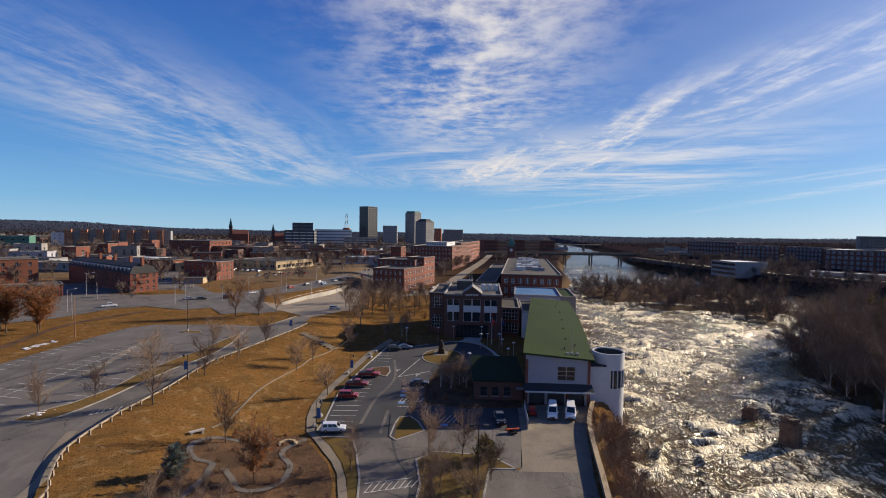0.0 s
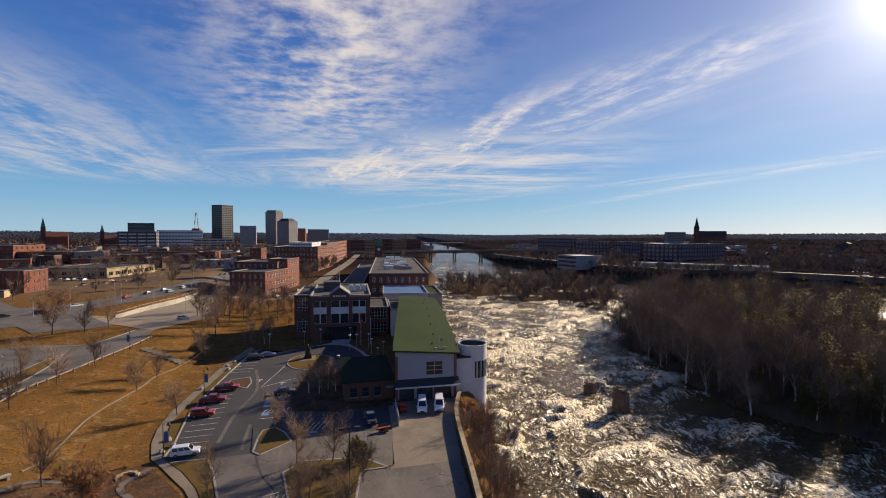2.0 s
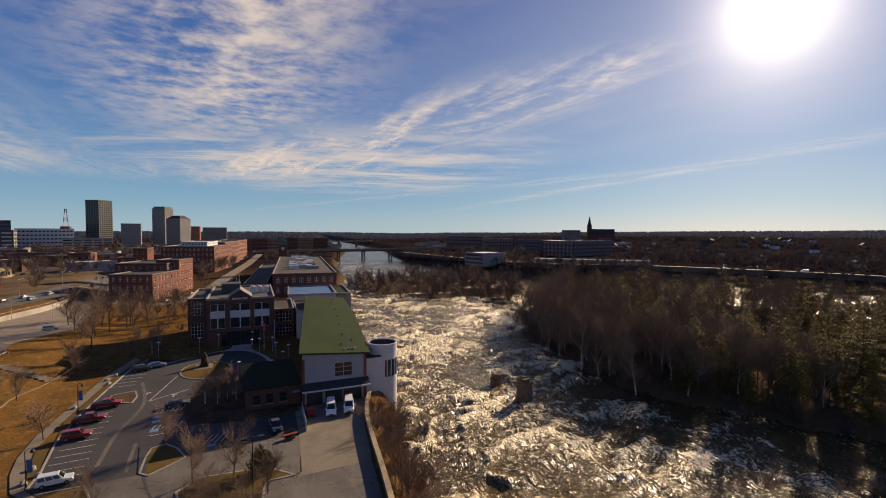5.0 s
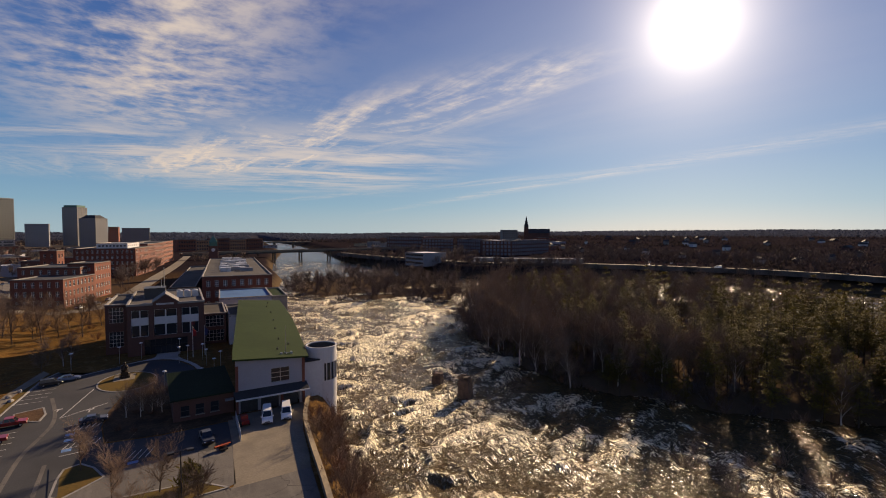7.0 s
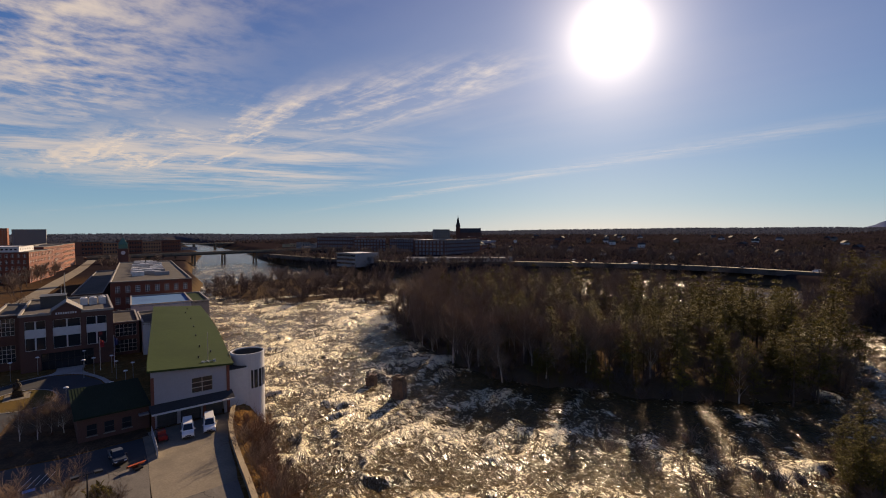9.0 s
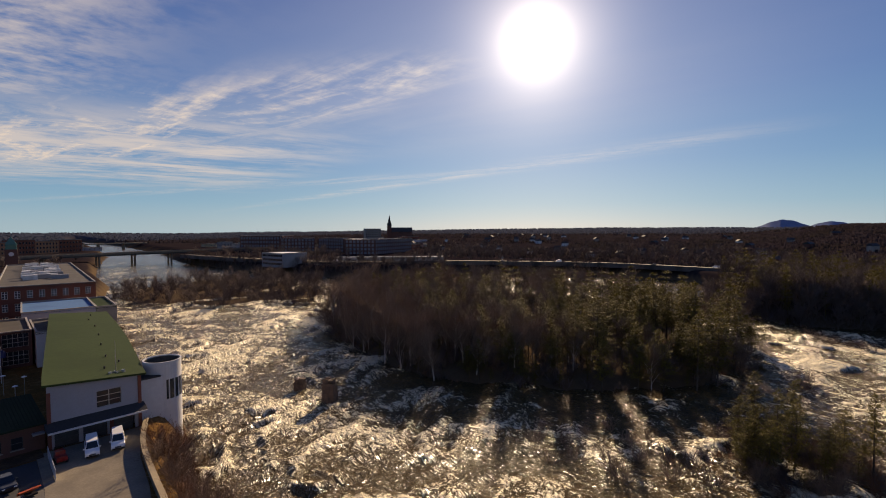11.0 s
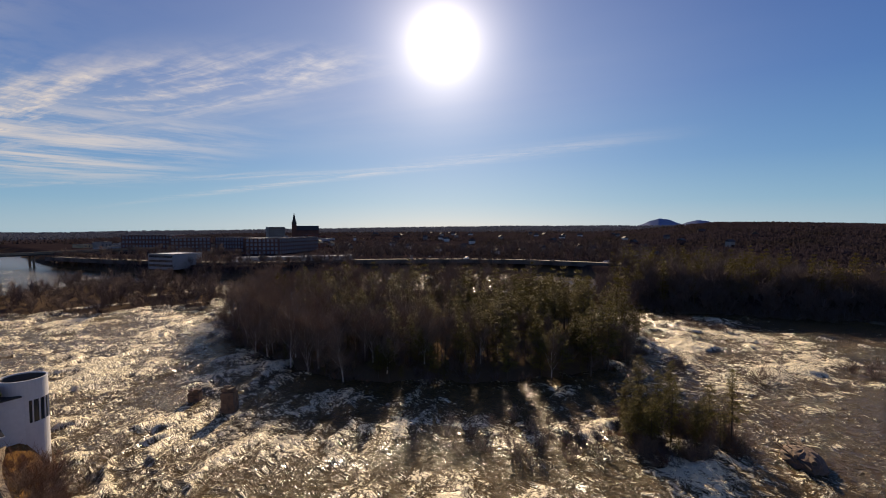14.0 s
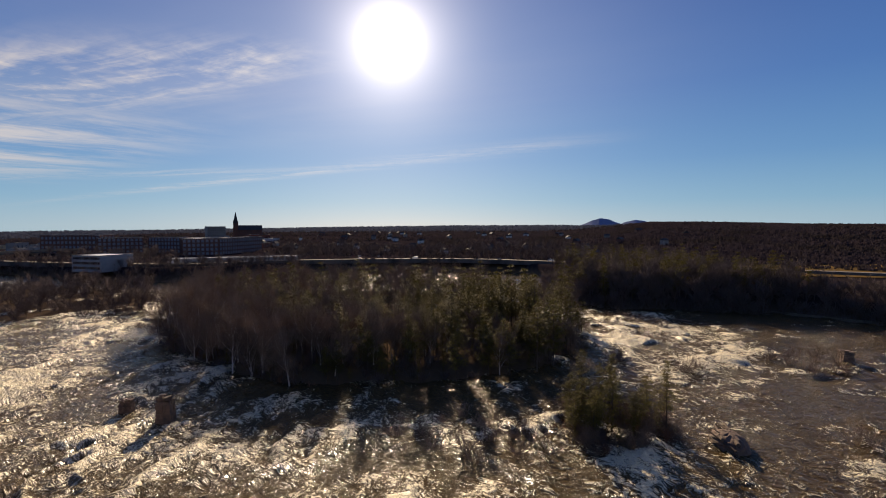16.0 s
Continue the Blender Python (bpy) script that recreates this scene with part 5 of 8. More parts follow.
    part("canopy_gutter", Geo().add([(x0, y - 2.14, 3.3), (x1, y - 2.94, 3.3), (x1, y - 2.94, 3.62), (x0, y - 2.14, 3.62), (x0, y - 2.3, 3.3), (x1, y - 3.1, 3.3), (x1, y - 3.1, 3.62), (x0, y - 2.3, 3.62)],
                                    ((4, 5, 6, 7), (7, 6, 2, 3), (5, 4, 0, 1))), PANEL_WHITE, ob, "white canopy gutter")
    for k in (0.0, 0.64, 0.97):
        part("pilaster", Geo().box(fl[0] + k * 13.9 - 0.05, fl[1] - 0.85 * k - 0.2, 0, fl[0] + k * 13.9 + 0.5, fl[1] - 0.85 * k - 0.02, 9.9 if k != 0.64 else 3.6), BRICK_RED, ob, "orange brick pilaster")
    return ob


hall()


def round_tower():
    ob = thing("round_tower", "white round tower with an open top and a dark curved window", "building", (38.6, 107.5, 0))
    R, z0, z1, n = 3.55, -8.5, 10.7, 40
    g = Geo()
    for i in range(n):
        a0, a1 = 2 * math.pi * i / n, 2 * math.pi * (i + 1) / n
        p = [(math.cos(a), math.sin(a)) for a in (a0, a1)]
        q = [(R * p[0][0], R * p[0][1]), (R * p[1][0], R * p[1][1])]
        r = [(0.93 * x, 0.93 * y) for x, y in q]
        mid = math.degrees((a0 + a1) / 2)
        cut = 262 < mid < 330
        spans = ((z0, 2.9), (7.0, z1)) if cut else ((z0, z1),)
        for lo, hi in spans:
            g.quad((*q[0], lo), (*q[1], lo), (*q[1], hi), (*q[0], hi))
        g.quad((*r[1], 8.0), (*r[0], 8.0), (*r[0], z1), (*r[1], z1))
        g.quad((*q[0], z1), (*q[1], z1), (*r[1], z1), (*r[0], z1))
        if cut:
            g.quad((*q[0], 2.9), (*q[1], 2.9), (*r[1], 2.9), (*r[0], 2.9))
            g.quad((*r[0], 7.0), (*r[1], 7.0), (*q[1], 7.0), (*q[0], 7.0))
    part("wall", g, PANEL_WHITE, ob)
    part("roof", Geo().tube((0, 0, 7.9), (0, 0, 8.4), 3.28, 3.28, 24), ROOF_DARK, ob)
    part("lining", Geo().tube((0, 0, 8.4), (0, 0, z1 - 0.25), 3.26, 3.26, 32, caps=False), PANEL_DARK, ob, "dark ring inside the open top")
    w, fr = Geo(), Geo()
    for i in range(n):
        a0, a1 = 2 * math.pi * i / n, 2 * math.pi * (i + 1) / n
        if 262 < math.degrees((a0 + a1) / 2) < 330:
            k = R * 0.95
            w.quad((k * math.cos(a0), k * math.sin(a0), 2.9), (k * math.cos(a1), k * math.sin(a1), 2.9), (k * math.cos(a1), k * math.sin(a1), 7.0), (k * math.cos(a0), k * math.sin(a0), 7.0))
            if i % 2 == 0:
                fr.tube((R * 0.98 * math.cos(a0), R * 0.98 * math.sin(a0), 2.9), (R * 0.98 * math.cos(a0), R * 0.98 * math.sin(a0), 7.0), 0.13, 0.13, 5)
    part("window", w, PANE, ob, "dark curved window")
    part("window_frame", fr, PANEL_WHITE, ob)
    part("rim", Geo().tube((0, 0, z1 - 0.3), (0, 0, z1 - 0.05), R + 0.06, R + 0.06, n, caps=False), PANEL_WHITE, ob)
    # straight link to the hall
    lk = Geo().box(-6.6, -3.6, -8, -1.2, 4.5, 8.0)
    part("link_wall", lk, PANEL_WHITE, ob)
    part("link_roof", Geo().box(-6.7, -3.75, 8.0, -1.6, 4.5, 8.25), ROOF_DARK, ob)
    return ob


round_tower()


def lean_to():
    ob = thing("low_building", "low brick building with a green lean-to roof, darkened for shade", "building", (7.6, 104.2, 0), -1.5)
    W = 11.0
    g = Geo()
    hs = [(1.3, 2.8, 1.0, 3.0), (3.9, 5.4, 1.0, 3.0), (6.6, 8.1, 1.0, 3.0)]
    holed_wall(g, (0, 0), (1, 0), W, -1, 4.4, hs, 0.25)
    g.add([(0, 0, -1), (0, 0, 4.4), (0, 14, 5.9), (0, 14, -1)], ((0, 1, 2, 3),))
    g.quad((W, 0, -1), (W, 14, -1), (W, 14, 5.9), (W, 0, 4.4))
    g.quad((0, 14, -1), (0, 14, 5.9), (W, 14, 5.9), (W, 14, -1))
    # dark brick stands in for the deep shade on this front
    part("wall", g, BRICK_DARK, ob)
    put_windows(ob, (0, 0), (1, 0), hs, 1, 2, PANEL_DARK, PANE)
    for a, b, z, _ in hs:
        part("window_sill", Geo().box(a - 0.15, -0.14, z - 0.18, b + 0.15, 0.05, z - 0.02), STONE_GREY, ob)
    part("door_canopy", Geo().box(9.2, -1.2, 2.9, 10.8, 0.0, 3.15), PANEL_GREY, ob)
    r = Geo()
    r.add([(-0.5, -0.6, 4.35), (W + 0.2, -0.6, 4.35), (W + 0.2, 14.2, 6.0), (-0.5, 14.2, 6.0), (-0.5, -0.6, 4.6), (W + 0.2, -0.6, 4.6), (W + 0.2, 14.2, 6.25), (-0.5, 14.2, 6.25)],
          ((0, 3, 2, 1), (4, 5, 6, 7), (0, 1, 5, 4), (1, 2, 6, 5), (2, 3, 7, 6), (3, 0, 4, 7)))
    part("roof", r, ROOF_GREEN_SHADED, ob)
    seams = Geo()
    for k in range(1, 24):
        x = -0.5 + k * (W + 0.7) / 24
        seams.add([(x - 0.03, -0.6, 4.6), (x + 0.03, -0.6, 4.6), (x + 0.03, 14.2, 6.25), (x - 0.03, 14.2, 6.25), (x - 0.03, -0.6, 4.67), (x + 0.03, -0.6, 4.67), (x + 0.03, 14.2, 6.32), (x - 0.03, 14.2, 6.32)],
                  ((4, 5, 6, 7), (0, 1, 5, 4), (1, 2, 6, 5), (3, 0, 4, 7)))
    part("standing_seams", seams, ROOF_GREEN_SHADED, ob)


lean_to()

# ---- the brick mills
mill = building("mill", "long red brick mill with a grey roof full of plant", (30.3, 242.0), (60.6, 237.0), 148, 0, 15.4, BRICK_RED, ROOF_GREY, 3, (8, 30, 0, 0), 1.7, 2.9, (2, 3),
                PANEL_WHITE, storey=4.9, sill=1.2, bar=0.22)
mill_axis, mill_side = (0.162, 0.987), (0.987, -0.162)
rnd = random.Random(11)
for i in range(30):
    k, s = 30 + (i // 2) * 7.2 + rnd.uniform(-1.5, 1.5), (9 if i % 2 else 17) + rnd.uniform(-2, 2)
    w, d, h = rnd.uniform(3.5, 6.5), rnd.uniform(1.8, 3), rnd.uniform(1.2, 2.4)
    part("roof_unit", Geo().obox((mill_axis[0] * k + mill_side[0] * s, mill_axis[1] * k + mill_side[1] * s), mill_side, w, d, 15.4, 15.4 + h), PALE_METAL if i % 3 else PANEL_GREY, mill)
building("long_shed", "long low flat-roofed building in shadow", (19.5, 273.0), (31.0, 271.0), 150, 0, 8.0, BRICK_DARK, ROOF_GREY, 2, (0, 0, 0, 0))
building("mill_annex", "three-storey red brick mill block", (-43.5, 294.5), (-23.4, 285.7), 28, 0, 13.4, BRICK_RED, ROOF_DARK, 3, (6, 8, 0, 0), 1.5, 2.6, (2, 2), PANEL_WHITE, sill=1.0, bar=0.2)
building("mill_block", "four-storey red brick mill with a flat dark roof", (-45, 325), (-18.5, 313.5), 26, 0, 17.2, BRICK_RED, ROOF_DARK, 4, (7, 12, 0, 0), 1.5, 2.4, (2, 2), PANEL_WHITE, bar=0.2)
building("mill_end", "tall red brick mill end block", (-24.5, 323.5), (-12.5, 318.5), 18, 0, 18.8, BRICK_RED, ROOF_DARK, 4, (3, 6, 0, 0), 1.5, 2.2, (2, 2), PANEL_WHITE, bar=0.2)
building("stair_tower", "square brick stair tower of the mill", (-42, 380), (-33.5, 377), 9, 0, 23.5, BRICK_RED, ROOF_DARK, 5, (2, 2, 0, 0), 1.4, 2.4, (2, 2), PANEL_WHITE, parapet=0.8)
building("long_mill", "five-storey red brick mill with rows of windows", (-31, 460), (9, 449), 62, 0, 22.0, BRICK_RED, ROOF_GREY, 5, (12, 16, 0, 0), 1.6, 2.6, (2, 2), PALE_METAL, group="mills along the street", bar=0.2)
building("long_mill", "red brick mill wing with a stair tower", (2, 524), (20, 519), 64, 0, 23.5, BRICK_RED, ROOF_DARK, 5, (5, 16, 0, 0), 1.6, 2.6, (2, 2), PALE_METAL, group="mills along the street", bar=0.2)
building("long_mill", "farther red brick mill wing", (14, 604), (37, 598), 56, 0, 23.5, BRICK_ORANGE, ROOF_DARK, 5, (6, 20, 0, 0), 1.6, 2.6, (2, 2), PALE_METAL, group="mills along the street", bar=0.2)
building("penthouse", "white rooftop penthouse above the brick mill", (-17, 474), (4, 469), 40, 22.4, 25.6, PANEL_WHITE, ROOF_WHITE, 1, (8, 6, 0, 0), 1.6, 1.2, (1, 1))
# every second block wears the brick with sunlight in its colour
for i, (a, b, z) in enumerate((((76, 880), (104, 890), 20), ((104, 890), (132, 900), 18), ((132, 902), (160, 911), 21), ((160, 912), (190, 922), 18.5), ((190, 922), (222, 932), 20))):
    building("far_mill", "distant red brick mill block across the town", a, b, 22, 1, z, BRICK_LIT if i % 2 else BRICK_ORANGE, ROOF_GREY, 3, (7, 2, 0, 0), 2.2, 3.0, (1, 1), PALE_METAL, group="distant mills", parapet=0.6)


def clock_tower():
    ob = thing("clock_tower", "dark brick clock tower with a green copper roof", "clock tower", (62, 424, 0), -9)
    part("shaft", Geo().box(-3.3, -3.3, 0, 3.3, 3.3, 24).box(-3.7, -3.7, 23.4, 3.7, 3.7, 24.2), BRICK_DARK, ob)
    part("belfry", Geo().box(-2.8, -2.8, 24, 2.8, 2.8, 27.2), COPPER, ob)
    part("spire", Geo().add([(-3.2, -3.2, 27.2), (3.2, -3.2, 27.2), (3.2, 3.2, 27.2), (-3.2, 3.2, 27.2), (0, 0, 33)], ((0, 1, 4), (1, 2, 4), (2, 3, 4), (3, 0, 4), (3, 2, 1, 0))), COPPER, ob)
    part("clock_face", Geo().tube((0, -3.3, 21), (0, -3.5, 21), 1.4, 1.4, 20), PANEL_WHITE, ob, "pale round clock face")


clock_tower()


# ---- bridge
def bridge():
    ob = thing("bridge", "long grey road bridge on slender piers across the river", "bridge")
    a, b = Vector((60, 640)), Vector((520, 690))
    w = (b - a).normalized()
    n = Vector((-w.y, w.x))
    L = (b - a).length
    d = Geo().obox(tuple(a), tuple(w), L, 16, 7.0, 8.2).obox(tuple(a), tuple(w), L, 0.5, 8.2, 9.2).obox(tuple(a + n * 15.5), tuple(w), L, 0.5, 8.2, 9.2)
    part("deck", d, CONCRETE, ob)
    for k in (1.5, 5.5, 9.5, 13.5):
        part("girder", Geo().obox(tuple(a + n * k), tuple(w), L, 0.6, 5.4, 7.0), PANEL_DARK, ob)
    for s in (60, 112, 150, 194, 240, 290):
        c = a + w * s + n * 2
        p = Geo().obox(tuple(c), tuple(w), 2.2, 12, 4.6, 5.5)
        for k in (1.0, 9.0):
            p.obox(tuple(c + n * k + w * 0.3), tuple(w), 1.6, 2.0, -10, 4.6)
        part("pier", p, CONCRETE, ob)


bridge()
far = thing("far_bridge", "distant low bridge across the river", "bridge")
part("deck", Geo().obox((225, 1178), (0.98, 0.18), 190, 12, 4.0, 6.4), CONCRETE, far)
for s in (40, 90, 140):
    part("pier", Geo().obox((225 + 0.98 * s, 1181 + 0.18 * s), (0.98, 0.18), 3, 8, -10, 4.0), CONCRETE, far)

# ---- the town
building("garage_row", "long brick retaining block with dark garage bays", (-226, 178), (-180, 222), 12, 4, 9.6, BRICK_ORANGE, ROOF_GREY, 1, (12, 0, 0, 0), 3.6, 3.4, (1, 1), BRICK_DARK, PANEL_DARK,
         storey=5.2, sill=0.4)
building("brick_offices", "orange brick three-storey building with a pale roof", (-262, 226), (-226, 262), 24, 5, 18.6, BRICK_ORANGE, ROOF_GREY, 3, (9, 5, 0, 0), 1.5, 2.3, (2, 1), PANEL_WHITE)


def mansard():
    ob = thing("terrace_house", "long dark brick terrace with a slate mansard roof and dormers", "building", (-229, 287, 0), -35.2)
    L, D, z0, ze, zr = 87.0, 13.0, 3.0, 13.6, 18.6
    g = Geo()
    fr = bays(L, 26, 1.1, 3, 4.0, 3.2, 0.9, 1.8, 0.5)
    holed_wall(g, (0, 0), (1, 0), L, z0 - 1, ze, fr, 0.2)
    side = bays(D, 4, 1.1, 3, 4.0, 3.2, 0.9, 1.8, 0.5)
    holed_wall(g, (L, 0), (0, 1), D, z0 - 1, ze, side, 0.2)
    g.quad((0, 0, z0), (0, 0, ze), (0, D, ze), (0, D, z0))
    g.quad((0, D, z0), (0, D, ze), (L, D, ze), (L, D, z0))
    part("wall", g, BRICK_RED, ob)
    put_windows(ob, (0, 0), (1, 0), fr, 1, 2, STONE_GREY, PANE, 0.15)
    put_windows(ob, (L, 0), (0, 1), side, 1, 2, PANEL_WHITE, PANE, 0.15)
    r = Geo()
    i = 1.8
    lo = [(-0.4, -0.4), (L + 0.4, -0.4), (L + 0.4, D + 0.4), (-0.4, D + 0.4)]
    mid = [(i, i), (L - i, i), (L - i, D - i), (i, D - i)]
    top = [(4, D / 2), (L - 4, D / 2)]
    r.add([(*p, ze) for p in lo] + [(*p, ze + 3.4) for p in mid] + [(*p, zr) for p in top],
          ((0, 1, 5, 4), (1, 2, 6, 5), (2, 3, 7, 6), (3, 0, 4, 7), (4, 5, 9, 8), (5, 6, 9), (6, 7, 8, 9), (7, 4, 8), (3, 2, 1, 0)))
    part("roof", r, ROOF_DARK, ob)
    for k in range(17):
        x = 3.0 + k * 5.0
        d = part("dormer", Geo().box(x, 0.3, ze + 0.5, x + 1.5, 2.2, ze + 2.6).box(x - 0.15, 0.15, ze + 2.6, x + 1.65, 2.4, ze + 2.8), PANEL_WHITE, ob, "pale dormer")
        part("pane", Geo().box(x + 0.25, 0.26, ze + 0.8, x + 1.25, 0.32, ze + 2.3), PANE, d)
    for x in (9, 29, 50, 70, 84):
        part("chimney", Geo().box(x, D / 2 - 0.6, zr - 1, x + 1.7, D / 2 + 0.6, zr + 3.0).box(x - 0.15, D / 2 - 0.75, zr + 3.0, x + 1.85, D / 2 + 0.75, zr + 3.3), BRICK_ORANGE, ob, "orange brick chimney")


mansard()
building("brick_block", "dark brick three-storey apartment block", (-168, 305), (-143.5, 297.5), 15, 4, 15.4, BRICK_RED, ROOF_DARK, 3, (6, 4, 0, 0), 1.3, 1.9, (2, 2), PANEL_WHITE)
building("tan_shed", "low tan garage shed", (-160, 277), (-143, 279.5), 7, 4, 7.4, TAN_WALL, ROOF_GREY, 1, (4, 0, 0, 0), 2.6, 2.4, (1, 1), TAN_WALL, PANEL_GREY, sill=0.2, parapet=0.15)


def apartments():
    ob = thing("apartment_block", "orange brick apartment block with dark glazed bays", "apartment block", (-520, 646, 0), 21.3)
    L, z0, z1 = 127.0, 8.0, 32.0
    part("wall", Geo().box(0, 2.5, z0, L, 22, z1 - 1), PANEL_GREY, ob)
    part("roof", Geo().box(-0.4, 2.0, z1 - 1, L + 0.4, 22.5, z1 - 0.4), ROOF_GREY, ob)
    for i in range(7):
        x = i * 18.3
        # pier fronts face away from the sun; the lit look is painted
        part("pier", Geo().box(x, -2.5, z0, x + 8.0, 3, z1), BRICK_LIT, ob, "orange brick pier")
        for k in range(6):
            part("balcony", Geo().box(x + 8.3, 0.8, z0 + 3.8 * k + 2.9, x + 17.8, 2.6, z0 + 3.8 * k + 3.3), CONCRETE_PALE, ob)
            for m in range(2):
                win = new("window", window_mesh(1.5, 1.8, 1, 1, PALE_METAL, PANE, 0.15))
                win.parent = ob
                win.matrix_basis = pose(x + 1.4 + 3.4 * m, -2.56, z0 + 3.8 * k + 1.0)


apartments()
building("brick_school", "broad two-storey red brick building", (-322, 553), (-268, 540), 38, 8, 21.5, BRICK_RED, ROOF_DARK, 3, (8, 6, 0, 0), 2.0, 2.2, (1, 1))
building("brick_store", "low orange brick store", (-268, 545), (-214, 535), 30, 7, 15.5, BRICK_ORANGE, ROOF_GREY, 2, (6, 4, 0, 0), 2.4, 2.0, (1, 1))
building("shopping_parade", "long low shopping parade with a pale fascia", (-178, 394), (-134, 377), 48, 5, 10.4, TAN_WALL, ROOF_DARK, 1, (8, 8, 0, 0), 3.6, 2.6, (2, 1), PANEL_WHITE, sill=0.5)
building("white_building", "white two-tone building behind the trees", (-534, 640), (-516, 647), 14, 8, 27.5, PANEL_WHITE, ROOF_GREY, 4, (3, 2, 0, 0), 1.4, 1.6, (1, 1))
building("mint_building", "mint green building with a pale roof", (-500, 500), (-458, 520), 20, 8, 25, COPPER, ROOF_WHITE, 3, (5, 0, 0, 0), 2.5, 1.8, (1, 1))
towers = [
    ("glass_tower", "dark glass office tower with pale vertical fins", (-194, 1090), (-171, 1073), 30, 89, PANEL_DARK, 22, (5, 6, 0, 5), 3.4, 2.4),
    ("grey_tower", "grey mid-rise office block", (-146, 1142), (-112, 1143), 24, 46, PANEL_GREY, 10, (9, 4, 0, 0), 2.4, 1.9),
    ("brick_tower", "pale and brick high-rise tower", (-97, 1206), (-72, 1188), 26, 80, STONE_GREY, 19, (6, 4, 0, 0), 2.8, 2.0),
    ("stone_tower", "tan stone office tower with a dark chamfered top", (-66, 1128), (-40, 1108), 30, 57, STONE_GREY, 14, (8, 5, 0, 0), 2.8, 2.0),
    ("brick_flats", "orange brick mid-rise block in the town", (-22, 1181), (-5, 1179), 20, 41, BRICK_ORANGE, 9, (4, 3, 0, 0), 1.8, 1.6),
    ("grey_flats", "grey and brick block of flats", (1, 1252), (53, 1249), 30, 39, STONE_GREY, 8, (9, 3, 0, 0), 2.6, 1.6),
    ("dark_offices", "dark banded office block", (-275, 858), (-240, 868), 26, 47, PANEL_DARK, 7, (8, 4, 0, 0), 3.2, 1.6),
]
for name, label, a, b, depth, z, m, fl, counts, ww, wh in towers:
    tw = building(name, label, a, b, depth, 4, z, m, ROOF_DARK, fl, counts, ww, wh, (1, 1), PANEL_DARK if name == "glass_tower" else PALE_METAL, PANE if name == "glass_tower" else PANE_SKY, 1.0, category="tower block", sill=0.8, bar=0.15)
building("white_offices", "white low office terrace", (-238, 880), (-175, 900), 40, 8, 36, PANEL_WHITE, ROOF_WHITE, 5, (14, 4, 0, 0), 3.2, 2.0, (1, 1))
building("banded_garage", "pale banded parking garage", (-180, 850), (-120, 860), 40, 6, 22, CONCRETE_PALE, ROOF_GREY, 4, (5, 4, 0, 0), 10, 1.6, (1, 1), PANEL_GREY)
building("banded_garage", "dark banded parking garage", (-275, 815), (-225, 822), 30, 8, 34, PANEL_DARK, ROOF_DARK, 5, (4, 2, 0, 0), 10, 1.6, (1, 1), PANEL_WHITE, PANEL_WHITE)
building("red_stores", "row of low red brick stores", (-118, 532), (-68, 560), 30, 4, 12, BRICK_RED, ROOF_DARK, 2, (10, 4, 0, 0), 1.8, 1.8, (1, 1))
building("red_stores", "row of low brick stores with a pale roof", (-190, 560), (-125, 575), 30, 5, 11, BRICK_ORANGE, ROOF_GREY, 1, (10, 4, 0, 0), 2.6, 2.2, (1, 1))

# ---- across the river
building("white_warehouse", "white flat-roofed warehouse by the river", (256, 409), (286, 412), 32, 1, 13.2, PANEL_GREY, ROOF_WHITE, 3, (0, 0, 0, 12), 2.6, 2.2, (2, 1), PANEL_GREY)
WEST_MILLS = [((378, 724), (409, 652), 30, 26), ((397, 640), (440, 612), 24, 22.5), ((443, 608), (452, 558), 24, 22.5), ((412, 507), (437, 473), 60, 22.5), ((437, 473), (528, 490), 22, 22.5)]
for i, (a, b, depth, z) in enumerate(WEST_MILLS):
    ln = math.hypot(a[0] - b[0], a[1] - b[1])
    building("west_mill", "long brick mill with tall white-framed windows", a, b, depth, 2, z, BRICK_DARK, ROOF_WHITE, 4, (int(ln / 5), 4, 0, 4), 3.2, 3.4, (3, 2), PANEL_GREY, PANE_SKY, 0.7,
             group="mills across the river", bar=0.36, sill=0.9)
building("low_store", "long low pale store by the far bank", (308, 392), (386, 312), 16, 2, 7.6, CONCRETE_PALE, ROOF_WHITE, 1, (16, 0, 0, 0), 2.6, 1.6, (1, 1), PANEL_GREY)


def church():
    ob = thing("church", "dark stone church with a tall pointed steeple", "church", (770, 785, 0), -45)
    part("tower", Geo().box(-5, -5, 8, 5, 5, 44), BRICK_DARK, ob)
    part("spire", Geo().add([(-5, -5, 44), (5, -5, 44), (5, 5, 44), (-5, 5, 44), (0, 0, 70)], ((0, 1, 4), (1, 2, 4), (2, 3, 4), (3, 0, 4), (3, 2, 1, 0))), ROOF_DARK, ob)
    n = Geo().box(5, -9, 8, 52, 9, 30)
    part("nave", n, BRICK_DARK, ob)
    part("roof", Geo().add([(5, -10, 30), (53, -10, 30), (53, 10, 30), (5, 10, 30), (5, 0, 40), (53, 0, 40)], ((0, 1, 5, 4), (2, 3, 4, 5), (1, 2, 5), (3, 0, 4), (3, 2, 1, 0))), ROOF_DARK, ob)
    for sx, sy in ((-4.5, -4.5), (4.5, -4.5), (-4.5, 4.5), (4.5, 4.5)):
        part("pinnacle", Geo().tube((sx, sy, 44), (sx, sy, 51), 0.9, 0.05, 5), ROOF_DARK, ob)


church()
building("stone_block", "pale stone block beside the church", (709, 799), (738, 780), 30, 8, 37, STONE_GREY, ROOF_DARK, 6, (8, 4, 0, 0), 2, 2, (1, 1))

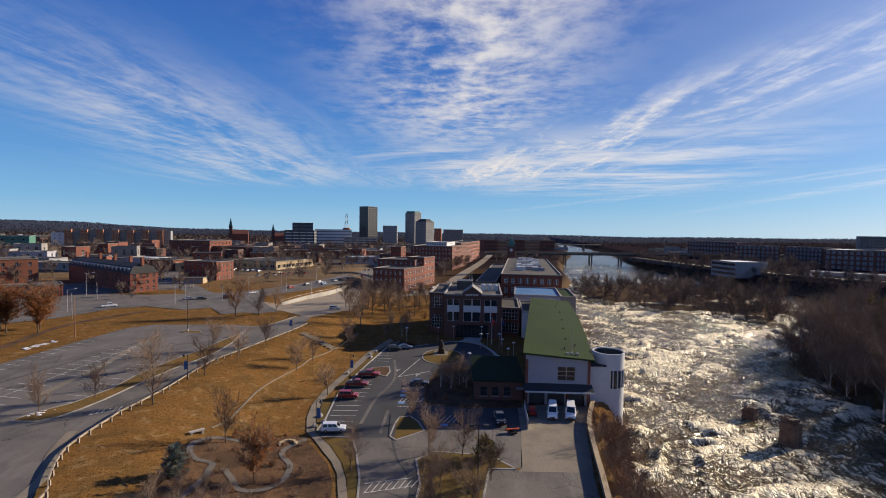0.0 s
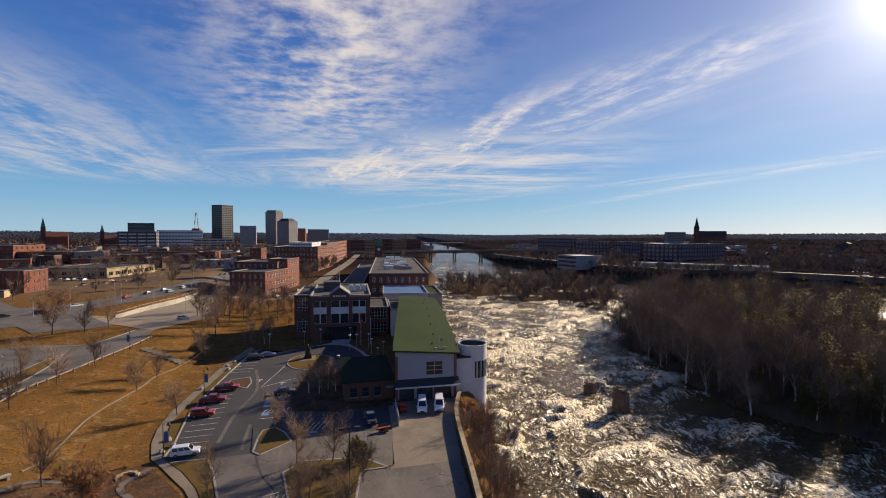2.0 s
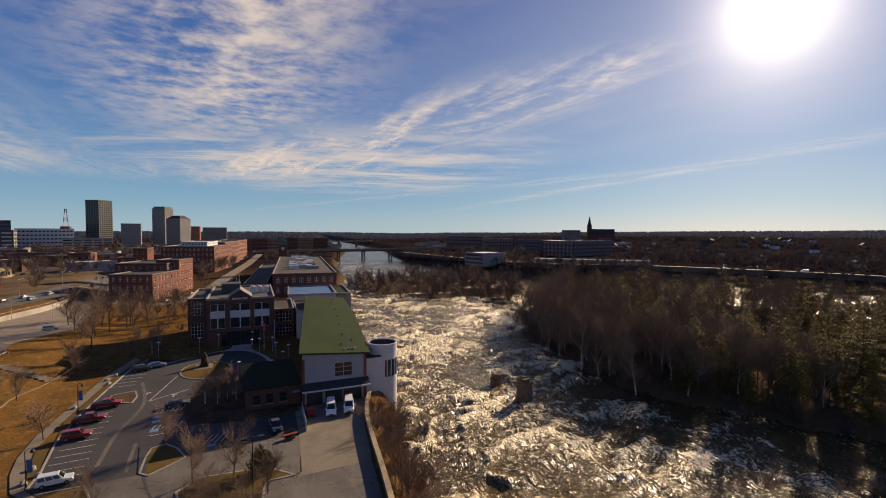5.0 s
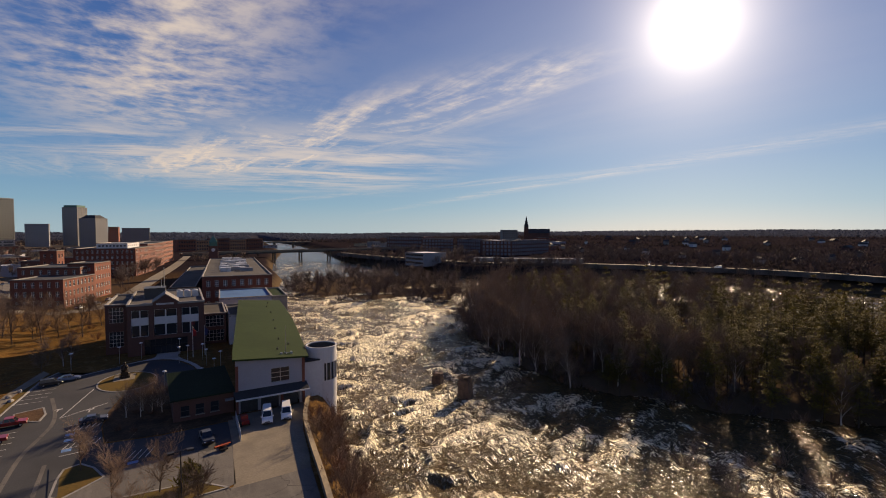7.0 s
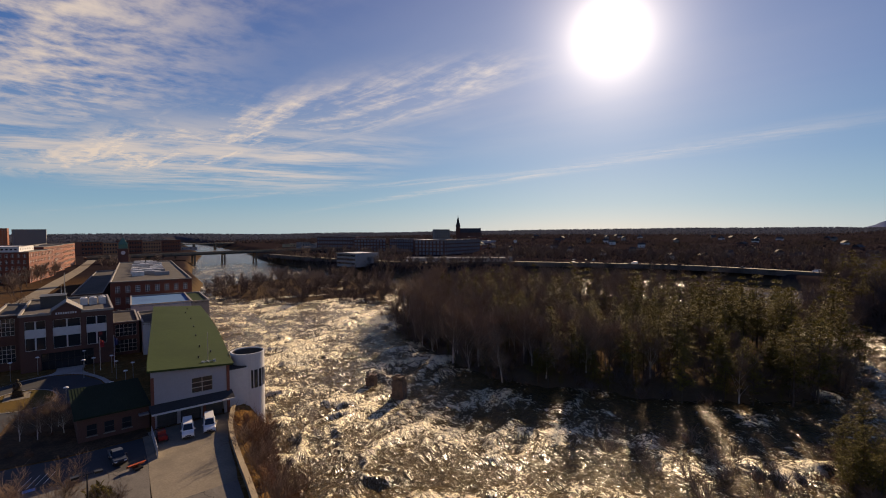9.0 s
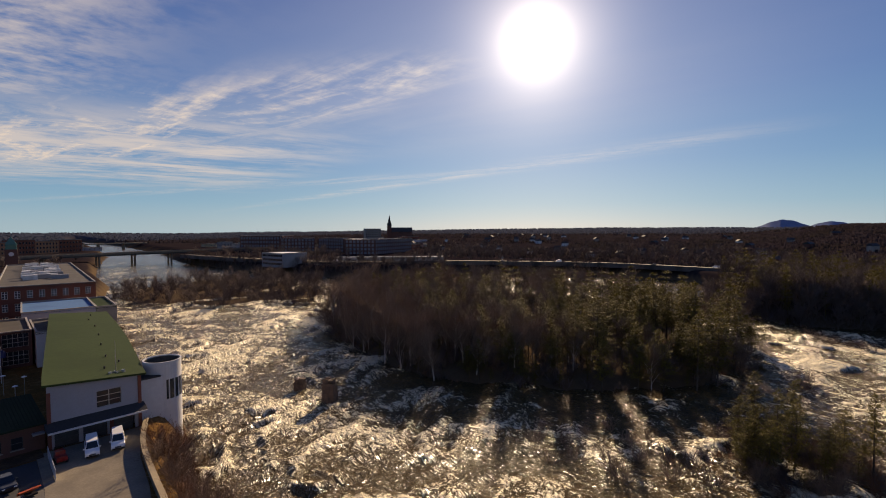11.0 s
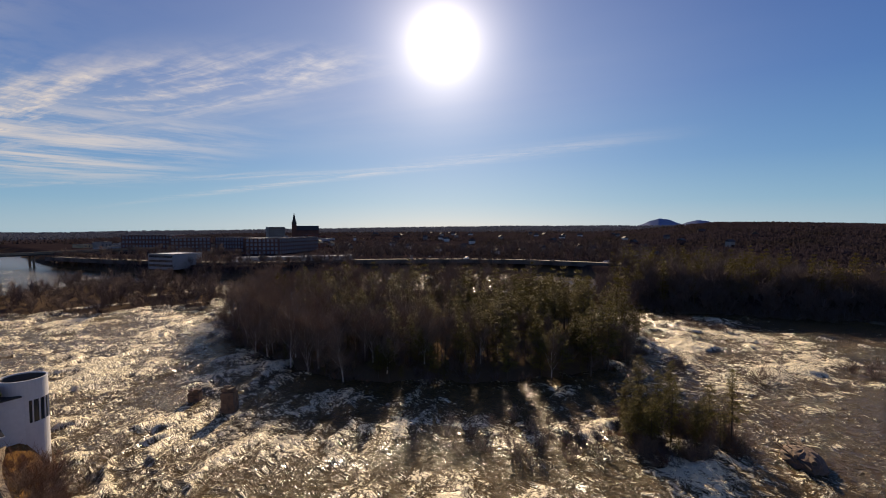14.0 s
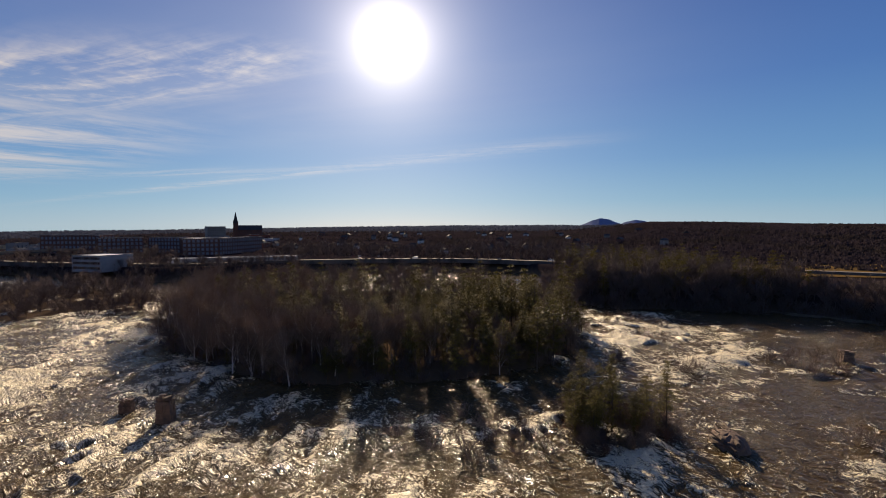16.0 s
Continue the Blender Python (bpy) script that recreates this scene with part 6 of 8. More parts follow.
# highway along the far bank on its dark retaining wall
HIGHWAY = smooth_line([(262, 640), (272, 500), (300, 380), (372, 312), (420, 240), (452, 165), (452, 90), (440, 0), (425, -110), (400, -300)])
g = draped(ribbon(HIGHWAY, 16), 0.0, 20.0)
g.v = [(x, y, 4.2) for x, y, z in g.v]
setting("highway", g, CONCRETE, "pale concrete highway along the far bank", "highway")
g = Geo()
for (x0, y0), (x1, y1) in zip(HIGHWAY, HIGHWAY[1:]):
    d = math.hypot(x1 - x0, y1 - y0)
    g.obox((x0 + 8.2 * (y1 - y0) / d, y0 - 8.2 * (x1 - x0) / d), ((x1 - x0) / d, (y1 - y0) / d), d, 0.6, 0.6, 4.9)
HIGHWALL = g
setting("retaining_wall", HIGHWALL, QUAY, "dark weathered retaining wall below the highway", "wall")
DAM = smooth_line([(300, 20), (288, -25), (289, -52), (281, -75), (269, -108), (255, -200)])
g = Geo()
for (x0, y0), (x1, y1) in zip(DAM, DAM[1:]):
    d = math.hypot(x1 - x0, y1 - y0)
    g.obox((x0, y0), ((x1 - x0) / d, (y1 - y0) / d), d + 0.1, 1.2, -9, -5.9)
setting("river_wall", g, CONCRETE, "low concrete river wall at the far bank", "wall")

# chamfered top of the stone tower, crown of the brick one
top = thing("tower_crown", "dark chamfered crown on the stone office tower", "tower block", (-66, 1128, 0), -37.6)
part("slope", Geo().add([(1, 1, 57.5), (31.8, 1, 57.5), (31.8, 29, 57.5), (1, 29, 57.5), (8, 8, 64), (25, 8, 64), (25, 22, 64), (8, 22, 64)], ((0, 1, 5, 4), (1, 2, 6, 5), (2, 3, 7, 6), (3, 0, 4, 7), (4, 5, 6, 7))), ROOF_DARK, top)
crown = thing("tower_crown", "pale green crown on the high-rise tower", "tower block", (-97, 1206, 0), -35.8)
part("band", Geo().box(2, 2, 80.5, 28.8, 24, 85), COPPER, crown)
# ---- lesser buildings through the town, and houses beyond the river
def filler():
    rnd = random.Random(515)
    kinds = []
    for w, d, h, m, r, n in ((26, 16, 8, BRICK_ORANGE, ROOF_GREY, 3), (18, 14, 11, BRICK_RED, ROOF_DARK, 3), (34, 20, 6, TAN_WALL, ROOF_DARK, 4), (30, 18, 7, STUCCO, ROOF_WHITE, 3), (38, 16, 5, PANEL_GREY, ROOF_GREY, 4), (15, 12, 9, BRICK_DARK, ROOF_DARK, 2), (22, 14, 12, STONE_GREY, ROOF_GREY, 3)):
        kinds.append(building("town_building", "plain low town building among bare trees", (0, 0), (w, 0), d, 0, h, m, r, 1, (n, 1, 0, 0), 2.4, h * 0.45, (2, 2), PALE_METAL, storey=h, sill=h * 0.3, group="lesser town buildings"))
    spots = []
    for poly, n, gap, sd in (([(-150, 450), (-75, 440), (-45, 560), (-60, 800), (-170, 830), (-420, 790), (-500, 600), (-330, 470)], 62, 32, 1), ([(-330, 330), (-200, 330), (-190, 370), (-330, 470), (-480, 470)], 14, 30, 2),
                             ([(60, 960), (230, 960), (260, 1150), (40, 1200)], 16, 36, 3), ([(470, 520), (640, 520), (760, 720), (560, 760)], 16, 34, 4), ([(350, 760), (560, 780), (560, 1000), (420, 1000)], 14, 36, 5)):
        spots += scatter_plain(poly, n, gap, sd)
    zs = land(np.array([p[0] for p in spots]), np.array([p[1] for p in spots]))
    for (x, y), z in zip(spots, zs.tolist()):
        k = rnd.choice(kinds)
        copy_thing(k, pose(x, y, z - 0.3, 0, 0, rnd.choice((-8, -12, 20, 24)) + rnd.uniform(-3, 3)))
    for k in kinds:
        for c in list(k.children_recursive):
            bpy.data.objects.remove(c)
        bpy.data.objects.remove(k)


def scatter_plain(poly, count, gap, seed):
    rnd = random.Random(seed)
    x0, x1 = min(p[0] for p in poly), max(p[0] for p in poly)
    y0, y1 = min(p[1] for p in poly), max(p[1] for p in poly)
    cand = np.array([(rnd.uniform(x0, x1), rnd.uniform(y0, y1)) for _ in range(count * 30)])
    out = []
    for x, y in cand[inside(cand[:, 0], cand[:, 1], poly)].tolist():
        if all((x - a) ** 2 + (y - b) ** 2 > gap * gap for a, b in out):
            out.append((x, y))
            if len(out) == count:
                break
    return out


filler()


def houses():
    rnd = random.Random(616)
    kinds = []
    for w, d, h, m, r in ((9, 7, 5, PANEL_WHITE, ROOF_DARK), (11, 8, 5.5, BRICK_DARK, ROOF_DARK), (8, 7, 6, STONE_GREY, ROOF_DARK)):
        ob = thing("house", "small pitched-roof house among bare trees", "house", group="houses on the far hillside")
        part("wall", Geo().box(0, 0, -2, w, d, h), m, ob)
        part("roof", Geo().add([(-0.5, -0.5, h), (w + 0.5, -0.5, h), (w + 0.5, d + 0.5, h), (-0.5, d + 0.5, h), (-0.5, d / 2, h + 3), (w + 0.5, d / 2, h + 3)],
                               ((0, 1, 5, 4), (2, 3, 4, 5), (1, 2, 5), (3, 0, 4), (3, 2, 1, 0))), r, ob)
        put_windows(ob, (0, 0), (1, 0), [(1.5, 2.7, 1.2, 2.8), (w - 3, w - 1.8, 1.2, 2.8)], 1, 2, PALE_METAL, PANE, -0.02)
        kinds.append(ob)
    spots = []
    for poly, n, gap, sd in (([(480, 60), (640, 0), (1050, 120), (1100, 700), (700, 720), (560, 480)], 44, 38, 11), ([(-700, 640), (-560, 760), (-760, 1050), (-1000, 900)], 26, 34, 12),
                             ([(560, -20), (700, -120), (1000, -60), (1000, 60)], 5, 60, 13)):
        spots += scatter_plain(poly, n, gap, sd)
    zs = land(np.array([p[0] for p in spots]), np.array([p[1] for p in spots]))
    for (x, y), z in zip(spots, zs.tolist()):
        copy_thing(rnd.choice(kinds), pose(x, y, z - 0.2, 0, 0, rnd.uniform(0, 360)))
    for k in kinds:
        for c in list(k.children_recursive):
            bpy.data.objects.remove(c)
        bpy.data.objects.remove(k)


houses()


# spires and a mast over the town
def spire(at, z0, z1, label):
    ob = thing("church_spire", label, "church", (*at, 0), 20)
    part("tower", Geo().box(-3, -3, 0, 3, 3, z0), BRICK_DARK, ob)
    part("spire", Geo().add([(-3, -3, z0), (3, -3, z0), (3, 3, z0), (-3, 3, z0), (0, 0, z1)], ((0, 1, 4), (1, 2, 4), (2, 3, 4), (3, 0, 4), (3, 2, 1, 0))), COPPER, ob)
    part("nave", Geo().box(3, -7, 0, 30, 7, z0 - 14).add([(3, -7.5, z0 - 14), (30, -7.5, z0 - 14), (30, 7.5, z0 - 14), (3, 7.5, z0 - 14), (3, 0, z0 - 7), (30, 0, z0 - 7)],
                                                         ((0, 1, 5, 4), (2, 3, 4, 5), (1, 2, 5), (3, 0, 4))), BRICK_RED, ob)


spire((-391, 866), 40, 56, "slender green church spire over the town")
spire((-365, 1010), 34, 47, "small distant church spire over the town")
mast = thing("lattice_mast", "red and white lattice radio mast on a roof", "mast", (-191, 930, 0))
part("base", Geo().box(-6, -6, 0, 6, 6, 40), BRICK_ORANGE, mast)
for k in range(4):
    a, b = 3.2 - 0.55 * k, 3.2 - 0.55 * (k + 1)
    z0, z1 = 40 + 7 * k, 47 + 7 * k
    g = Geo()
    for sx, sy in ((-1, -1), (1, -1), (1, 1), (-1, 1)):
        g.tube((sx * a, sy * a, z0), (sx * b, sy * b, z1), 0.28, 0.28, 4)
        g.tube((sx * a, sy * a, z0), (-sy * b, sx * b, z1), 0.16, 0.16, 4)
    part("lattice", g, DARK_METAL if k % 2 else PANEL_WHITE, mast)
# ---------------------------------------------------------------- trees and shrubs
def limb(g, tw, r, p, way, length, radius, level, rnd, thin):
    """A tapering limb in bent pieces, with smaller ones along it."""
    steps = 1 if level >= r else (4, 3, 2)[level]
    q, d = Vector(p), Vector(way).normalized()
    for i in range(steps):
        d = (d + Vector((rnd.uniform(-1, 1), rnd.uniform(-1, 1), rnd.uniform(-0.3, 0.8))) * (0.10 if level == 0 else 0.22)).normalized()
        e = q + d * (length / steps)
        r0, r1 = radius * (1 - 0.7 * i / steps), radius * (1 - 0.7 * (i + 1) / steps)
        (g if level < 2 else tw).tube(q, e, max(r0, thin), max(r1, thin * 0.8), 6 if level == 0 else (4 if level == 1 else 3), caps=False)
        if level < r:
            n = (3, 4, 4)[min(level, 2)]
            for _ in range(n if i or level else 0):
                side = d.orthogonal().normalized()
                side.rotate(Matrix.Rotation(rnd.uniform(0, 6.283), 3, d))
                up = rnd.uniform(0.5, 1.1)
                limb(g, tw, r, q + (e - q) * rnd.random(), d * up + side * rnd.uniform(0.6, 1.0) + Vector((0, 0, 0.3)), length * rnd.uniform(0.45, 0.68), r1 * 0.6, level + 1, rnd, thin)
        q = e


def bare_tree(name, label, high, seed, bark, twig, levels=3, thin=0.016, fork=0.0, at=(0, 0, -500)):
    rnd = random.Random(seed)
    ob = thing(name, label, "tree", at)
    g, tw = Geo(), Geo()
    limb(g, tw, levels, (0, 0, -0.3), (rnd.uniform(-fork, fork), rnd.uniform(-fork, fork), 1), high * 0.66, high * 0.015, 0, rnd, thin)
    part("trunk", g, bark, ob)
    part("crown", tw, twig, ob)
    return ob


def shrub(name, label, high, seed, twig, stems=8, at=(0, 0, -500), thin=0.016, fine=3):
    rnd = random.Random(seed)
    ob = thing(name, label, "shrub", at)
    g, tw = Geo(), Geo()
    for i in range(stems):
        a = rnd.uniform(0, 6.283)
        limb(g, tw, fine if i % 2 else 2, (0.4 * math.cos(a), 0.4 * math.sin(a), -0.3), (0.6 * math.cos(a), 0.6 * math.sin(a), 1.0), high * rnd.uniform(0.4, 0.75), high * 0.011, 1, rnd, thin)
    g.v, g.f, g.s, n = g.v + tw.v, g.f + [tuple(i + len(g.v) for i in q) for q in tw.f], g.s + tw.s, 0
    part("stem_tangle", g, twig, ob)
    return ob


def spray(g, c, size, rnd, n=9, droop=0.0):
    """A tuft of narrow leaves or needles round c."""
    for _ in range(n):
        a, e = rnd.uniform(0, 6.283), rnd.uniform(-0.5 - droop, 0.9)
        d = Vector((math.cos(a) * math.cos(e), math.sin(a) * math.cos(e), math.sin(e)))
        s = Vector((-math.sin(a), math.cos(a), rnd.uniform(-0.4, 0.4))) * size * rnd.uniform(0.08, 0.16)
        p = Vector(c) + d * size * rnd.uniform(0.0, 0.2)
        q = p + d * size * rnd.uniform(0.6, 1.1)
        m = (p + q) / 2
        g.add((p, m + s, q, m - s), ((0, 1, 2, 3),))


def pine(high, seed, label="dark green white pine with a ragged crown", needle=None, low=0.30, wide=0.2, at=(0, 0, -500), name="pine_tree", tier=1.0, tuft=1.0, gap=0.85):
    rnd = random.Random(seed)
    ob = thing(name, label, "tree", at)
    g, tw = Geo(), Geo()
    lean = Vector((rnd.uniform(-0.03, 0.03), rnd.uniform(-0.03, 0.03), 1))
    top = lean * high
    for k in range(4):
        g.tube(lean * high * k / 4 + Vector((0, 0, -0.4 if k == 0 else 0)), lean * high * (k + 1) / 4, high * 0.014 * (1 - k / 4.3), high * 0.014 * (1 - (k + 1) / 4.3), 6, caps=False)
    z = high * low
    while z < high * 0.98:
        f = (z / high - low) / (1 - low)
        reach = high * wide * (1 - f) ** 0.75 * (0.55 + 0.45 * min(1, f * 5 + 0.4)) + 0.4
        for _ in range(rnd.randint(4, 6)):
            a = rnd.uniform(0, 6.283)
            ln = reach * rnd.uniform(0.55, 1.15)
            p = lean * z
            e = p + Vector((math.cos(a) * ln, math.sin(a) * ln, ln * rnd.uniform(-0.05, 0.35)))
            g.tube(p, e, 0.05, 0.02, 3, caps=False)
            m = max(2, int(ln / gap))
            for j in range(m):
                c = p + (e - p) * ((j + 0.9) / m) + Vector((rnd.uniform(-0.3, 0.3), rnd.uniform(-0.3, 0.3), rnd.uniform(-0.1, 0.3)))
                spray(tw, c, rnd.uniform(0.85, 1.4) * tuft, rnd, 7)
        z += rnd.uniform(0.75, 1.15) * tier * (high / 16)
    spray(tw, top, 0.8, rnd, 7)
    part("trunk", g, BARK, ob)
    part("crown", tw, needle or NEEDLE, ob)
    return ob


def leafy_tree(high, seed, label, at, share=1.0):
    """A tree that keeps its dead leaves."""
    ob = bare_tree("oak_tree", label, high, seed, BARK, TWIG, 3, at=at)
    rnd = random.Random(seed + 5)
    lf = Geo()
    twigs = [c for c in ob.children if c.name.startswith("crown")][0]
    vs = [v.co.copy() for v in twigs.data.vertices]
    for _ in range(int(11 * share * high * high)):
        spray(lf, rnd.choice(vs), rnd.uniform(0.3, 0.55) * (1 + high / 25), rnd, 5, 0.5)
    part("leaves", lf, OAK_LEAF, ob, "rust-brown dead leaves")
    return ob


def scatter(poly, count, gap, seed, edge=0.0):
    rnd = random.Random(seed)
    x0, x1 = min(p[0] for p in poly), max(p[0] for p in poly)
    y0, y1 = min(p[1] for p in poly), max(p[1] for p in poly)
    cand = np.array([(rnd.uniform(x0, x1), rnd.uniform(y0, y1)) for _ in range(count * 25)])
    ok = inside(cand[:, 0], cand[:, 1], poly)
    if edge:
        ok &= away(cand[:, 0], cand[:, 1], poly) > edge
    out, cells = [], {}
    for x, y in cand[ok].tolist():
        i, j = int(x // gap), int(y // gap)
        near = (q for a in (-1, 0, 1) for b in (-1, 0, 1) for q in cells.get((i + a, j + b), ()))
        if all((x - a) ** 2 + (y - b) ** 2 > gap * gap for a, b in near):
            out.append((x, y))
            cells.setdefault((i, j), []).append((x, y))
            if len(out) == count:
                break
    return out


def plant(kinds, places, seed, lo=0.8, hi=1.2, sink=0.1, group=""):
    """Copies of the kinds at the places, turned and sized at random."""
    rnd = random.Random(seed)
    if not places:
        return
    zs = land(np.array([q[0] for q in places]), np.array([q[1] for q in places]))
    for (x, y), z in zip(places, zs.tolist()):
        k = rnd.choice(kinds)
        s = rnd.uniform(lo, hi)
        c = copy_thing(k, pose(x, y, z - sink, 0, 0, rnd.uniform(0, 360)) @ Matrix.Diagonal((s, s, s * rnd.uniform(0.92, 1.1), 1)))
        if group:
            c["group"] = group


def grove(name, label, kinds, places, seed, mat, lo=0.8, hi=1.2):
    """Trees too far off and too many to count, in one mesh."""
    rnd = random.Random(seed)
    base = []
    for k in kinds:
        co, q, n = [], [], 0
        for c in k.children:
            me = c.data
            a = np.empty(len(me.vertices) * 3)
            me.vertices.foreach_get("co", a)
            f = np.empty(len(me.loops), np.int64)
            me.loops.foreach_get("vertex_index", f)
            co.append(a.reshape(-1, 3))
            q.append(f.reshape(-1, 4) + n)
            n += len(co[-1])
        base.append((np.concatenate(co), np.concatenate(q)))
    zs = land(np.array([p[0] for p in places]), np.array([p[1] for p in places]))
    V, Q, n = [], [], 0
    for (x, y), z in zip(places, zs):
        co, q = rnd.choice(base)
        a, s = rnd.uniform(0, 6.283), rnd.uniform(lo, hi)
        m = np.array([[math.cos(a), math.sin(a), 0], [-math.sin(a), math.cos(a), 0], [0, 0, 1]]) * s
        V.append(co @ m + (x, y, z - 0.2))
        Q.append(q + n)
        n += len(co)
    V, Q = np.concatenate(V), np.concatenate(Q)
    me = bpy.data.meshes.new(name)
    me.vertices.add(len(V))
    me.vertices.foreach_set("co", V.ravel())
    me.loops.add(Q.size)
    me.loops.foreach_set("vertex_index", Q.ravel())
    me.polygons.add(len(Q))
    me.polygons.foreach_set("loop_start", np.arange(0, Q.size, 4))
    me.materials.append(mat)
    me.update(calc_edges=True)
    return tagged(new(name, me), label, "trees", kind="stuff")


def drop_patterns(kinds):
    for k in kinds:
        for c in list(k.children_recursive):
            bpy.data.objects.remove(c)
        bpy.data.objects.remove(k)


PINES = [pine(h, s, wide=w, tier=0.8, tuft=0.68, gap=0.5) for h, s, w in ((17, 1, 0.25), (15, 2, 0.29), (19, 3, 0.23), (13, 4, 0.31), (16, 5, 0.26))]
BARES = [bare_tree("bare_tree", "leafless grey-brown tree with a fine spreading crown", h, s, BARK, TWIG, 3) for h, s in ((12, 21), (10, 22), (14, 23), (9, 24), (11, 25))]
FAR_BARES = [bare_tree("bare_tree", "leafless far tree", h, s, BARK, TWIG, 2, 0.085) for h, s in ((12, 26), (10, 27), (14, 28), (11, 29), (9, 20))]
FAR_PINES = [pine(h, s, wide=w, tier=1.7) for h, s, w in ((16, 6, 0.22), (14, 7, 0.25), (18, 8, 0.2))]
FAR_BRUSH = [shrub("brush", "leafless drowned brush standing in the river", h, s, TWIG, 7, thin=0.04, fine=2) for h, s in ((6, 55), (7.5, 56), (5, 57))]
BIRCHES = [bare_tree("birch_tree", "leafless tree with a pale slender trunk", h, s, BIRCH, TWIG, 3) for h, s in ((13, 31), (11, 32), (12, 33))]
YOUNG = [bare_tree("young_tree", "small leafless street tree with upswept branches", h, s, BARK, TWIG, 3, thin=0.011, fork=0.02) for h, s in ((6.5, 41), (5.5, 42), (7, 43))]
BRUSH = [shrub("brush", "leafless reddish brown riverside brush", h, s, t) for h, s, t in ((5.5, 51, TWIG), (4.5, 52, TWIG_RED), (6.0, 53, TWIG), (3.5, 54, TWIG_RED))]

isl_pts = scatter(WOODED_ISLAND, 640, 3.1, 7, 0.5)
rnd = random.Random(3)
pine_pts, bare_pts, birch_pts = [], [], []
for x, y in isl_pts:
    if 40 < y < 88 and x < 185 and rnd.random() < 0.26:
        continue
    # the pines stand thickest upstream and inland; leafless trees take the downstream end and the shore
    inland = float(away(np.array([x]), np.array([y]), WOODED_ISLAND)[0])
    k = 0.07 + 0.78 * smooth01((100 - y) / 45) + 0.45 * smooth01((inland - 16) / 18)
    if rnd.random() < k:
        pine_pts.append((x, y))
    elif rnd.random() < 0.5:
        birch_pts.append((x, y))
    else:
        bare_pts.append((x, y))
shore = [p for p in scatter(WOODED_ISLAND, 260, 2.6, 17) if away(np.array([p[0]]), np.array([p[1]]), WOODED_ISLAND)[0] < 7 and p[0] < 210 and p[1] < 200]
plant(BRUSH, shore[:110], 60, 0.6, 1.0, group="brush along the island shore")
FRONT = [(125, 168), (113, 135), (107, 112), (105, 94), (109, 76), (117, 61), (127, 45), (137, 33), (149, 22), (176, 15), (200, 18), (206, 34), (160, 40), (146, 60), (130, 95), (134, 140)]
grove("island_saplings", "young pines crowding under the island trees", FAR_PINES, [q for i, q in enumerate(scatter(FRONT, 110, 3.6, 18, 1.0)) if q[1] > 85 or i % 3 == 0], 76, NEEDLE, 0.22, 0.48)
grove("island_undergrowth", "leafless undergrowth along the island shore", FAR_BRUSH, [q for i, q in enumerate(scatter(FRONT, 170, 2.8, 19, 0.2)) if q[1] > 85 or i % 2], 77, FAR_TWIG, 0.7, 1.2)
plant(PINES, [q for q in pine_pts if q[0] < 190 and q[1] >= 55], 61, 0.72, 1.12, group="pines on the island")
plant(PINES, [q for q in pine_pts if q[0] < 190 and q[1] < 55], 59, 0.9, 1.28, group="pines on the island")
grove("island_pines", "dark pines crowding the back of the island", FAR_PINES, [q for q in pine_pts if q[0] >= 190], 78, NEEDLE, 0.85, 1.25)
plant(BARES, bare_pts, 62, 0.95, 1.45, group="bare trees on the island")
plant(BIRCHES, birch_pts, 63, 1.05, 1.5, group="pale trees on the island")
rim = scatter(FRONT, 60, 5.5, 16, 3.0)
plant(BIRCHES, [q for q in rim if q[1] > 55][:30], 57, 0.95, 1.3, group="pale trees on the island")
grove("island_brush", "leafless brush and saplings covering the low island", FAR_BRUSH + FAR_BARES[1:2], scatter(BRUSH_ISLAND, 340, 3.8, 8, 0.3), 64, FAR_TWIG, 0.75, 1.4)
plant(PINES, [(101, 10), (103, 6), (106, 9.5), (105.5, 3), (109.5, 6), (108, 12.5), (112.5, 10), (99.5, 6.5), (114, 4)], 65, 0.64, 0.84, group="pines on the islet")
grove("islet_saplings", "young pines crowding the islet", FAR_PINES, scatter(PINE_ISLET, 26, 2.6, 28, 2.0), 66, NEEDLE, 0.2, 0.4)
plant(PINES, [(107.5, -2.5), (111.5, -8), (115, -4), (104, -1.5)], 69, 0.55, 0.8, group="pines on the islet")
plant(BRUSH, scatter(PINE_ISLET, 34, 2.2, 29), 70, 0.7, 1.1, group="brush on the islet")
grove("islet_undergrowth", "leafless undergrowth covering the islet", FAR_BRUSH, scatter(PINE_ISLET, 90, 1.5, 27), 58, FAR_TWIG, 0.4, 0.75)
plant(FAR_BRUSH, [(92, 14), (96, 17), (90, 20), (97, 22), (101, 20), (94, 27), (88, 30), (93, 34), (99, 31), (86, 36), (91, 41), (97, 40), (103, 27), (84, 27), (88, 46), (95, 48), (104, 36), (82, 40)], 71, 0.6, 1.0, sink=-1.7, group="drowned brush in the shallows")
BANK = [(24.5, 60), (29, 85), (33, 97), (41, 104), (43.5, 106), (40, 93), (36.5, 78), (33, 62), (27, 36), (18, 36)]
plant(BRUSH, scatter(BANK, 75, 1.7, 9), 66, 0.75, 1.2, group="brush below the wall")
WEST_SHORE = [(255, 500), (268, 356), (300, 330), (366, 296), (380, 304), (310, 350), (276, 380), (268, 520), (280, 660), (264, 660)]
grove("bare_woods", "leafless trees crowding the far bank", FAR_BARES, scatter(WEST_SHORE, 180, 4.0, 10), 67, FAR_TWIG, 0.6, 1.0)
UP_SHORE = [(272, 8), (290, 40), (330, 46), (420, 62), (430, 0), (400, -160), (330, -300), (262, -230), (276, -110), (290, -75), (284, -25)]
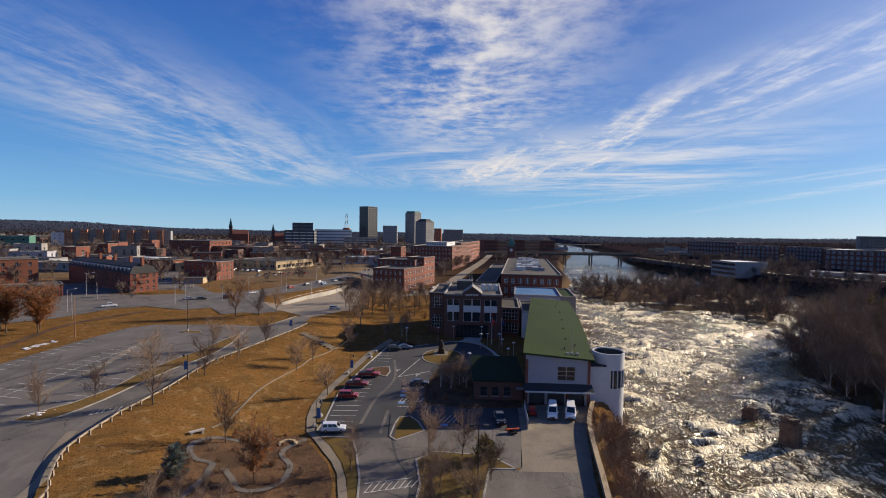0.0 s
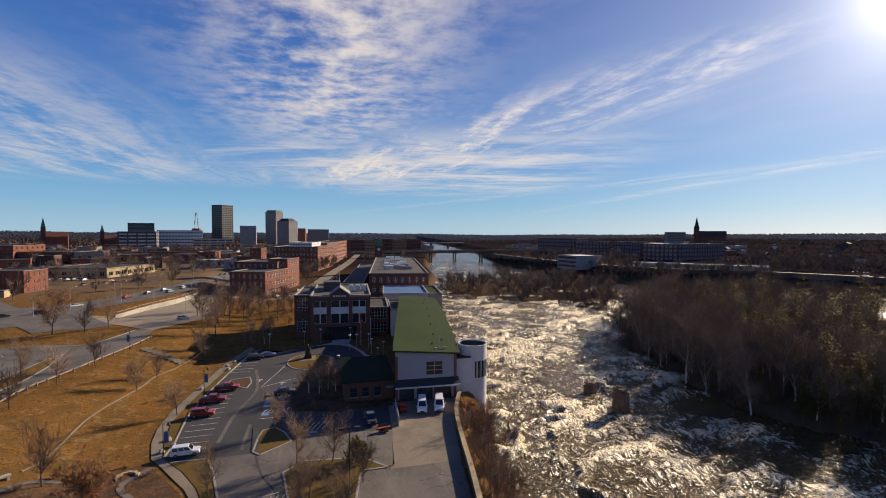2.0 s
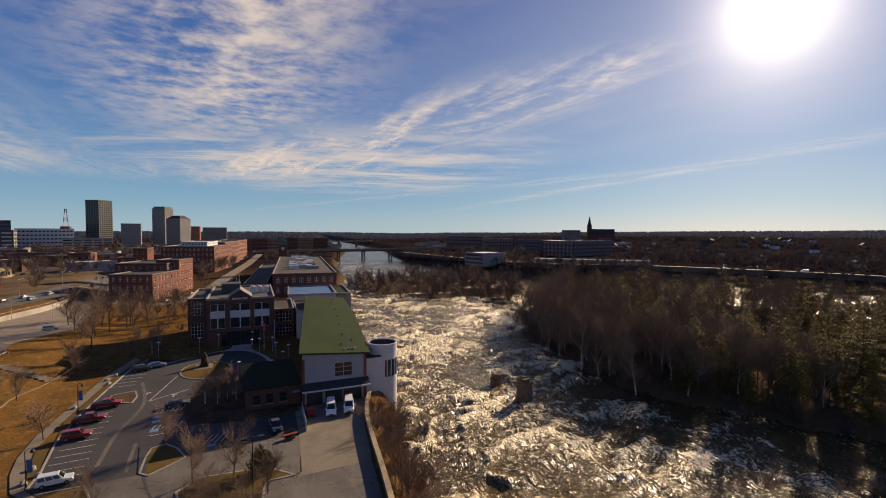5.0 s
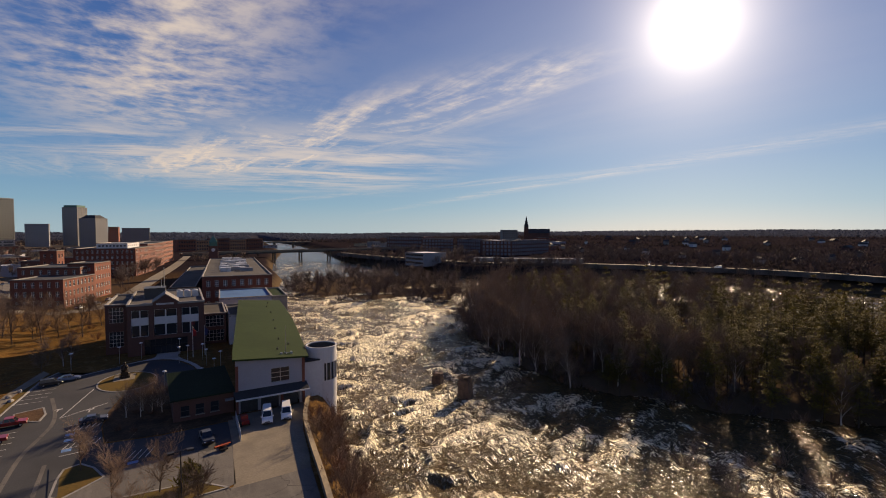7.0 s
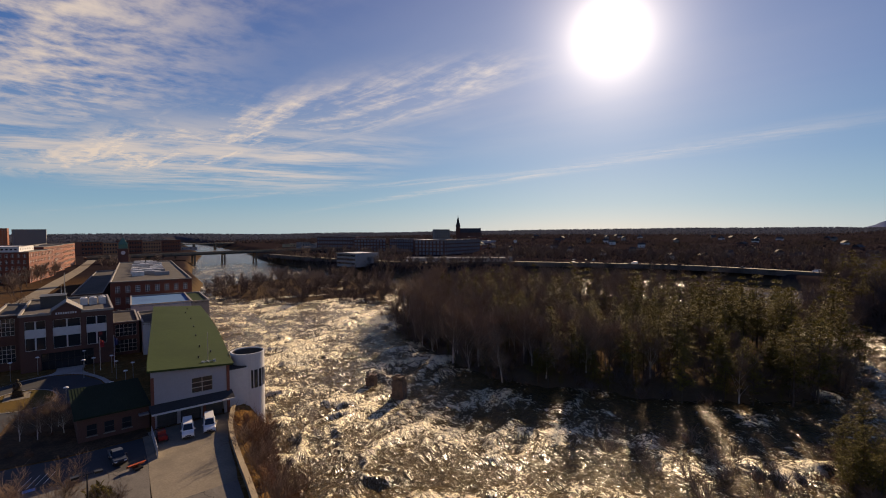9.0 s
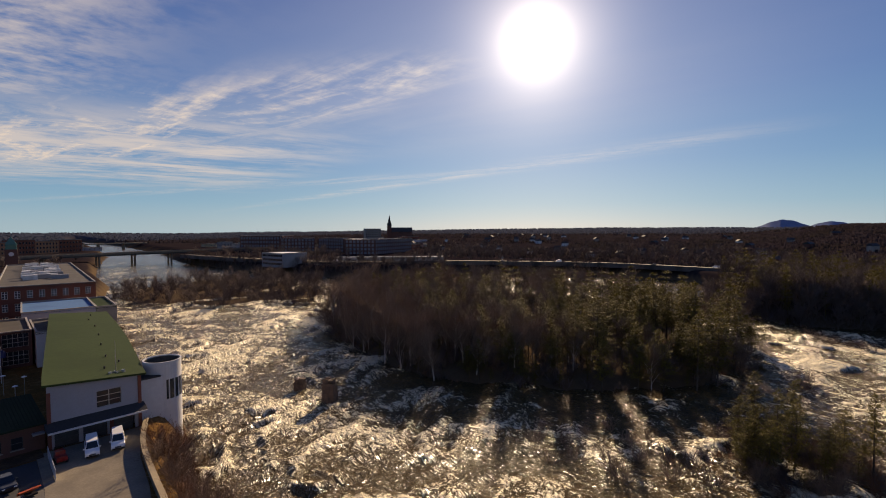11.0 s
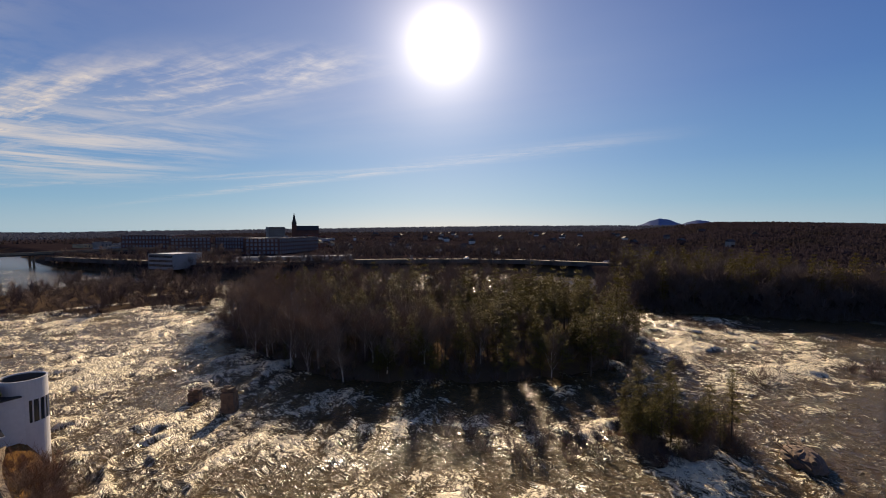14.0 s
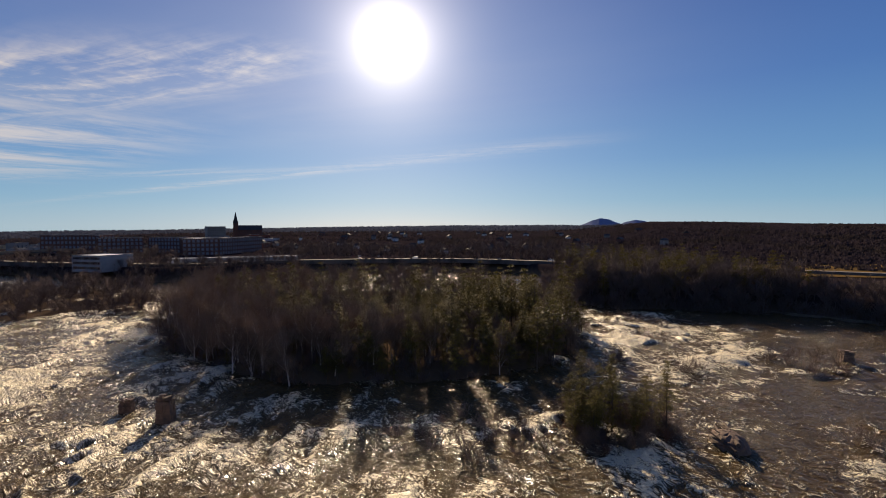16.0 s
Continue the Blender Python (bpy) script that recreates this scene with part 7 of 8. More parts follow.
up = [(x, y) for x, y in scatter(UP_SHORE, 1100, 4.2, 12) if (math.hypot(x, y) < 350 or y > -62) and not (x > 370 and y < -55)]
low_up = [(x, y) for x, y in up if y < -92]
up = [(x, y) for x, y in up if y >= -92]
grove("bare_woods_upstream", "leafless woods on the far bank", FAR_BARES, [p for i, p in enumerate(up) if i % 5 > 1], 68, FAR_TWIG, 0.85, 1.35)
grove("pine_woods_upstream", "dark pines among the woods on the far bank", FAR_PINES, [p for i, p in enumerate(up) if i % 5 < 2], 72, NEEDLE, 0.6, 1.2)
grove("low_woods_upstream", "low leafless scrub before the field", FAR_BARES, low_up, 79, FAR_TWIG, 0.15, 0.35)
WATERSIDE = [(268, 12), (286, 40), (322, 45), (335, 56), (300, 52), (290, 20), (290, -25), (296, -70), (275, -115), (262, -112), (280, -77), (277, -25)]
grove("waterside_brush", "leafless brush and saplings along the far water's edge", FAR_BRUSH + FAR_BARES[3:], scatter(WATERSIDE, 320, 2.6, 13), 74, FAR_TWIG, 0.9, 1.5)
LOW_BANK = [(272, 380), (300, 328), (368, 290), (412, 232), (444, 160), (446, 100), (438, 95), (436, 150), (404, 224), (362, 282), (298, 318), (262, 350)]
grove("far_bank_brush", "leafless brush under the highway wall", FAR_BRUSH, scatter(LOW_BANK, 220, 3.4, 14), 75, FAR_TWIG, 0.5, 0.9)
SHOALS = [(243, 8), (247, 3), (240, 0), (236, -4), (232, -9), (238, -12), (228, -14), (165, 2), (168, 4), (160, -17), (163, -20), (158, -15), (186, -44), (182, -49), (178, -52), (174, -54), (186, -58), (180, -62), (192, -52), (195, -60), (175, -60),
          (190, -66), (120, -44), (116, -47), (150, 250), (190, 232), (142, 200), (139, 196)]
plant(FAR_BRUSH, SHOALS, 73, 0.75, 1.15, sink=-1.7, group="drowned brush in the rapids")
# trees about the car parks
plant(YOUNG, [(-72.8, 84), (-68.1, 91.2), (-68.3, 110), (-63, 128.6), (-36.3, 78.3), (-25.8, 105.8), (-6.0, 91.6), (-13.8, 72.2), (-37.5, 120.6), (-35.8, 129.1), (-32, 156.5), (-29.3, 150), (-18, 160)], 80, 1.1, 1.45, group="young trees round the car parks")
plant(YOUNG, [(-55.0, 88.5), (-54.2, 106.4), (-52.7, 120.6), (-50.4, 133.8)], 81, 1.25, 1.6, group="trees along the guard rail")
plant(YOUNG, [(-1.8, 78.0), (3.7, 77.6), (0.0, 67.8), (7.8, 70), (4.4, 62), (-1, 60)], 82, 1.0, 1.35, group="trees in the entry bed")
plant(BARES, [(-70.3, 179.2), (-66, 186)], 83, 1.0, 1.2)
leafy_tree(14.5, 206, "tall bare tree keeping a few brown leaves", (-79.1, 178.6, height(-79.1, 178.6)), 0.2)
plant(BARES, [(-31, 176.7), (-30, 203), (-22.8, 204.5), (-12, 206), (-34, 214), (-26, 222), (-17, 226), (-7, 226), (-38, 228), (-22, 240), (-33, 250), (-12, 250), (-4, 238), (-28, 262), (2, 222), (8, 240), (-36, 190), (-40, 202), (-44, 214), (-33, 196), (-26, 212), (-19, 212), (-46, 228)], 84, 0.8, 1.2, group="trees on the slope by the offices")
plant(BIRCHES, [(0, 112.5), (2.4, 111.3), (4.4, 113), (6.2, 111.8), (3, 115), (5.6, 116)], 85, 0.45, 0.62, group="birches in the shrub bed")
plant(BIRCHES, [(-14, 165), (-12.5, 166.5)], 86, 0.55, 0.7)
plant(BRUSH, [(-8, 199), (-14, 196), (-20, 192), (0, 210), (-25, 230), (-3, 212), (-40, 240), (-15, 215), (-10, 222), (-18, 226), (-5, 230), (-24, 216), (-30, 226), (-12, 232)], 87, 0.6, 0.9, group="brush on the slope by the offices")
plant(BRUSH, [(2, 114), (-1, 118), (8, 126), (13, 128), (4, 112), (16, 126), (-1.5, 106), (1, 104)], 88, 0.35, 0.5, group="shrubs in the shrub bed")
plant(BRUSH, [(3, 70), (1.5, 73), (5.5, 68), (-1.5, 71), (2, 64), (5, 74), (-0.5, 76), (6, 63)], 89, 0.4, 0.6, group="shrubs in the entry bed")
plant(BRUSH, scatter(GARDEN, 46, 2.2, 33), 90, 0.25, 0.5, group="shrubs in the garden")
plant(BIRCHES, [(-35.6, 56.5), (-33, 58), (-30.2, 57.4), (-27.6, 58.2), (-24.6, 57.5)], 91, 0.3, 0.42, group="small birches in the garden")
leafy_tree(8.6, 201, "oak keeping its rust-brown dead leaves", (-26.7, 66.5, height(-26.7, 66.5)), 0.55)
for x, y, h, sd in ((-126.5, 146, 14.5, 202), (-135.5, 145, 14.0, 203), (-142, 150, 12.5, 204), (-131, 152, 12, 205)):
    leafy_tree(h, sd, "tree keeping its reddish brown dead leaves", (x, y, height(x, y)))
pine(3.9, 301, "small blue-grey spruce on the lawn", SPRUCE, 0.06, 0.36, (-37.3, 65.1, height(-37.3, 65.1)), "spruce_tree", 0.5 * 16 / 3.9)
pine(3.4, 302, "dense dark green yew in the bed", NEEDLE, 0.04, 0.55, (7.4, 76.6, 0.1), "yew_shrub", 0.5 * 16 / 3.4)
# street trees and trees through the town
town = []
for poly, n, gap, sd in (([(-240, 110), (-150, 190), (-108, 232), (-86, 262), (-72, 330), (-66, 420), (-110, 520), (-150, 440), (-240, 380), (-330, 330)], 120, 8, 41),
                         ([(-150, 440), (-66, 420), (-40, 560), (-20, 760), (-160, 840), (-400, 820), (-520, 620), (-420, 500)], 330, 9, 42),
                         ([(-5, 290), (10, 330), (40, 560), (28, 560), (-4, 440)], 60, 5, 43), ([(60, 560), (120, 560), (150, 660), (90, 700)], 20, 10, 44),
                         ([(-480, 330), (-330, 330), (-420, 500), (-620, 640), (-700, 520)], 150, 11, 45),
                         ([(300, 420), (400, 460), (430, 600), (300, 640)], 80, 9, 46), ([(392, 320), (470, 260), (480, 120), (560, 240), (620, 420), (520, 460)], 190, 7.5, 47),
                         ([(480, 120), (470, 0), (520, -60), (640, 40), (660, 220), (560, 240)], 190, 8, 48)):
    town += scatter(poly, n, gap, sd)
tx, ty = np.array(town).T
clear = (away(tx, ty, STREET, False) > 10) & (away(tx, ty, MILL_STREET, False) > 9) & (away(tx, ty, HIGHWAY, False) > 12)
town = [q for q, c in zip(town, clear) if c]
grove("town_trees", "leafless trees standing all through the town", FAR_BARES, town, 92, FAR_TWIG, 0.7, 1.2)
drop_patterns(PINES + BARES + FAR_BARES + FAR_PINES + FAR_BRUSH + BIRCHES + YOUNG + BRUSH)


# ---- woods on the hills, too far off to count
def far_woods():
    rnd = random.Random(77)
    g = Geo()
    az = np.radians(np.array([rnd.uniform(-50, 118) for _ in range(52000)]))
    r = 480 * (2700 / 480) ** np.array([rnd.random() for _ in range(52000)])
    X, Y = r * np.sin(az), r * np.cos(az)
    Z = land(X, Y)
    ok = ~(((X < 0) & (r < 900)) | ((Y > 250) & (X < 480) & (X > -40) & (r < 1300))) & (Z > 0)
    ok &= (noise2(X / 120, Y / 120, 91) > 0.33) | (r > 1500)
    far = Geo()
    spots = list(zip(X[ok].tolist(), Y[ok].tolist(), Z[ok].tolist(), r[ok].tolist()))[:30000]
    # the near hill upstream is wooded all over
    az = np.radians(np.array([rnd.uniform(66, 118) for _ in range(14000)]))
    r = np.array([math.sqrt(rnd.uniform(520 ** 2, 1280 ** 2)) for _ in range(14000)])
    X, Y = r * np.sin(az), r * np.cos(az)
    ok = ~inside(X, Y, [(380, -60), (520, -60), (560, -290), (400, -290)])
    spots += list(zip(X[ok].tolist(), Y[ok].tolist(), land(X, Y)[ok].tolist(), r[ok].tolist()))
    for x, y, z, d in spots:
        s = rnd.uniform(2.2, 4.0) * (0.7 + min(d, 1500) / 3200)
        for _ in range(5):
            a, o = rnd.uniform(0, 3.1416), s * 0.5
            px, py = x + rnd.uniform(-o, o), y + rnd.uniform(-o, o)
            w = s * rnd.uniform(0.2, 0.4)
            dx, dy = math.cos(a) * w, math.sin(a) * w
            h = s * rnd.uniform(0.7, 1.25)
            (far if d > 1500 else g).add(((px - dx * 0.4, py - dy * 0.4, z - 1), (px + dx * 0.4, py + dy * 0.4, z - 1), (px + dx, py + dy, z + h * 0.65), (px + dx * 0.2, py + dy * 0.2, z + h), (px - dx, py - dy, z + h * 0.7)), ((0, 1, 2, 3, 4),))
    # trees past 1500 m take the colour that carries the haze
    tagged(new("horizon_woods", far.mesh("horizon_woods", HAZE_WOODS)), "woods along the horizon hills, haze put into their blue-grey colour", "woods", kind="stuff")
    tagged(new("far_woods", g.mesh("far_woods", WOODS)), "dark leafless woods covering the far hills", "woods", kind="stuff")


far_woods()


def hill(name, az, wide, dist, top, seed):
    rnd = random.Random(seed)
    g = Geo()
    a0 = radians(az)
    cx, cy = dist * math.sin(a0), dist * math.cos(a0)
    tx, ty = math.cos(a0), -math.sin(a0)
    n = 40
    pts = []
    for i in range(n + 1):
        k = i / n * 2 - 1
        h = top * (math.exp(-(k / 0.45) ** 2)) + 2.0 * math.sin(i * 1.7) + rnd.uniform(-0.8, 0.8)
        pts.append((cx + k * wide * tx, cy + k * wide * ty, h))
    for p, q in zip(pts, pts[1:]):
        out = (0.09 * p[0], 0.09 * p[1])
        g.quad((p[0] * 0.93, p[1] * 0.93, -40), (q[0] * 0.93, q[1] * 0.93, -40), q, p)
        g.quad(p, q, (q[0] * 1.04, q[1] * 1.04, -40), (p[0] * 1.04, p[1] * 1.04, -40))
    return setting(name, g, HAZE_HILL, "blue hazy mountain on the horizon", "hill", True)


# their blue is haze held in the material
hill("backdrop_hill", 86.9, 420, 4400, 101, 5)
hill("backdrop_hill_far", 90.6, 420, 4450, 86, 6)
# ---------------------------------------------------------------- vehicles
TYRE = material("tyre_rubber", (0.018, 0.018, 0.019), (0.026, 0.026, 0.026), 0.85, 8.0, 1.0, 0.1)
RIM = material("wheel_rim", (0.45, 0.45, 0.46), (0.35, 0.35, 0.36), 0.35, 8.0, 1.0, 0.0, metal=0.8)
LAMP_LENS = glass("headlight_lens", (0.7, 0.72, 0.75), 0.08)
TAIL_LENS = glass("tail_lens", (0.35, 0.01, 0.01), 0.15)
CAR_GLASS = glass("car_glass", (0.015, 0.018, 0.02), 0.05)
PAINTS = {"white": paint("white_paint", (0.75, 0.75, 0.74)), "red": paint("red_paint", (0.26, 0.008, 0.010)), "maroon": paint("maroon_paint", (0.20, 0.012, 0.014)), "black": paint("black_paint", (0.016, 0.017, 0.02)),
          "navy": paint("navy_paint", (0.018, 0.026, 0.055)), "silver": paint("silver_paint", (0.42, 0.44, 0.47), metal=0.5), "bluegrey": paint("bluegrey_paint", (0.20, 0.27, 0.38), metal=0.3)}
SHAPES = {  # length, width, lower side outline (x, z), cabin foot x0 x1, roof x0 x1, roof height, shoulder height
    "suv": (4.5, 1.8, [(-2.25, 0.42), (-2.2, 0.95), (-2.15, 1.05), (1.0, 1.05), (1.2, 1.02), (2.1, 0.92), (2.25, 0.72), (2.25, 0.42)], (-2.14, 1.15), (-2.0, 0.45), 1.72, 1.04),
    "pickup": (5.4, 1.9, [(-2.7, 0.5), (-2.7, 1.08), (1.3, 1.1), (2.55, 1.0), (2.7, 0.8), (2.7, 0.45)], (-0.9, 1.35), (-0.65, 0.65), 1.8, 1.08),
    "sedan": (4.6, 1.8, [(-2.3, 0.38), (-2.3, 0.85), (-2.1, 0.98), (-1.4, 1.0), (0.9, 0.96), (2.1, 0.82), (2.3, 0.65), (2.3, 0.35)], (-1.75, 1.1), (-0.95, 0.3), 1.46, 0.97),
    "van": (5.6, 2.0, [(-2.8, 0.45), (-2.8, 1.35), (1.6, 1.35), (2.0, 1.3), (2.65, 1.08), (2.8, 0.8), (2.8, 0.42)], (-2.79, 1.9), (-2.72, 1.15), 2.45, 1.34),
}


def vehicle(kind, colour, label, at, heading, group=""):
    L, W, outline, foot, top, roof, sh = SHAPES[kind]
    ob = thing(kind if kind != "suv" else "car", label, "van" if kind == "van" else ("pickup truck" if kind == "pickup" else "car"), at, heading, group)
    w = W / 2
    g = Geo()
    n = len(outline)
    for k, (y0, inset) in enumerate(((-w, 0.06), (w, 0.06))):
        pass
    v = []
    for y, s in ((-w, 0.94), (-w + 0.09, 1.0), (w - 0.09, 1.0), (w, 0.94)):
        v += [(x * (0.985 if abs(y) == w else 1), y, 0.4 + (z - 0.4) * s) for x, z in outline]
    f = []
    for j in range(3):
        f += [(j * n + i, j * n + (i + 1) % n, (j + 1) * n + (i + 1) % n, (j + 1) * n + i) for i in range(n)]
    f += [tuple(range(n))[::-1], tuple(range(3 * n, 4 * n))]
    g.add(v, f)
    part("body", g, PAINTS[colour], ob)
    c = Geo()
    a, b = w - 0.06, w - 0.24
    c.add([(foot[0], -a, sh - 0.03), (foot[1], -a, sh - 0.03), (foot[1], a, sh - 0.03), (foot[0], a, sh - 0.03), (top[0], -b, roof), (top[1], -b, roof), (top[1], b, roof), (top[0], b, roof)],
          ((4, 5, 6, 7), (0, 1, 5, 4), (1, 2, 6, 5), (2, 3, 7, 6), (3, 0, 4, 7)))
    part("cabin", c, PAINTS[colour], ob)

    def pane(k0, k1, side):
        lo, hi = 0.12, 0.86
        q = []
        for t, k in ((lo, k0), (lo, k1), (hi, k1), (hi, k0)):
            x0, x1 = foot[0] + (top[0] - foot[0]) * t, foot[1] + (top[1] - foot[1]) * t
            q.append((x0 + (x1 - x0) * k, side * (a + (b - a) * t + 0.012), sh + (roof - sh) * t))
        return Geo().quad(*(q if side < 0 else q[::-1]))

    cuts = ((0.62, 0.93),) if kind == "van" else ((0.06, 0.34), (0.38, 0.64), (0.67, 0.93)) if kind == "suv" else ((0.1, 0.5), (0.54, 0.92))
    for side in (-1, 1):
        for k0, k1 in cuts:
            part("side_window", pane(k0, k1, side), CAR_GLASS, ob)
    for e, sgn, nm in ((1, 1, "windscreen"), (0, -1, "rear_window")):
        q = []
        for t, y in ((0.1, -1), (0.1, 1), (0.9, 1), (0.9, -1)):
            q.append((foot[e] + (top[e] - foot[e]) * t + sgn * 0.012, y * 0.88 * (a + (b - a) * t), sh + (roof - sh) * t))
        part(nm, Geo().quad(*(q if sgn > 0 else q[::-1])), CAR_GLASS, ob)
    for x in (-L * 0.31, L * 0.32):
        for s in (-1, 1):
            t = part("wheel", Geo().tube((x, s * (w - 0.22), 0.34), (x, s * (w + 0.01), 0.34), 0.34, 0.34, 14), TYRE, ob)
            part("rim", Geo().tube((x, s * (w - 0.02), 0.34), (x, s * (w + 0.02), 0.34), 0.2, 0.18, 10), RIM, t)
    for s in (-1, 1):
        part("headlight", Geo().box(L / 2 - 0.12, s * (w - 0.3) - 0.18, 0.68, L / 2 + 0.01, s * (w - 0.3) + 0.18, 0.84), LAMP_LENS, ob)
        part("tail_light", Geo().box(-L / 2 - 0.015, s * (w - 0.2) - 0.1, 0.75, -L / 2 + 0.1, s * (w - 0.2) + 0.1, 1.0), TAIL_LENS, ob)
        part("mirror", Geo().box(foot[1] - 0.35, s * (w + 0.1) - 0.1, sh, foot[1] - 0.22, s * (w + 0.1) + 0.1, sh + 0.18), PAINTS[colour], ob)
    part("bumper", Geo().box(L / 2 - 0.1, -w + 0.08, 0.38, L / 2 + 0.05, w - 0.08, 0.58), DARK_METAL, ob)
    part("bumper", Geo().box(-L / 2 - 0.05, -w + 0.08, 0.4, -L / 2 + 0.1, w - 0.08, 0.6), DARK_METAL, ob)
    part("grille", Geo().box(L / 2 - 0.05, -0.45, 0.62, L / 2 + 0.02, 0.45, 0.82), DARK_METAL, ob)
    if kind == "pickup":
        part("load_bed", Geo().box(-2.55, -w + 0.12, 1.08, -0.95, w - 0.12, 1.13), DARK_METAL, ob)
    return ob


Z0 = 0.06
vehicle("suv", "white", "white boxy sport utility car parked by the kerb", (-19.9, 86.5, Z0), 4)
vehicle("suv", "red", "bright red sport utility car in a bay", (-20.7, 104.0, Z0), 1, "red cars in the bays")
vehicle("pickup", "maroon", "dark red pickup with a cap in a bay", (-20.2, 112.0, Z0), 0, "red cars in the bays")
vehicle("pickup", "red", "bright red pickup in a bay", (-18.5, 119.8, Z0), -1, "red cars in the bays")
vehicle("suv", "black", "black sport utility car in a shaded bay", (-14.8, 146.2, Z0), 2)
vehicle("sedan", "bluegrey", "grey saloon car in a shaded bay", (-11.6, 148.6, Z0), 2)
vehicle("sedan", "navy", "dark blue saloon car in an accessible bay", (-5.3, 113.6, Z0), 0)
vehicle("van", "white", "tall white van before the garage doors", (26.8, 95.3, Z0), -105, "white vans by the garages")
vehicle("van", "white", "tall white van before the garage doors", (23.1, 95.4, Z0), -103, "white vans by the garages")
vehicle("pickup", "black", "dark pickup parked in the shade", (11.8, 92.4, Z0), -88)
ROAD_CARS = (("sedan", "silver", -117.0, 216.6, 38), ("sedan", "black", -112.0, 217.4, 38), ("suv", "black", -102.4, 222.6, 30), ("pickup", "white", -138.5, 194.5, 38), ("sedan", "red", -85.5, 264.0, 60), ("sedan", "black", -80.5, 278, 66),
             ("sedan", "silver", -76.4, 291, 70), ("suv", "bluegrey", -71.4, 282, 68), ("suv", "silver", -69, 300, 75), ("suv", "black", -66, 306, 78), ("sedan", "red", -63.5, 318, 80), ("suv", "silver", -47.4, 206, 10),
             ("sedan", "white", -97, 240, 45), ("suv", "maroon", -60, 352, 82))
for kind, colour, x, y, hd in ROAD_CARS:
    vehicle(kind, colour, colour + " car driving along the main street", (x, y, height(x, y) + 0.1), hd, "cars on the street")
for i, (x, y) in enumerate(((-158, 288), (-155, 291), (-150, 290), (-153, 285), (-147, 288), (-162, 293), (-172, 372), (-168, 370), (-163, 368), (-158, 366), (-152, 364), (-147, 362), (-141, 360), (-24, 276), (-17, 280), (-11, 290), (-6, 304), (-2, 318))):
    kind, colour = (("sedan", "silver"), ("suv", "black"), ("sedan", "white"), ("suv", "navy"))[i % 4]
    vehicle(kind, colour, colour + " car parked in the town", (x, y, height(x, y) + 0.1), 70 if x < -100 else 60, "cars parked in the town")


# ---------------------------------------------------------------- lamps, poles, rails
GLOBE = material("lamp_globe", (0.8, 0.8, 0.78), (0.72, 0.72, 0.7), 0.3, 4.0, 1.0, 0.0)
BANNER = material("blue_banner", (0.035, 0.09, 0.24), (0.05, 0.13, 0.32), 0.7, 3.0, 1.0, 0.1)


def banner_lamp(at, turn):
    ob = thing("street_lamp", "black post lamp with a hanging blue banner", "lamp post", at, turn, "banner lamps")
    part("pole", Geo().tube((0, 0, 0), (0, 0, 0.7), 0.16, 0.12, 8).tube((0, 0, 0.7), (0, 0, 5.6), 0.08, 0.06, 8), DARK_METAL, ob)
    part("arm", Geo().tube((0, 0, 5.5), (0.45, 0, 5.85), 0.04, 0.04, 6).tube((0.45, 0, 5.85), (0.85, 0, 5.7), 0.04, 0.03, 6), DARK_METAL, ob)
    part("lantern", Geo().tube((0.85, 0, 5.75), (0.85, 0, 5.3), 0.1, 0.32, 10).tube((0.85, 0, 5.3), (0.85, 0, 5.15), 0.28, 0.16, 10), DARK_METAL, ob)
    part("banner", Geo().box(0.12, -0.015, 2.3, 0.82, 0.015, 4.2), BANNER, ob, "faded blue cloth banner")
    part("banner_rod", Geo().tube((0, 0, 4.25), (0.9, 0, 4.25), 0.02, 0.02, 5), DARK_METAL, ob)
    part("banner_rod", Geo().tube((0, 0, 2.25), (0.9, 0, 2.25), 0.02, 0.02, 5), DARK_METAL, ob)
    return ob


for x, y, a in ((-23.4, 87.1, 0), (-23.4, 119.5, 0), (-56.3, 103.2, 180), (-48.4, 150.9, 180), (-36, 196, 180)):
    banner_lamp((x, y, height(x, y)), a)


def mast_lamp(at, high, turn, label):
    ob = thing("car_park_lamp", label, "lamp post", at, turn, "car park lamps")
    part("pole", Geo().tube((0, 0, 0.5), (0, 0, high), 0.11, 0.07, 8), DARK_METAL, ob)
    part("foot", Geo().tube((0, 0, -0.3), (0, 0, 0.8), 0.3, 0.3, 10), CONCRETE_PALE, ob)
    part("crossarm", Geo().tube((-1.0, 0, high - 0.1), (1.0, 0, high - 0.1), 0.05, 0.05, 6), DARK_METAL, ob)
    for s in (-1, 1):
        part("head", Geo().box(s * 1.1 - 0.38, -0.28, high - 0.22, s * 1.1 + 0.38, 0.28, high + 0.02), DARK_METAL, ob)


mast_lamp((5.6, 67.0, 0.1), 9.8, 0, "tall dark twin-headed lamp in the entry bed")
mast_lamp((-82.3, 151.0, 4.1), 10.6, 10, "tall dark twin-headed lamp in the car park")


def globe_lamp(at, high):
    ob = thing("path_lamp", "slim grey post with a white disc lamp", "lamp post", at, 0, "path lamps")
    part("post", Geo().tube((0, 0, 0), (0, 0, high), 0.07, 0.05, 8), STEEL, ob)
    part("shade", Geo().tube((0, 0, high), (0, 0, high + 0.12), 0.48, 0.42, 14).tube((0, 0, high + 0.12), (0, 0, high + 0.25), 0.42, 0.1, 14), GLOBE, ob, "white disc shade")


for x, y in ((4.1, 161.8), (13.9, 161.8), (12.7, 150.4), (14.9, 151.0), (18.7, 150.6), (18.7, 143.4), (-11.8, 158), (7.6, 126.5), (15.2, 124), (19, 132), (-1.2, 159.5), (21.6, 139)):
    globe_lamp((x, y, 0.05), 4.6)


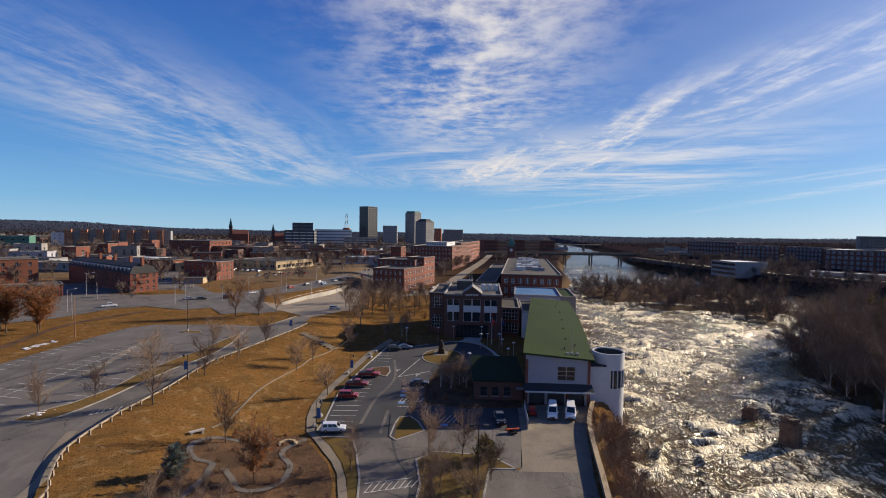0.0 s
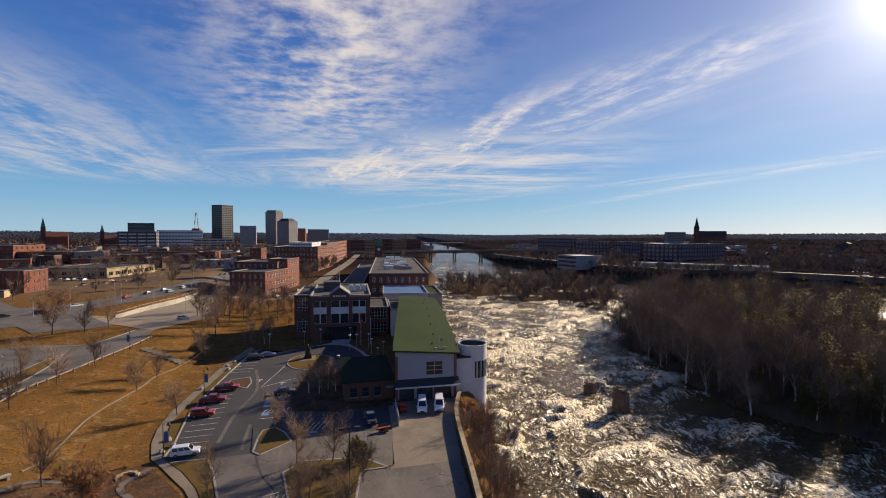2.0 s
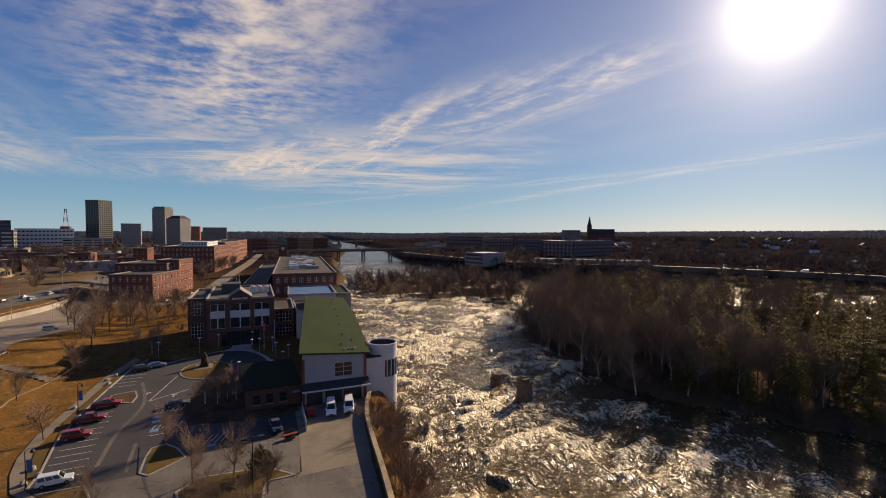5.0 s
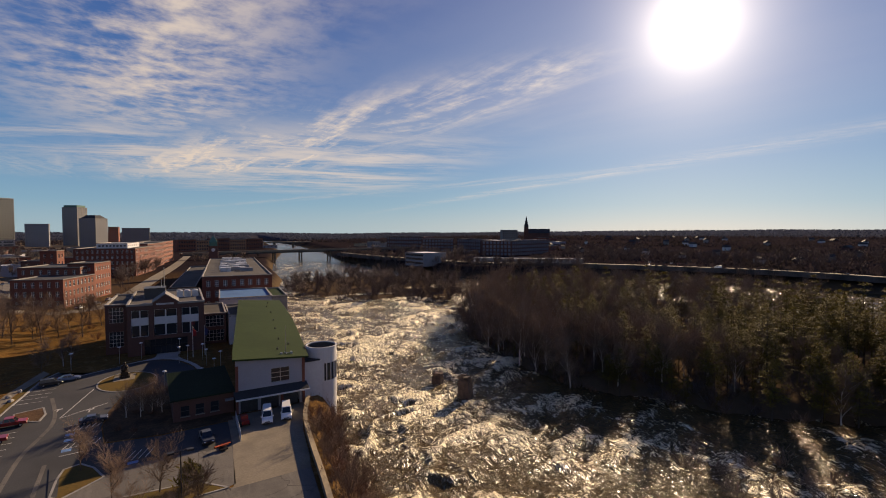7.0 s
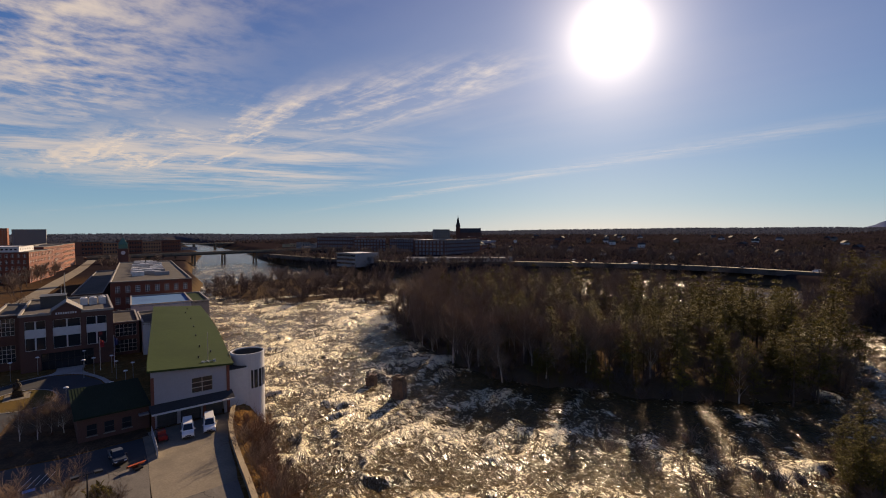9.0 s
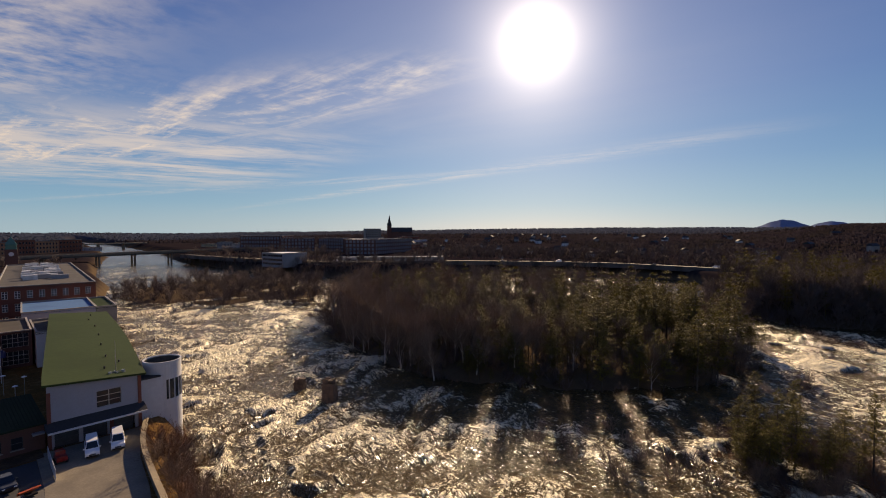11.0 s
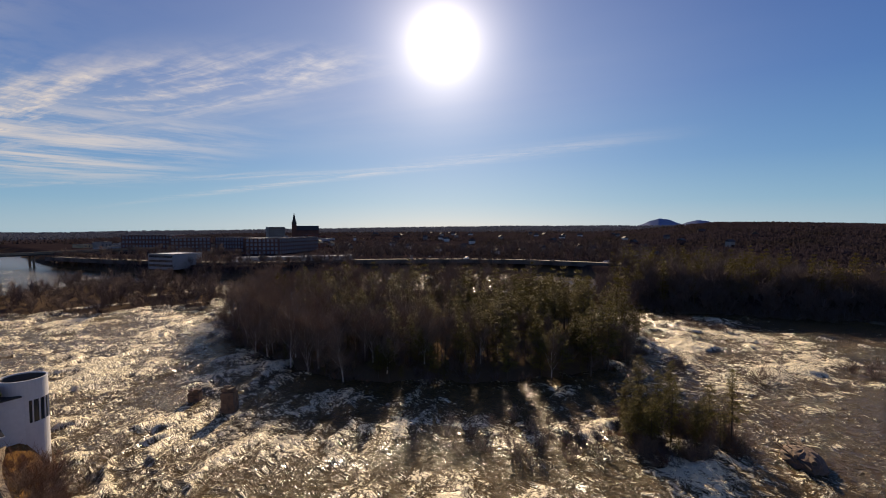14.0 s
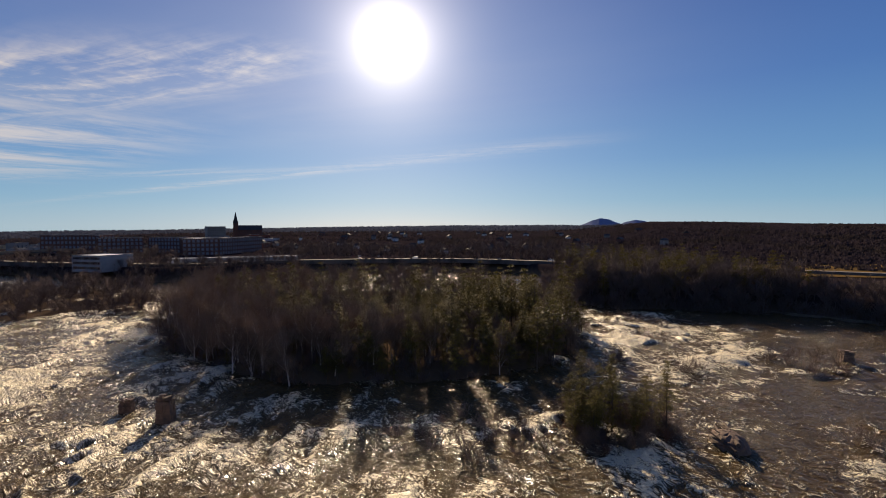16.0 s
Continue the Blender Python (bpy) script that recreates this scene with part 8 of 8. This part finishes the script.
def pole(at, high, label, mat, r=0.14, arm=0.0, turn=0.0):
    ob = thing("utility_pole", label, "pole", at, turn, "poles along the street")
    part("shaft", Geo().tube((0, 0, -0.3), (0, 0, high), r, r * 0.65, 8), mat, ob)
    if arm:
        part("arm", Geo().tube((0, 0, high - 0.4), (arm, 0, high), 0.06, 0.05, 6), mat, ob)
        part("lamp_head", Geo().box(arm - 0.1, -0.15, high - 0.05, arm + 0.7, 0.15, high + 0.12), PALE_METAL, ob)


WOOD_POLE = material("wooden_pole", (0.24, 0.13, 0.07), (0.17, 0.09, 0.05), 0.9, 4.0, 0.5, 0.2, stretch=(1, 1, 0.2))
pole((-111, 141, 4), 12.0, "reddish brown wooden utility pole on the verge", WOOD_POLE, 0.16)
for x, y, hh, arm, tr in ((-134, 169, 9.5, 0, 0), (-146, 182, 9.0, 2.4, 40), (-116, 203, 9.5, 2.4, 40), (-96, 232, 9.5, 2.4, 60), (-104, 226, 6.5, 0, 0), (-84, 252, 9.5, 2.4, 60), (-78, 290, 9.5, 2.4, 75), (-70, 330, 9.5, 2.4, 80), (-62, 380, 9.5, 2.4, 80), (-172, 226, 11, 2.6, 40),
                         (-158, 214, 8, 0, 0), (-66, 236, 8.5, 0, 0), (-90, 262, 9.5, 2.2, 240), (-52, 230, 7, 0, 0)):
    pole((x, y, height(x, y)), hh, "grey steel street pole beside the road", STEEL, 0.11, arm, tr)


def signal(at, turn):
    ob = thing("traffic_signal", "mast-arm traffic signal with yellow heads at the junction", "traffic light", at, turn, "signals at the junction")
    part("mast", Geo().tube((0, 0, 0), (0, 0, 6.4), 0.13, 0.1, 8), STEEL, ob)
    part("arm", Geo().tube((0, 0, 6.1), (9, 0, 6.6), 0.09, 0.05, 6), STEEL, ob)
    for k in (5.0, 8.6):
        part("signal_head", Geo().box(k - 0.2, -0.18, 5.5, k + 0.2, 0.18, 6.7), TAN_WALL, ob)


signal((-101, 215, 4.05), 120)
signal((-124, 226, 4.05), -40)
signal((-100, 236, 4.05), 200)

# guard rail along the top of the slope
RAIL = smooth_line([(-47.2, 164.5), (-48.7, 153.4), (-51.6, 140.5), (-54.8, 126.0), (-57.0, 117.7), (-57.2, 108.3), (-56.8, 96.6), (-57.0, 91.2), (-57.3, 86.7), (-57.6, 83.1), (-57.3, 80.2), (-57.2, 77.6), (-57.0, 74.9), (-56.6, 72.0), (-56.0, 69.1), (-55.0, 66.7),
                    (-53.3, 63.5), (-51.0, 59.9), (-49.1, 57.2), (-47, 50)], 3)
rail = thing("guard_rail", "weathered timber guard rail on square wooden posts", "guard rail")
g = Geo()
heights = land(np.array([p[0] for p in RAIL]), np.array([p[1] for p in RAIL]))
for ((x0, y0), za), ((x1, y1), zb) in zip(zip(RAIL, heights), list(zip(RAIL, heights))[1:]):
    d = math.hypot(x1 - x0, y1 - y0)
    nx, ny = (y1 - y0) / d * 0.08, -(x1 - x0) / d * 0.08
    g.add([(x0 - nx, y0 - ny, za + 0.50), (x1 - nx, y1 - ny, zb + 0.50), (x1 + nx, y1 + ny, zb + 0.50), (x0 + nx, y0 + ny, za + 0.50), (x0 - nx, y0 - ny, za + 0.82), (x1 - nx, y1 - ny, zb + 0.82), (x1 + nx, y1 + ny, zb + 0.82), (x0 + nx, y0 + ny, za + 0.82)],
          ((4, 5, 6, 7), (0, 1, 5, 4), (2, 3, 7, 6), (1, 0, 3, 2)))
part("beam", g, WOOD_GREY, rail, "pale weathered timber beam")
post_mesh = Geo().box(-0.13, -0.13, -0.8, 0.13, 0.13, 0.9).mesh("post", WOOD_GREY)
run, last = 0.0, None
for (x, y), z in zip(RAIL, heights.tolist()):
    if last is None or math.hypot(x - last[0], y - last[1]) > 2.2:
        p = new("post", post_mesh)
        p.parent = rail
        p.matrix_basis = pose(x + 0.2, y, z - 0.1, 0, 0, 10)
        last = (x, y)
# rail over the ramp wall
g = Geo()
ramp_rail = thing("wall_railing", "thin grey railing on the ramp wall", "railing")
for (x0, y0), (x1, y1) in zip(RAMP, RAMP[1:]):
    g.tube((x0 - 0.2, y0, ramp_top(y0) + 1.0), (x1 - 0.2, y1, ramp_top(y1) + 1.0), 0.05, 0.05, 5)
part("top_rail", g, STEEL, ramp_rail)
for x, y in RAMP[::2]:
    part("baluster", Geo().tube((x - 0.2, y, ramp_top(y)), (x - 0.2, y, ramp_top(y) + 1.0), 0.05, 0.05, 5), STEEL, ramp_rail)
# iron fence beside the steps
fence = thing("iron_fence", "black iron fence down the grass slope", "fence")
FENCE = [(-33.0, 141.6), (-30, 144.6), (-27, 147.6), (-24, 150), (-20.6, 152.6)]
for i, (p, q) in enumerate(zip(FENCE, FENCE[1:])):
    za, zb = height(*p), height(*q)
    part("rail_bar", Geo().tube((*p, za + 1.1), (*q, zb + 1.1), 0.05, 0.05, 5), DARK_METAL, fence)
    part("rail_bar", Geo().tube((*p, za + 0.4), (*q, zb + 0.4), 0.04, 0.04, 5), DARK_METAL, fence)
    for k in range(6):
        x, y = p[0] + (q[0] - p[0]) * k / 6, p[1] + (q[1] - p[1]) * k / 6
        part("picket", Geo().tube((x, y, height(x, y)), (x, y, height(x, y) + 1.15), 0.03, 0.03, 4), DARK_METAL, fence)
# steps down the lawn
steps = thing("garden_steps", "pale stone steps and landing down the grass slope", "steps")
for k in range(9):
    x, y = -46 + k * 1.35, 150.6 - k * 0.95
    part("step", Geo().obox((x, y), (0.82, -0.57), 1.3, 2.2, height(x, y) - 0.3, height(x, y) + 0.18), CONCRETE, steps)

# ---------------------------------------------------------------- by the offices
BRONZE = material("dark_bronze", (0.05, 0.038, 0.028), (0.032, 0.025, 0.02), 0.5, 4.0, 0.6, 0.2, metal=0.6)
st = Geo()
st.box(-1.1, -1.0, 0.0, 1.1, 1.0, 0.5).box(-0.8, -0.75, 0.5, 0.8, 0.75, 1.5)
st.blob((0, 0, 2.1), 0.75, 0.6, 0.75, 10, 6, 0.12, random.Random(4))
st.tube((0, 0, 2.2), (0.05, 0, 3.3), 0.55, 0.36, 10).blob((0.08, 0, 3.6), 0.28, 0.28, 0.36, 8, 5)
st.tube((-0.45, -0.1, 3.1), (-0.75, -0.35, 2.3), 0.16, 0.12, 6).tube((0.5, -0.1, 3.1), (0.8, -0.3, 2.4), 0.16, 0.12, 6)
tagged(new("statue", st.mesh("statue", BRONZE)), "dark bronze statue on a stepped plinth in the turning circle", "statue").matrix_basis = pose(-0.1, 143.4, 0.17)
FLAG_RED, FLAG_BLUE = material("flag_red", (0.42, 0.03, 0.035), (0.34, 0.02, 0.025), 0.8, 4.0, 1.0, 0.1), material("flag_blue", (0.03, 0.04, 0.14), (0.02, 0.03, 0.1), 0.8, 4.0, 1.0, 0.1)
for i, x in enumerate((16.8, 20.0)):
    fp = thing("flagpole", "white flagpole with a limp flag before the offices", "flagpole", (x, 155.8, 0), 0, "flagpoles by the entrance")
    part("shaft", Geo().tube((0, 0, 0), (0, 0, 8.9), 0.09, 0.05, 8).blob((0, 0, 9.0), 0.12, 0.12, 0.12, 8, 5), PALE_METAL, fp)
    fl = Geo()
    for k in range(7):
        zt = 8.6 - 0.12 * k
        fl.quad((0.06 + 0.13 * k, -0.12 * math.sin(k * 1.9), zt - 2.4 + 0.12 * k), (0.06 + 0.13 * (k + 1), -0.12 * math.sin((k + 1) * 1.9), zt - 2.3 + 0.12 * k), (0.06 + 0.13 * (k + 1), -0.12 * math.sin((k + 1) * 1.9), zt - 0.12), (0.06 + 0.13 * k, -0.12 * math.sin(k * 1.9), zt))
    part("flag", fl, FLAG_RED if i == 0 else FLAG_BLUE, fp, "limp coloured flag")
# machine and plough by the garages
ma = thing("utility_machine", "small red utility tractor by the garage wall", "tractor", (18.9, 95.6, 0.06), -90)
part("body", Geo().box(-1.0, -0.7, 0.4, 1.1, 0.7, 1.1).box(-1.0, -0.65, 1.1, 0.1, 0.65, 1.8), PAINTS["red"], ma)
for sx in (-0.65, 0.7):
    for sy in (-0.75, 0.75):
        part("wheel", Geo().tube((sx, sy - 0.12, 0.32), (sx, sy + 0.12, 0.32), 0.32, 0.32, 12), TYRE, ma)
part("roll_bar", Geo().tube((-0.8, -0.6, 1.8), (-0.8, -0.6, 2.3), 0.05, 0.05, 6).tube((-0.8, 0.6, 1.8), (-0.8, 0.6, 2.3), 0.05, 0.05, 6).tube((-0.8, -0.6, 2.3), (-0.8, 0.6, 2.3), 0.05, 0.05, 6), DARK_METAL, ma)
ORANGE = paint("orange_paint", (0.55, 0.10, 0.02))
pl = thing("snow_plough", "orange snow plough blade resting on the asphalt", "snow plough", (13.6, 86.9, 0.06), 12)
bl = Geo()
for k in range(5):
    a0, a1 = radians(-20 + 28 * k), radians(-20 + 28 * (k + 1))
    bl.quad((-1.3, 0.5 * math.cos(a0), 0.45 + 0.45 * math.sin(a0)), (1.3, 0.5 * math.cos(a0), 0.45 + 0.45 * math.sin(a0)), (1.3, 0.5 * math.cos(a1), 0.45 + 0.45 * math.sin(a1)), (-1.3, 0.5 * math.cos(a1), 0.45 + 0.45 * math.sin(a1)))
part("blade", bl, ORANGE, pl)
part("frame", Geo().box(-0.6, -0.9, 0.15, 0.6, 0.2, 0.4).tube((-1.2, 0.1, 0.5), (-1.2, 0.1, 1.3), 0.04, 0.04, 5).tube((1.2, 0.1, 0.5), (1.2, 0.1, 1.3), 0.04, 0.04, 5), DARK_METAL, pl)
ut = thing("boundary_fence", "pale slatted fence screen beside the garages", "fence", (16.9, 88.6, 0), 84)
for k in range(6):
    part("slat_panel", Geo().box(k * 1.8, 0, 0.1, k * 1.8 + 1.7, 0.06, 1.9), PALE_METAL, ut)
sb = thing("stone_bench", "pale stone bench on the lawn", "bench", (-42.0, 79.8, height(-42, 79.8)), 42)
part("seat", Geo().box(-1.2, -0.35, 0.4, 1.2, 0.35, 0.6), CONCRETE_PALE, sb)
part("leg", Geo().box(-1.0, -0.3, -0.2, -0.7, 0.3, 0.4), CONCRETE_PALE, sb)
part("leg", Geo().box(0.7, -0.3, -0.2, 1.0, 0.3, 0.4), CONCRETE_PALE, sb)
gs = thing("garden_seat_ring", "low curved sandstone seat wall in the garden", "seat wall", (-26.6, 80.6, height(-26.6, 80.6)), 0)
for k in range(7):
    a = radians(k * 34)
    part("block", Geo().obox((1.5 * math.cos(a), 1.5 * math.sin(a)), (-math.sin(a), math.cos(a)), 0.8, 0.45, -0.3, 0.45), TAN_WALL, gs)
boulder = Geo().blob((0, 0, 0.2), 0.7, 0.5, 0.45, 8, 5, 0.2, random.Random(8))
bm = boulder.mesh("boulder", KERB)
for x, y in ((-21.6, 140.2), (-20.8, 137.0), (-20.2, 144), (-24.4, 121.6), (-24.2, 93.4), (-22.8, 90.4), (-24.0, 88.4)):
    tagged(new("boulder", bm), "grey granite boulder on the verge", "boulder", "boulders on the verge").matrix_basis = pose(x, y, height(x, y) + 0.05, 0, 0, x * 40)

# ---------------------------------------------------------------- in the river
def pier_stump(name, at, w, d, h, turn, label, seed):
    rnd = random.Random(seed)
    ob = thing(name, label, "ruined pier", at, turn)
    n = 7
    for j in range(n):
        z0, z1 = h * j / n, h * (j + 1) / n
        t = 1 - 0.16 * j / n
        for i in range(3):
            for k in range(2):
                if j == n - 1 and rnd.random() < 0.45:
                    continue
                x0, x1 = (-w / 2 + w * i / 3) * t, (-w / 2 + w * (i + 1) / 3) * t
                y0, y1 = (-d / 2 + d * k / 2) * t, (-d / 2 + d * (k + 1) / 2) * t
                e = [rnd.uniform(-0.10, 0.10) for _ in range(4)]
                top = [z1 - rnd.uniform(0, 0.55 if j > n - 3 else 0.05) for _ in range(4)]
                q = ((x0 + e[0], y0 + e[1]), (x1 + e[2], y0 + e[3]), (x1 + e[1], y1 + e[0]), (x0 + e[3], y1 + e[2]))
                part("stone", Geo().add([(*p, z0 - 0.02) for p in q] + [(*p, z) for p, z in zip(q, top)], ((3, 2, 1, 0), (4, 5, 6, 7), (0, 1, 5, 4), (1, 2, 6, 5), (2, 3, 7, 6), (3, 0, 4, 7))), ROCK, ob)
    part("core", Geo().box(-w * 0.38, -d * 0.38, -3, w * 0.38, d * 0.38, h * 0.82), ROCK, ob)


pier_stump("bridge_pier", (75.2, 99.2, WATER_Z - 0.8), 2.7, 3.4, 6.9, 28, "ruined brown stone pier standing in the rapids", 1)
pier_stump("bridge_pier", (75.6, 113.0, WATER_Z - 0.8), 2.4, 3.0, 4.0, 30, "broken low stone pier in the rapids", 2)
pier_stump("bridge_pier", (189.5, -66.0, WATER_Z - 0.8), 3.6, 3.4, 5.2, 12, "square stone pier among the drowned brush", 3)
sn = thing("snag", "rocky snag of dark driftwood logs in the current", "driftwood", (109.5, -19.5, WATER_Z - 0.3), 20)
part("rock_core", Geo().blob((0, 0, 0.2), 5.0, 3.4, 2.6, 20, 11, 0.09, random.Random(5)), ROCK, sn)
for a, b, r in (((-5, 1, 2.4), (9, -4, 1.2), 0.45), ((-3, 3, 2.6), (8, -1.5, 0.9), 0.34), ((-6, 2, 1.6), (3, 3.5, 2.6), 0.26), ((4, -2, 1.6), (10, -3, 0.7), 0.3), ((-2, 2, 1.0), (2, -3, 2.4), 0.18), ((0, 0, 1.5), (1.0, 2.5, 3.0), 0.14)):
    part("log", Geo().tube(a, b, r, r * 0.5, 7), BARK, sn)
lg = thing("driftwood_log", "dark waterlogged tree trunk stranded in the rapids", "driftwood", (243, -23, WATER_Z), 70)
part("log", Geo().tube((-4, 0, 0.6), (4, 0.5, 0.9), 0.7, 0.4, 8), BARK, lg)
part("branch", Geo().tube((1, 0, 0.8), (3, 1.5, 2.0), 0.2, 0.08, 6), BARK, lg)

# ---------------------------------------------------------------- far bank, upstream
sheet("field", [(388, -72), (470, -84), (500, -130), (540, -260), (440, -270), (396, -150)], DRY_GRASS, 0.6, "tan winter field beyond the highway", "field", 30.0)
wb = building("white_depot", "small white depot beside the highway", (498, 60), (500, 44), 12, 2, 9, PANEL_WHITE, ROOF_WHITE, 2, (3, 2, 0, 0), 1.6, 1.4, (1, 1))
for x, y, hd, c in ((452, 70, 95, "white"), (447, 20, 95, "silver"), (452, 120, 92, "black"), (436, 205, 120, "white"), (410, 255, 125, "silver"), (440, -20, 95, "red"), (300, 384, 130, "white")):
    vehicle("van" if c == "white" else "sedan", c, c + " vehicle on the far highway", (x, y, 4.25), hd, "vehicles on the far highway")


# ---------------------------------------------------------------- cars parked through the town
def parked_car(colour):
    ob = thing("parked_car", colour + " car parked on a lot in the town", "car", group="cars parked in the town")
    part("body", Geo().add([(-2.2, -0.85, 0.3), (2.2, -0.85, 0.3), (2.2, 0.85, 0.3), (-2.2, 0.85, 0.3), (-2.15, -0.85, 0.95), (2.1, -0.85, 0.85), (2.1, 0.85, 0.85), (-2.15, 0.85, 0.95)],
                           ((3, 2, 1, 0), (4, 5, 6, 7), (0, 1, 5, 4), (1, 2, 6, 5), (2, 3, 7, 6), (3, 0, 4, 7))), PAINTS[colour], ob)
    part("cabin", Geo().add([(-1.7, -0.78, 0.9), (1.0, -0.78, 0.88), (1.0, 0.78, 0.88), (-1.7, 0.78, 0.9), (-1.2, -0.62, 1.48), (0.3, -0.62, 1.48), (0.3, 0.62, 1.48), (-1.2, 0.62, 1.48)],
                            ((0, 1, 5, 4), (1, 2, 6, 5), (2, 3, 7, 6), (3, 0, 4, 7))).box(-1.2, -0.62, 1.46, 0.3, 0.62, 1.5), CAR_GLASS, ob)
    return ob


def park_rows():
    rnd = random.Random(909)
    kinds = [parked_car(c) for c in ("white", "silver", "black", "red", "silver", "black")]
    for (x0, y0), (x1, y1), n, turn in (((-196, 262), (-172, 290), 7, 40), ((-205, 272), (-182, 300), 6, 40), ((-130, 330), (-104, 352), 7, 52), ((-160, 372), (-128, 396), 8, 52), ((-66, 400), (-52, 470), 8, 8),
                                        ((-120, 430), (-92, 450), 6, 50), ((-240, 420), (-200, 450), 8, 50), ((470, 300), (484, 250), 8, 100), ((480, 150), (482, 100), 8, 92), ((490, 95), (488, 62), 5, 92)):
        for i in range(n):
            if rnd.random() < 0.85:
                f = i / (n - 1)
                x, y = x0 + (x1 - x0) * f, y0 + (y1 - y0) * f
                copy_thing(rnd.choice(kinds), pose(x, y, height(x, y) + 0.02, 0, 0, turn + 90 + rnd.uniform(-3, 3)))
    for k in kinds:
        for c in list(k.children_recursive):
            bpy.data.objects.remove(c)
        bpy.data.objects.remove(k)


park_rows()
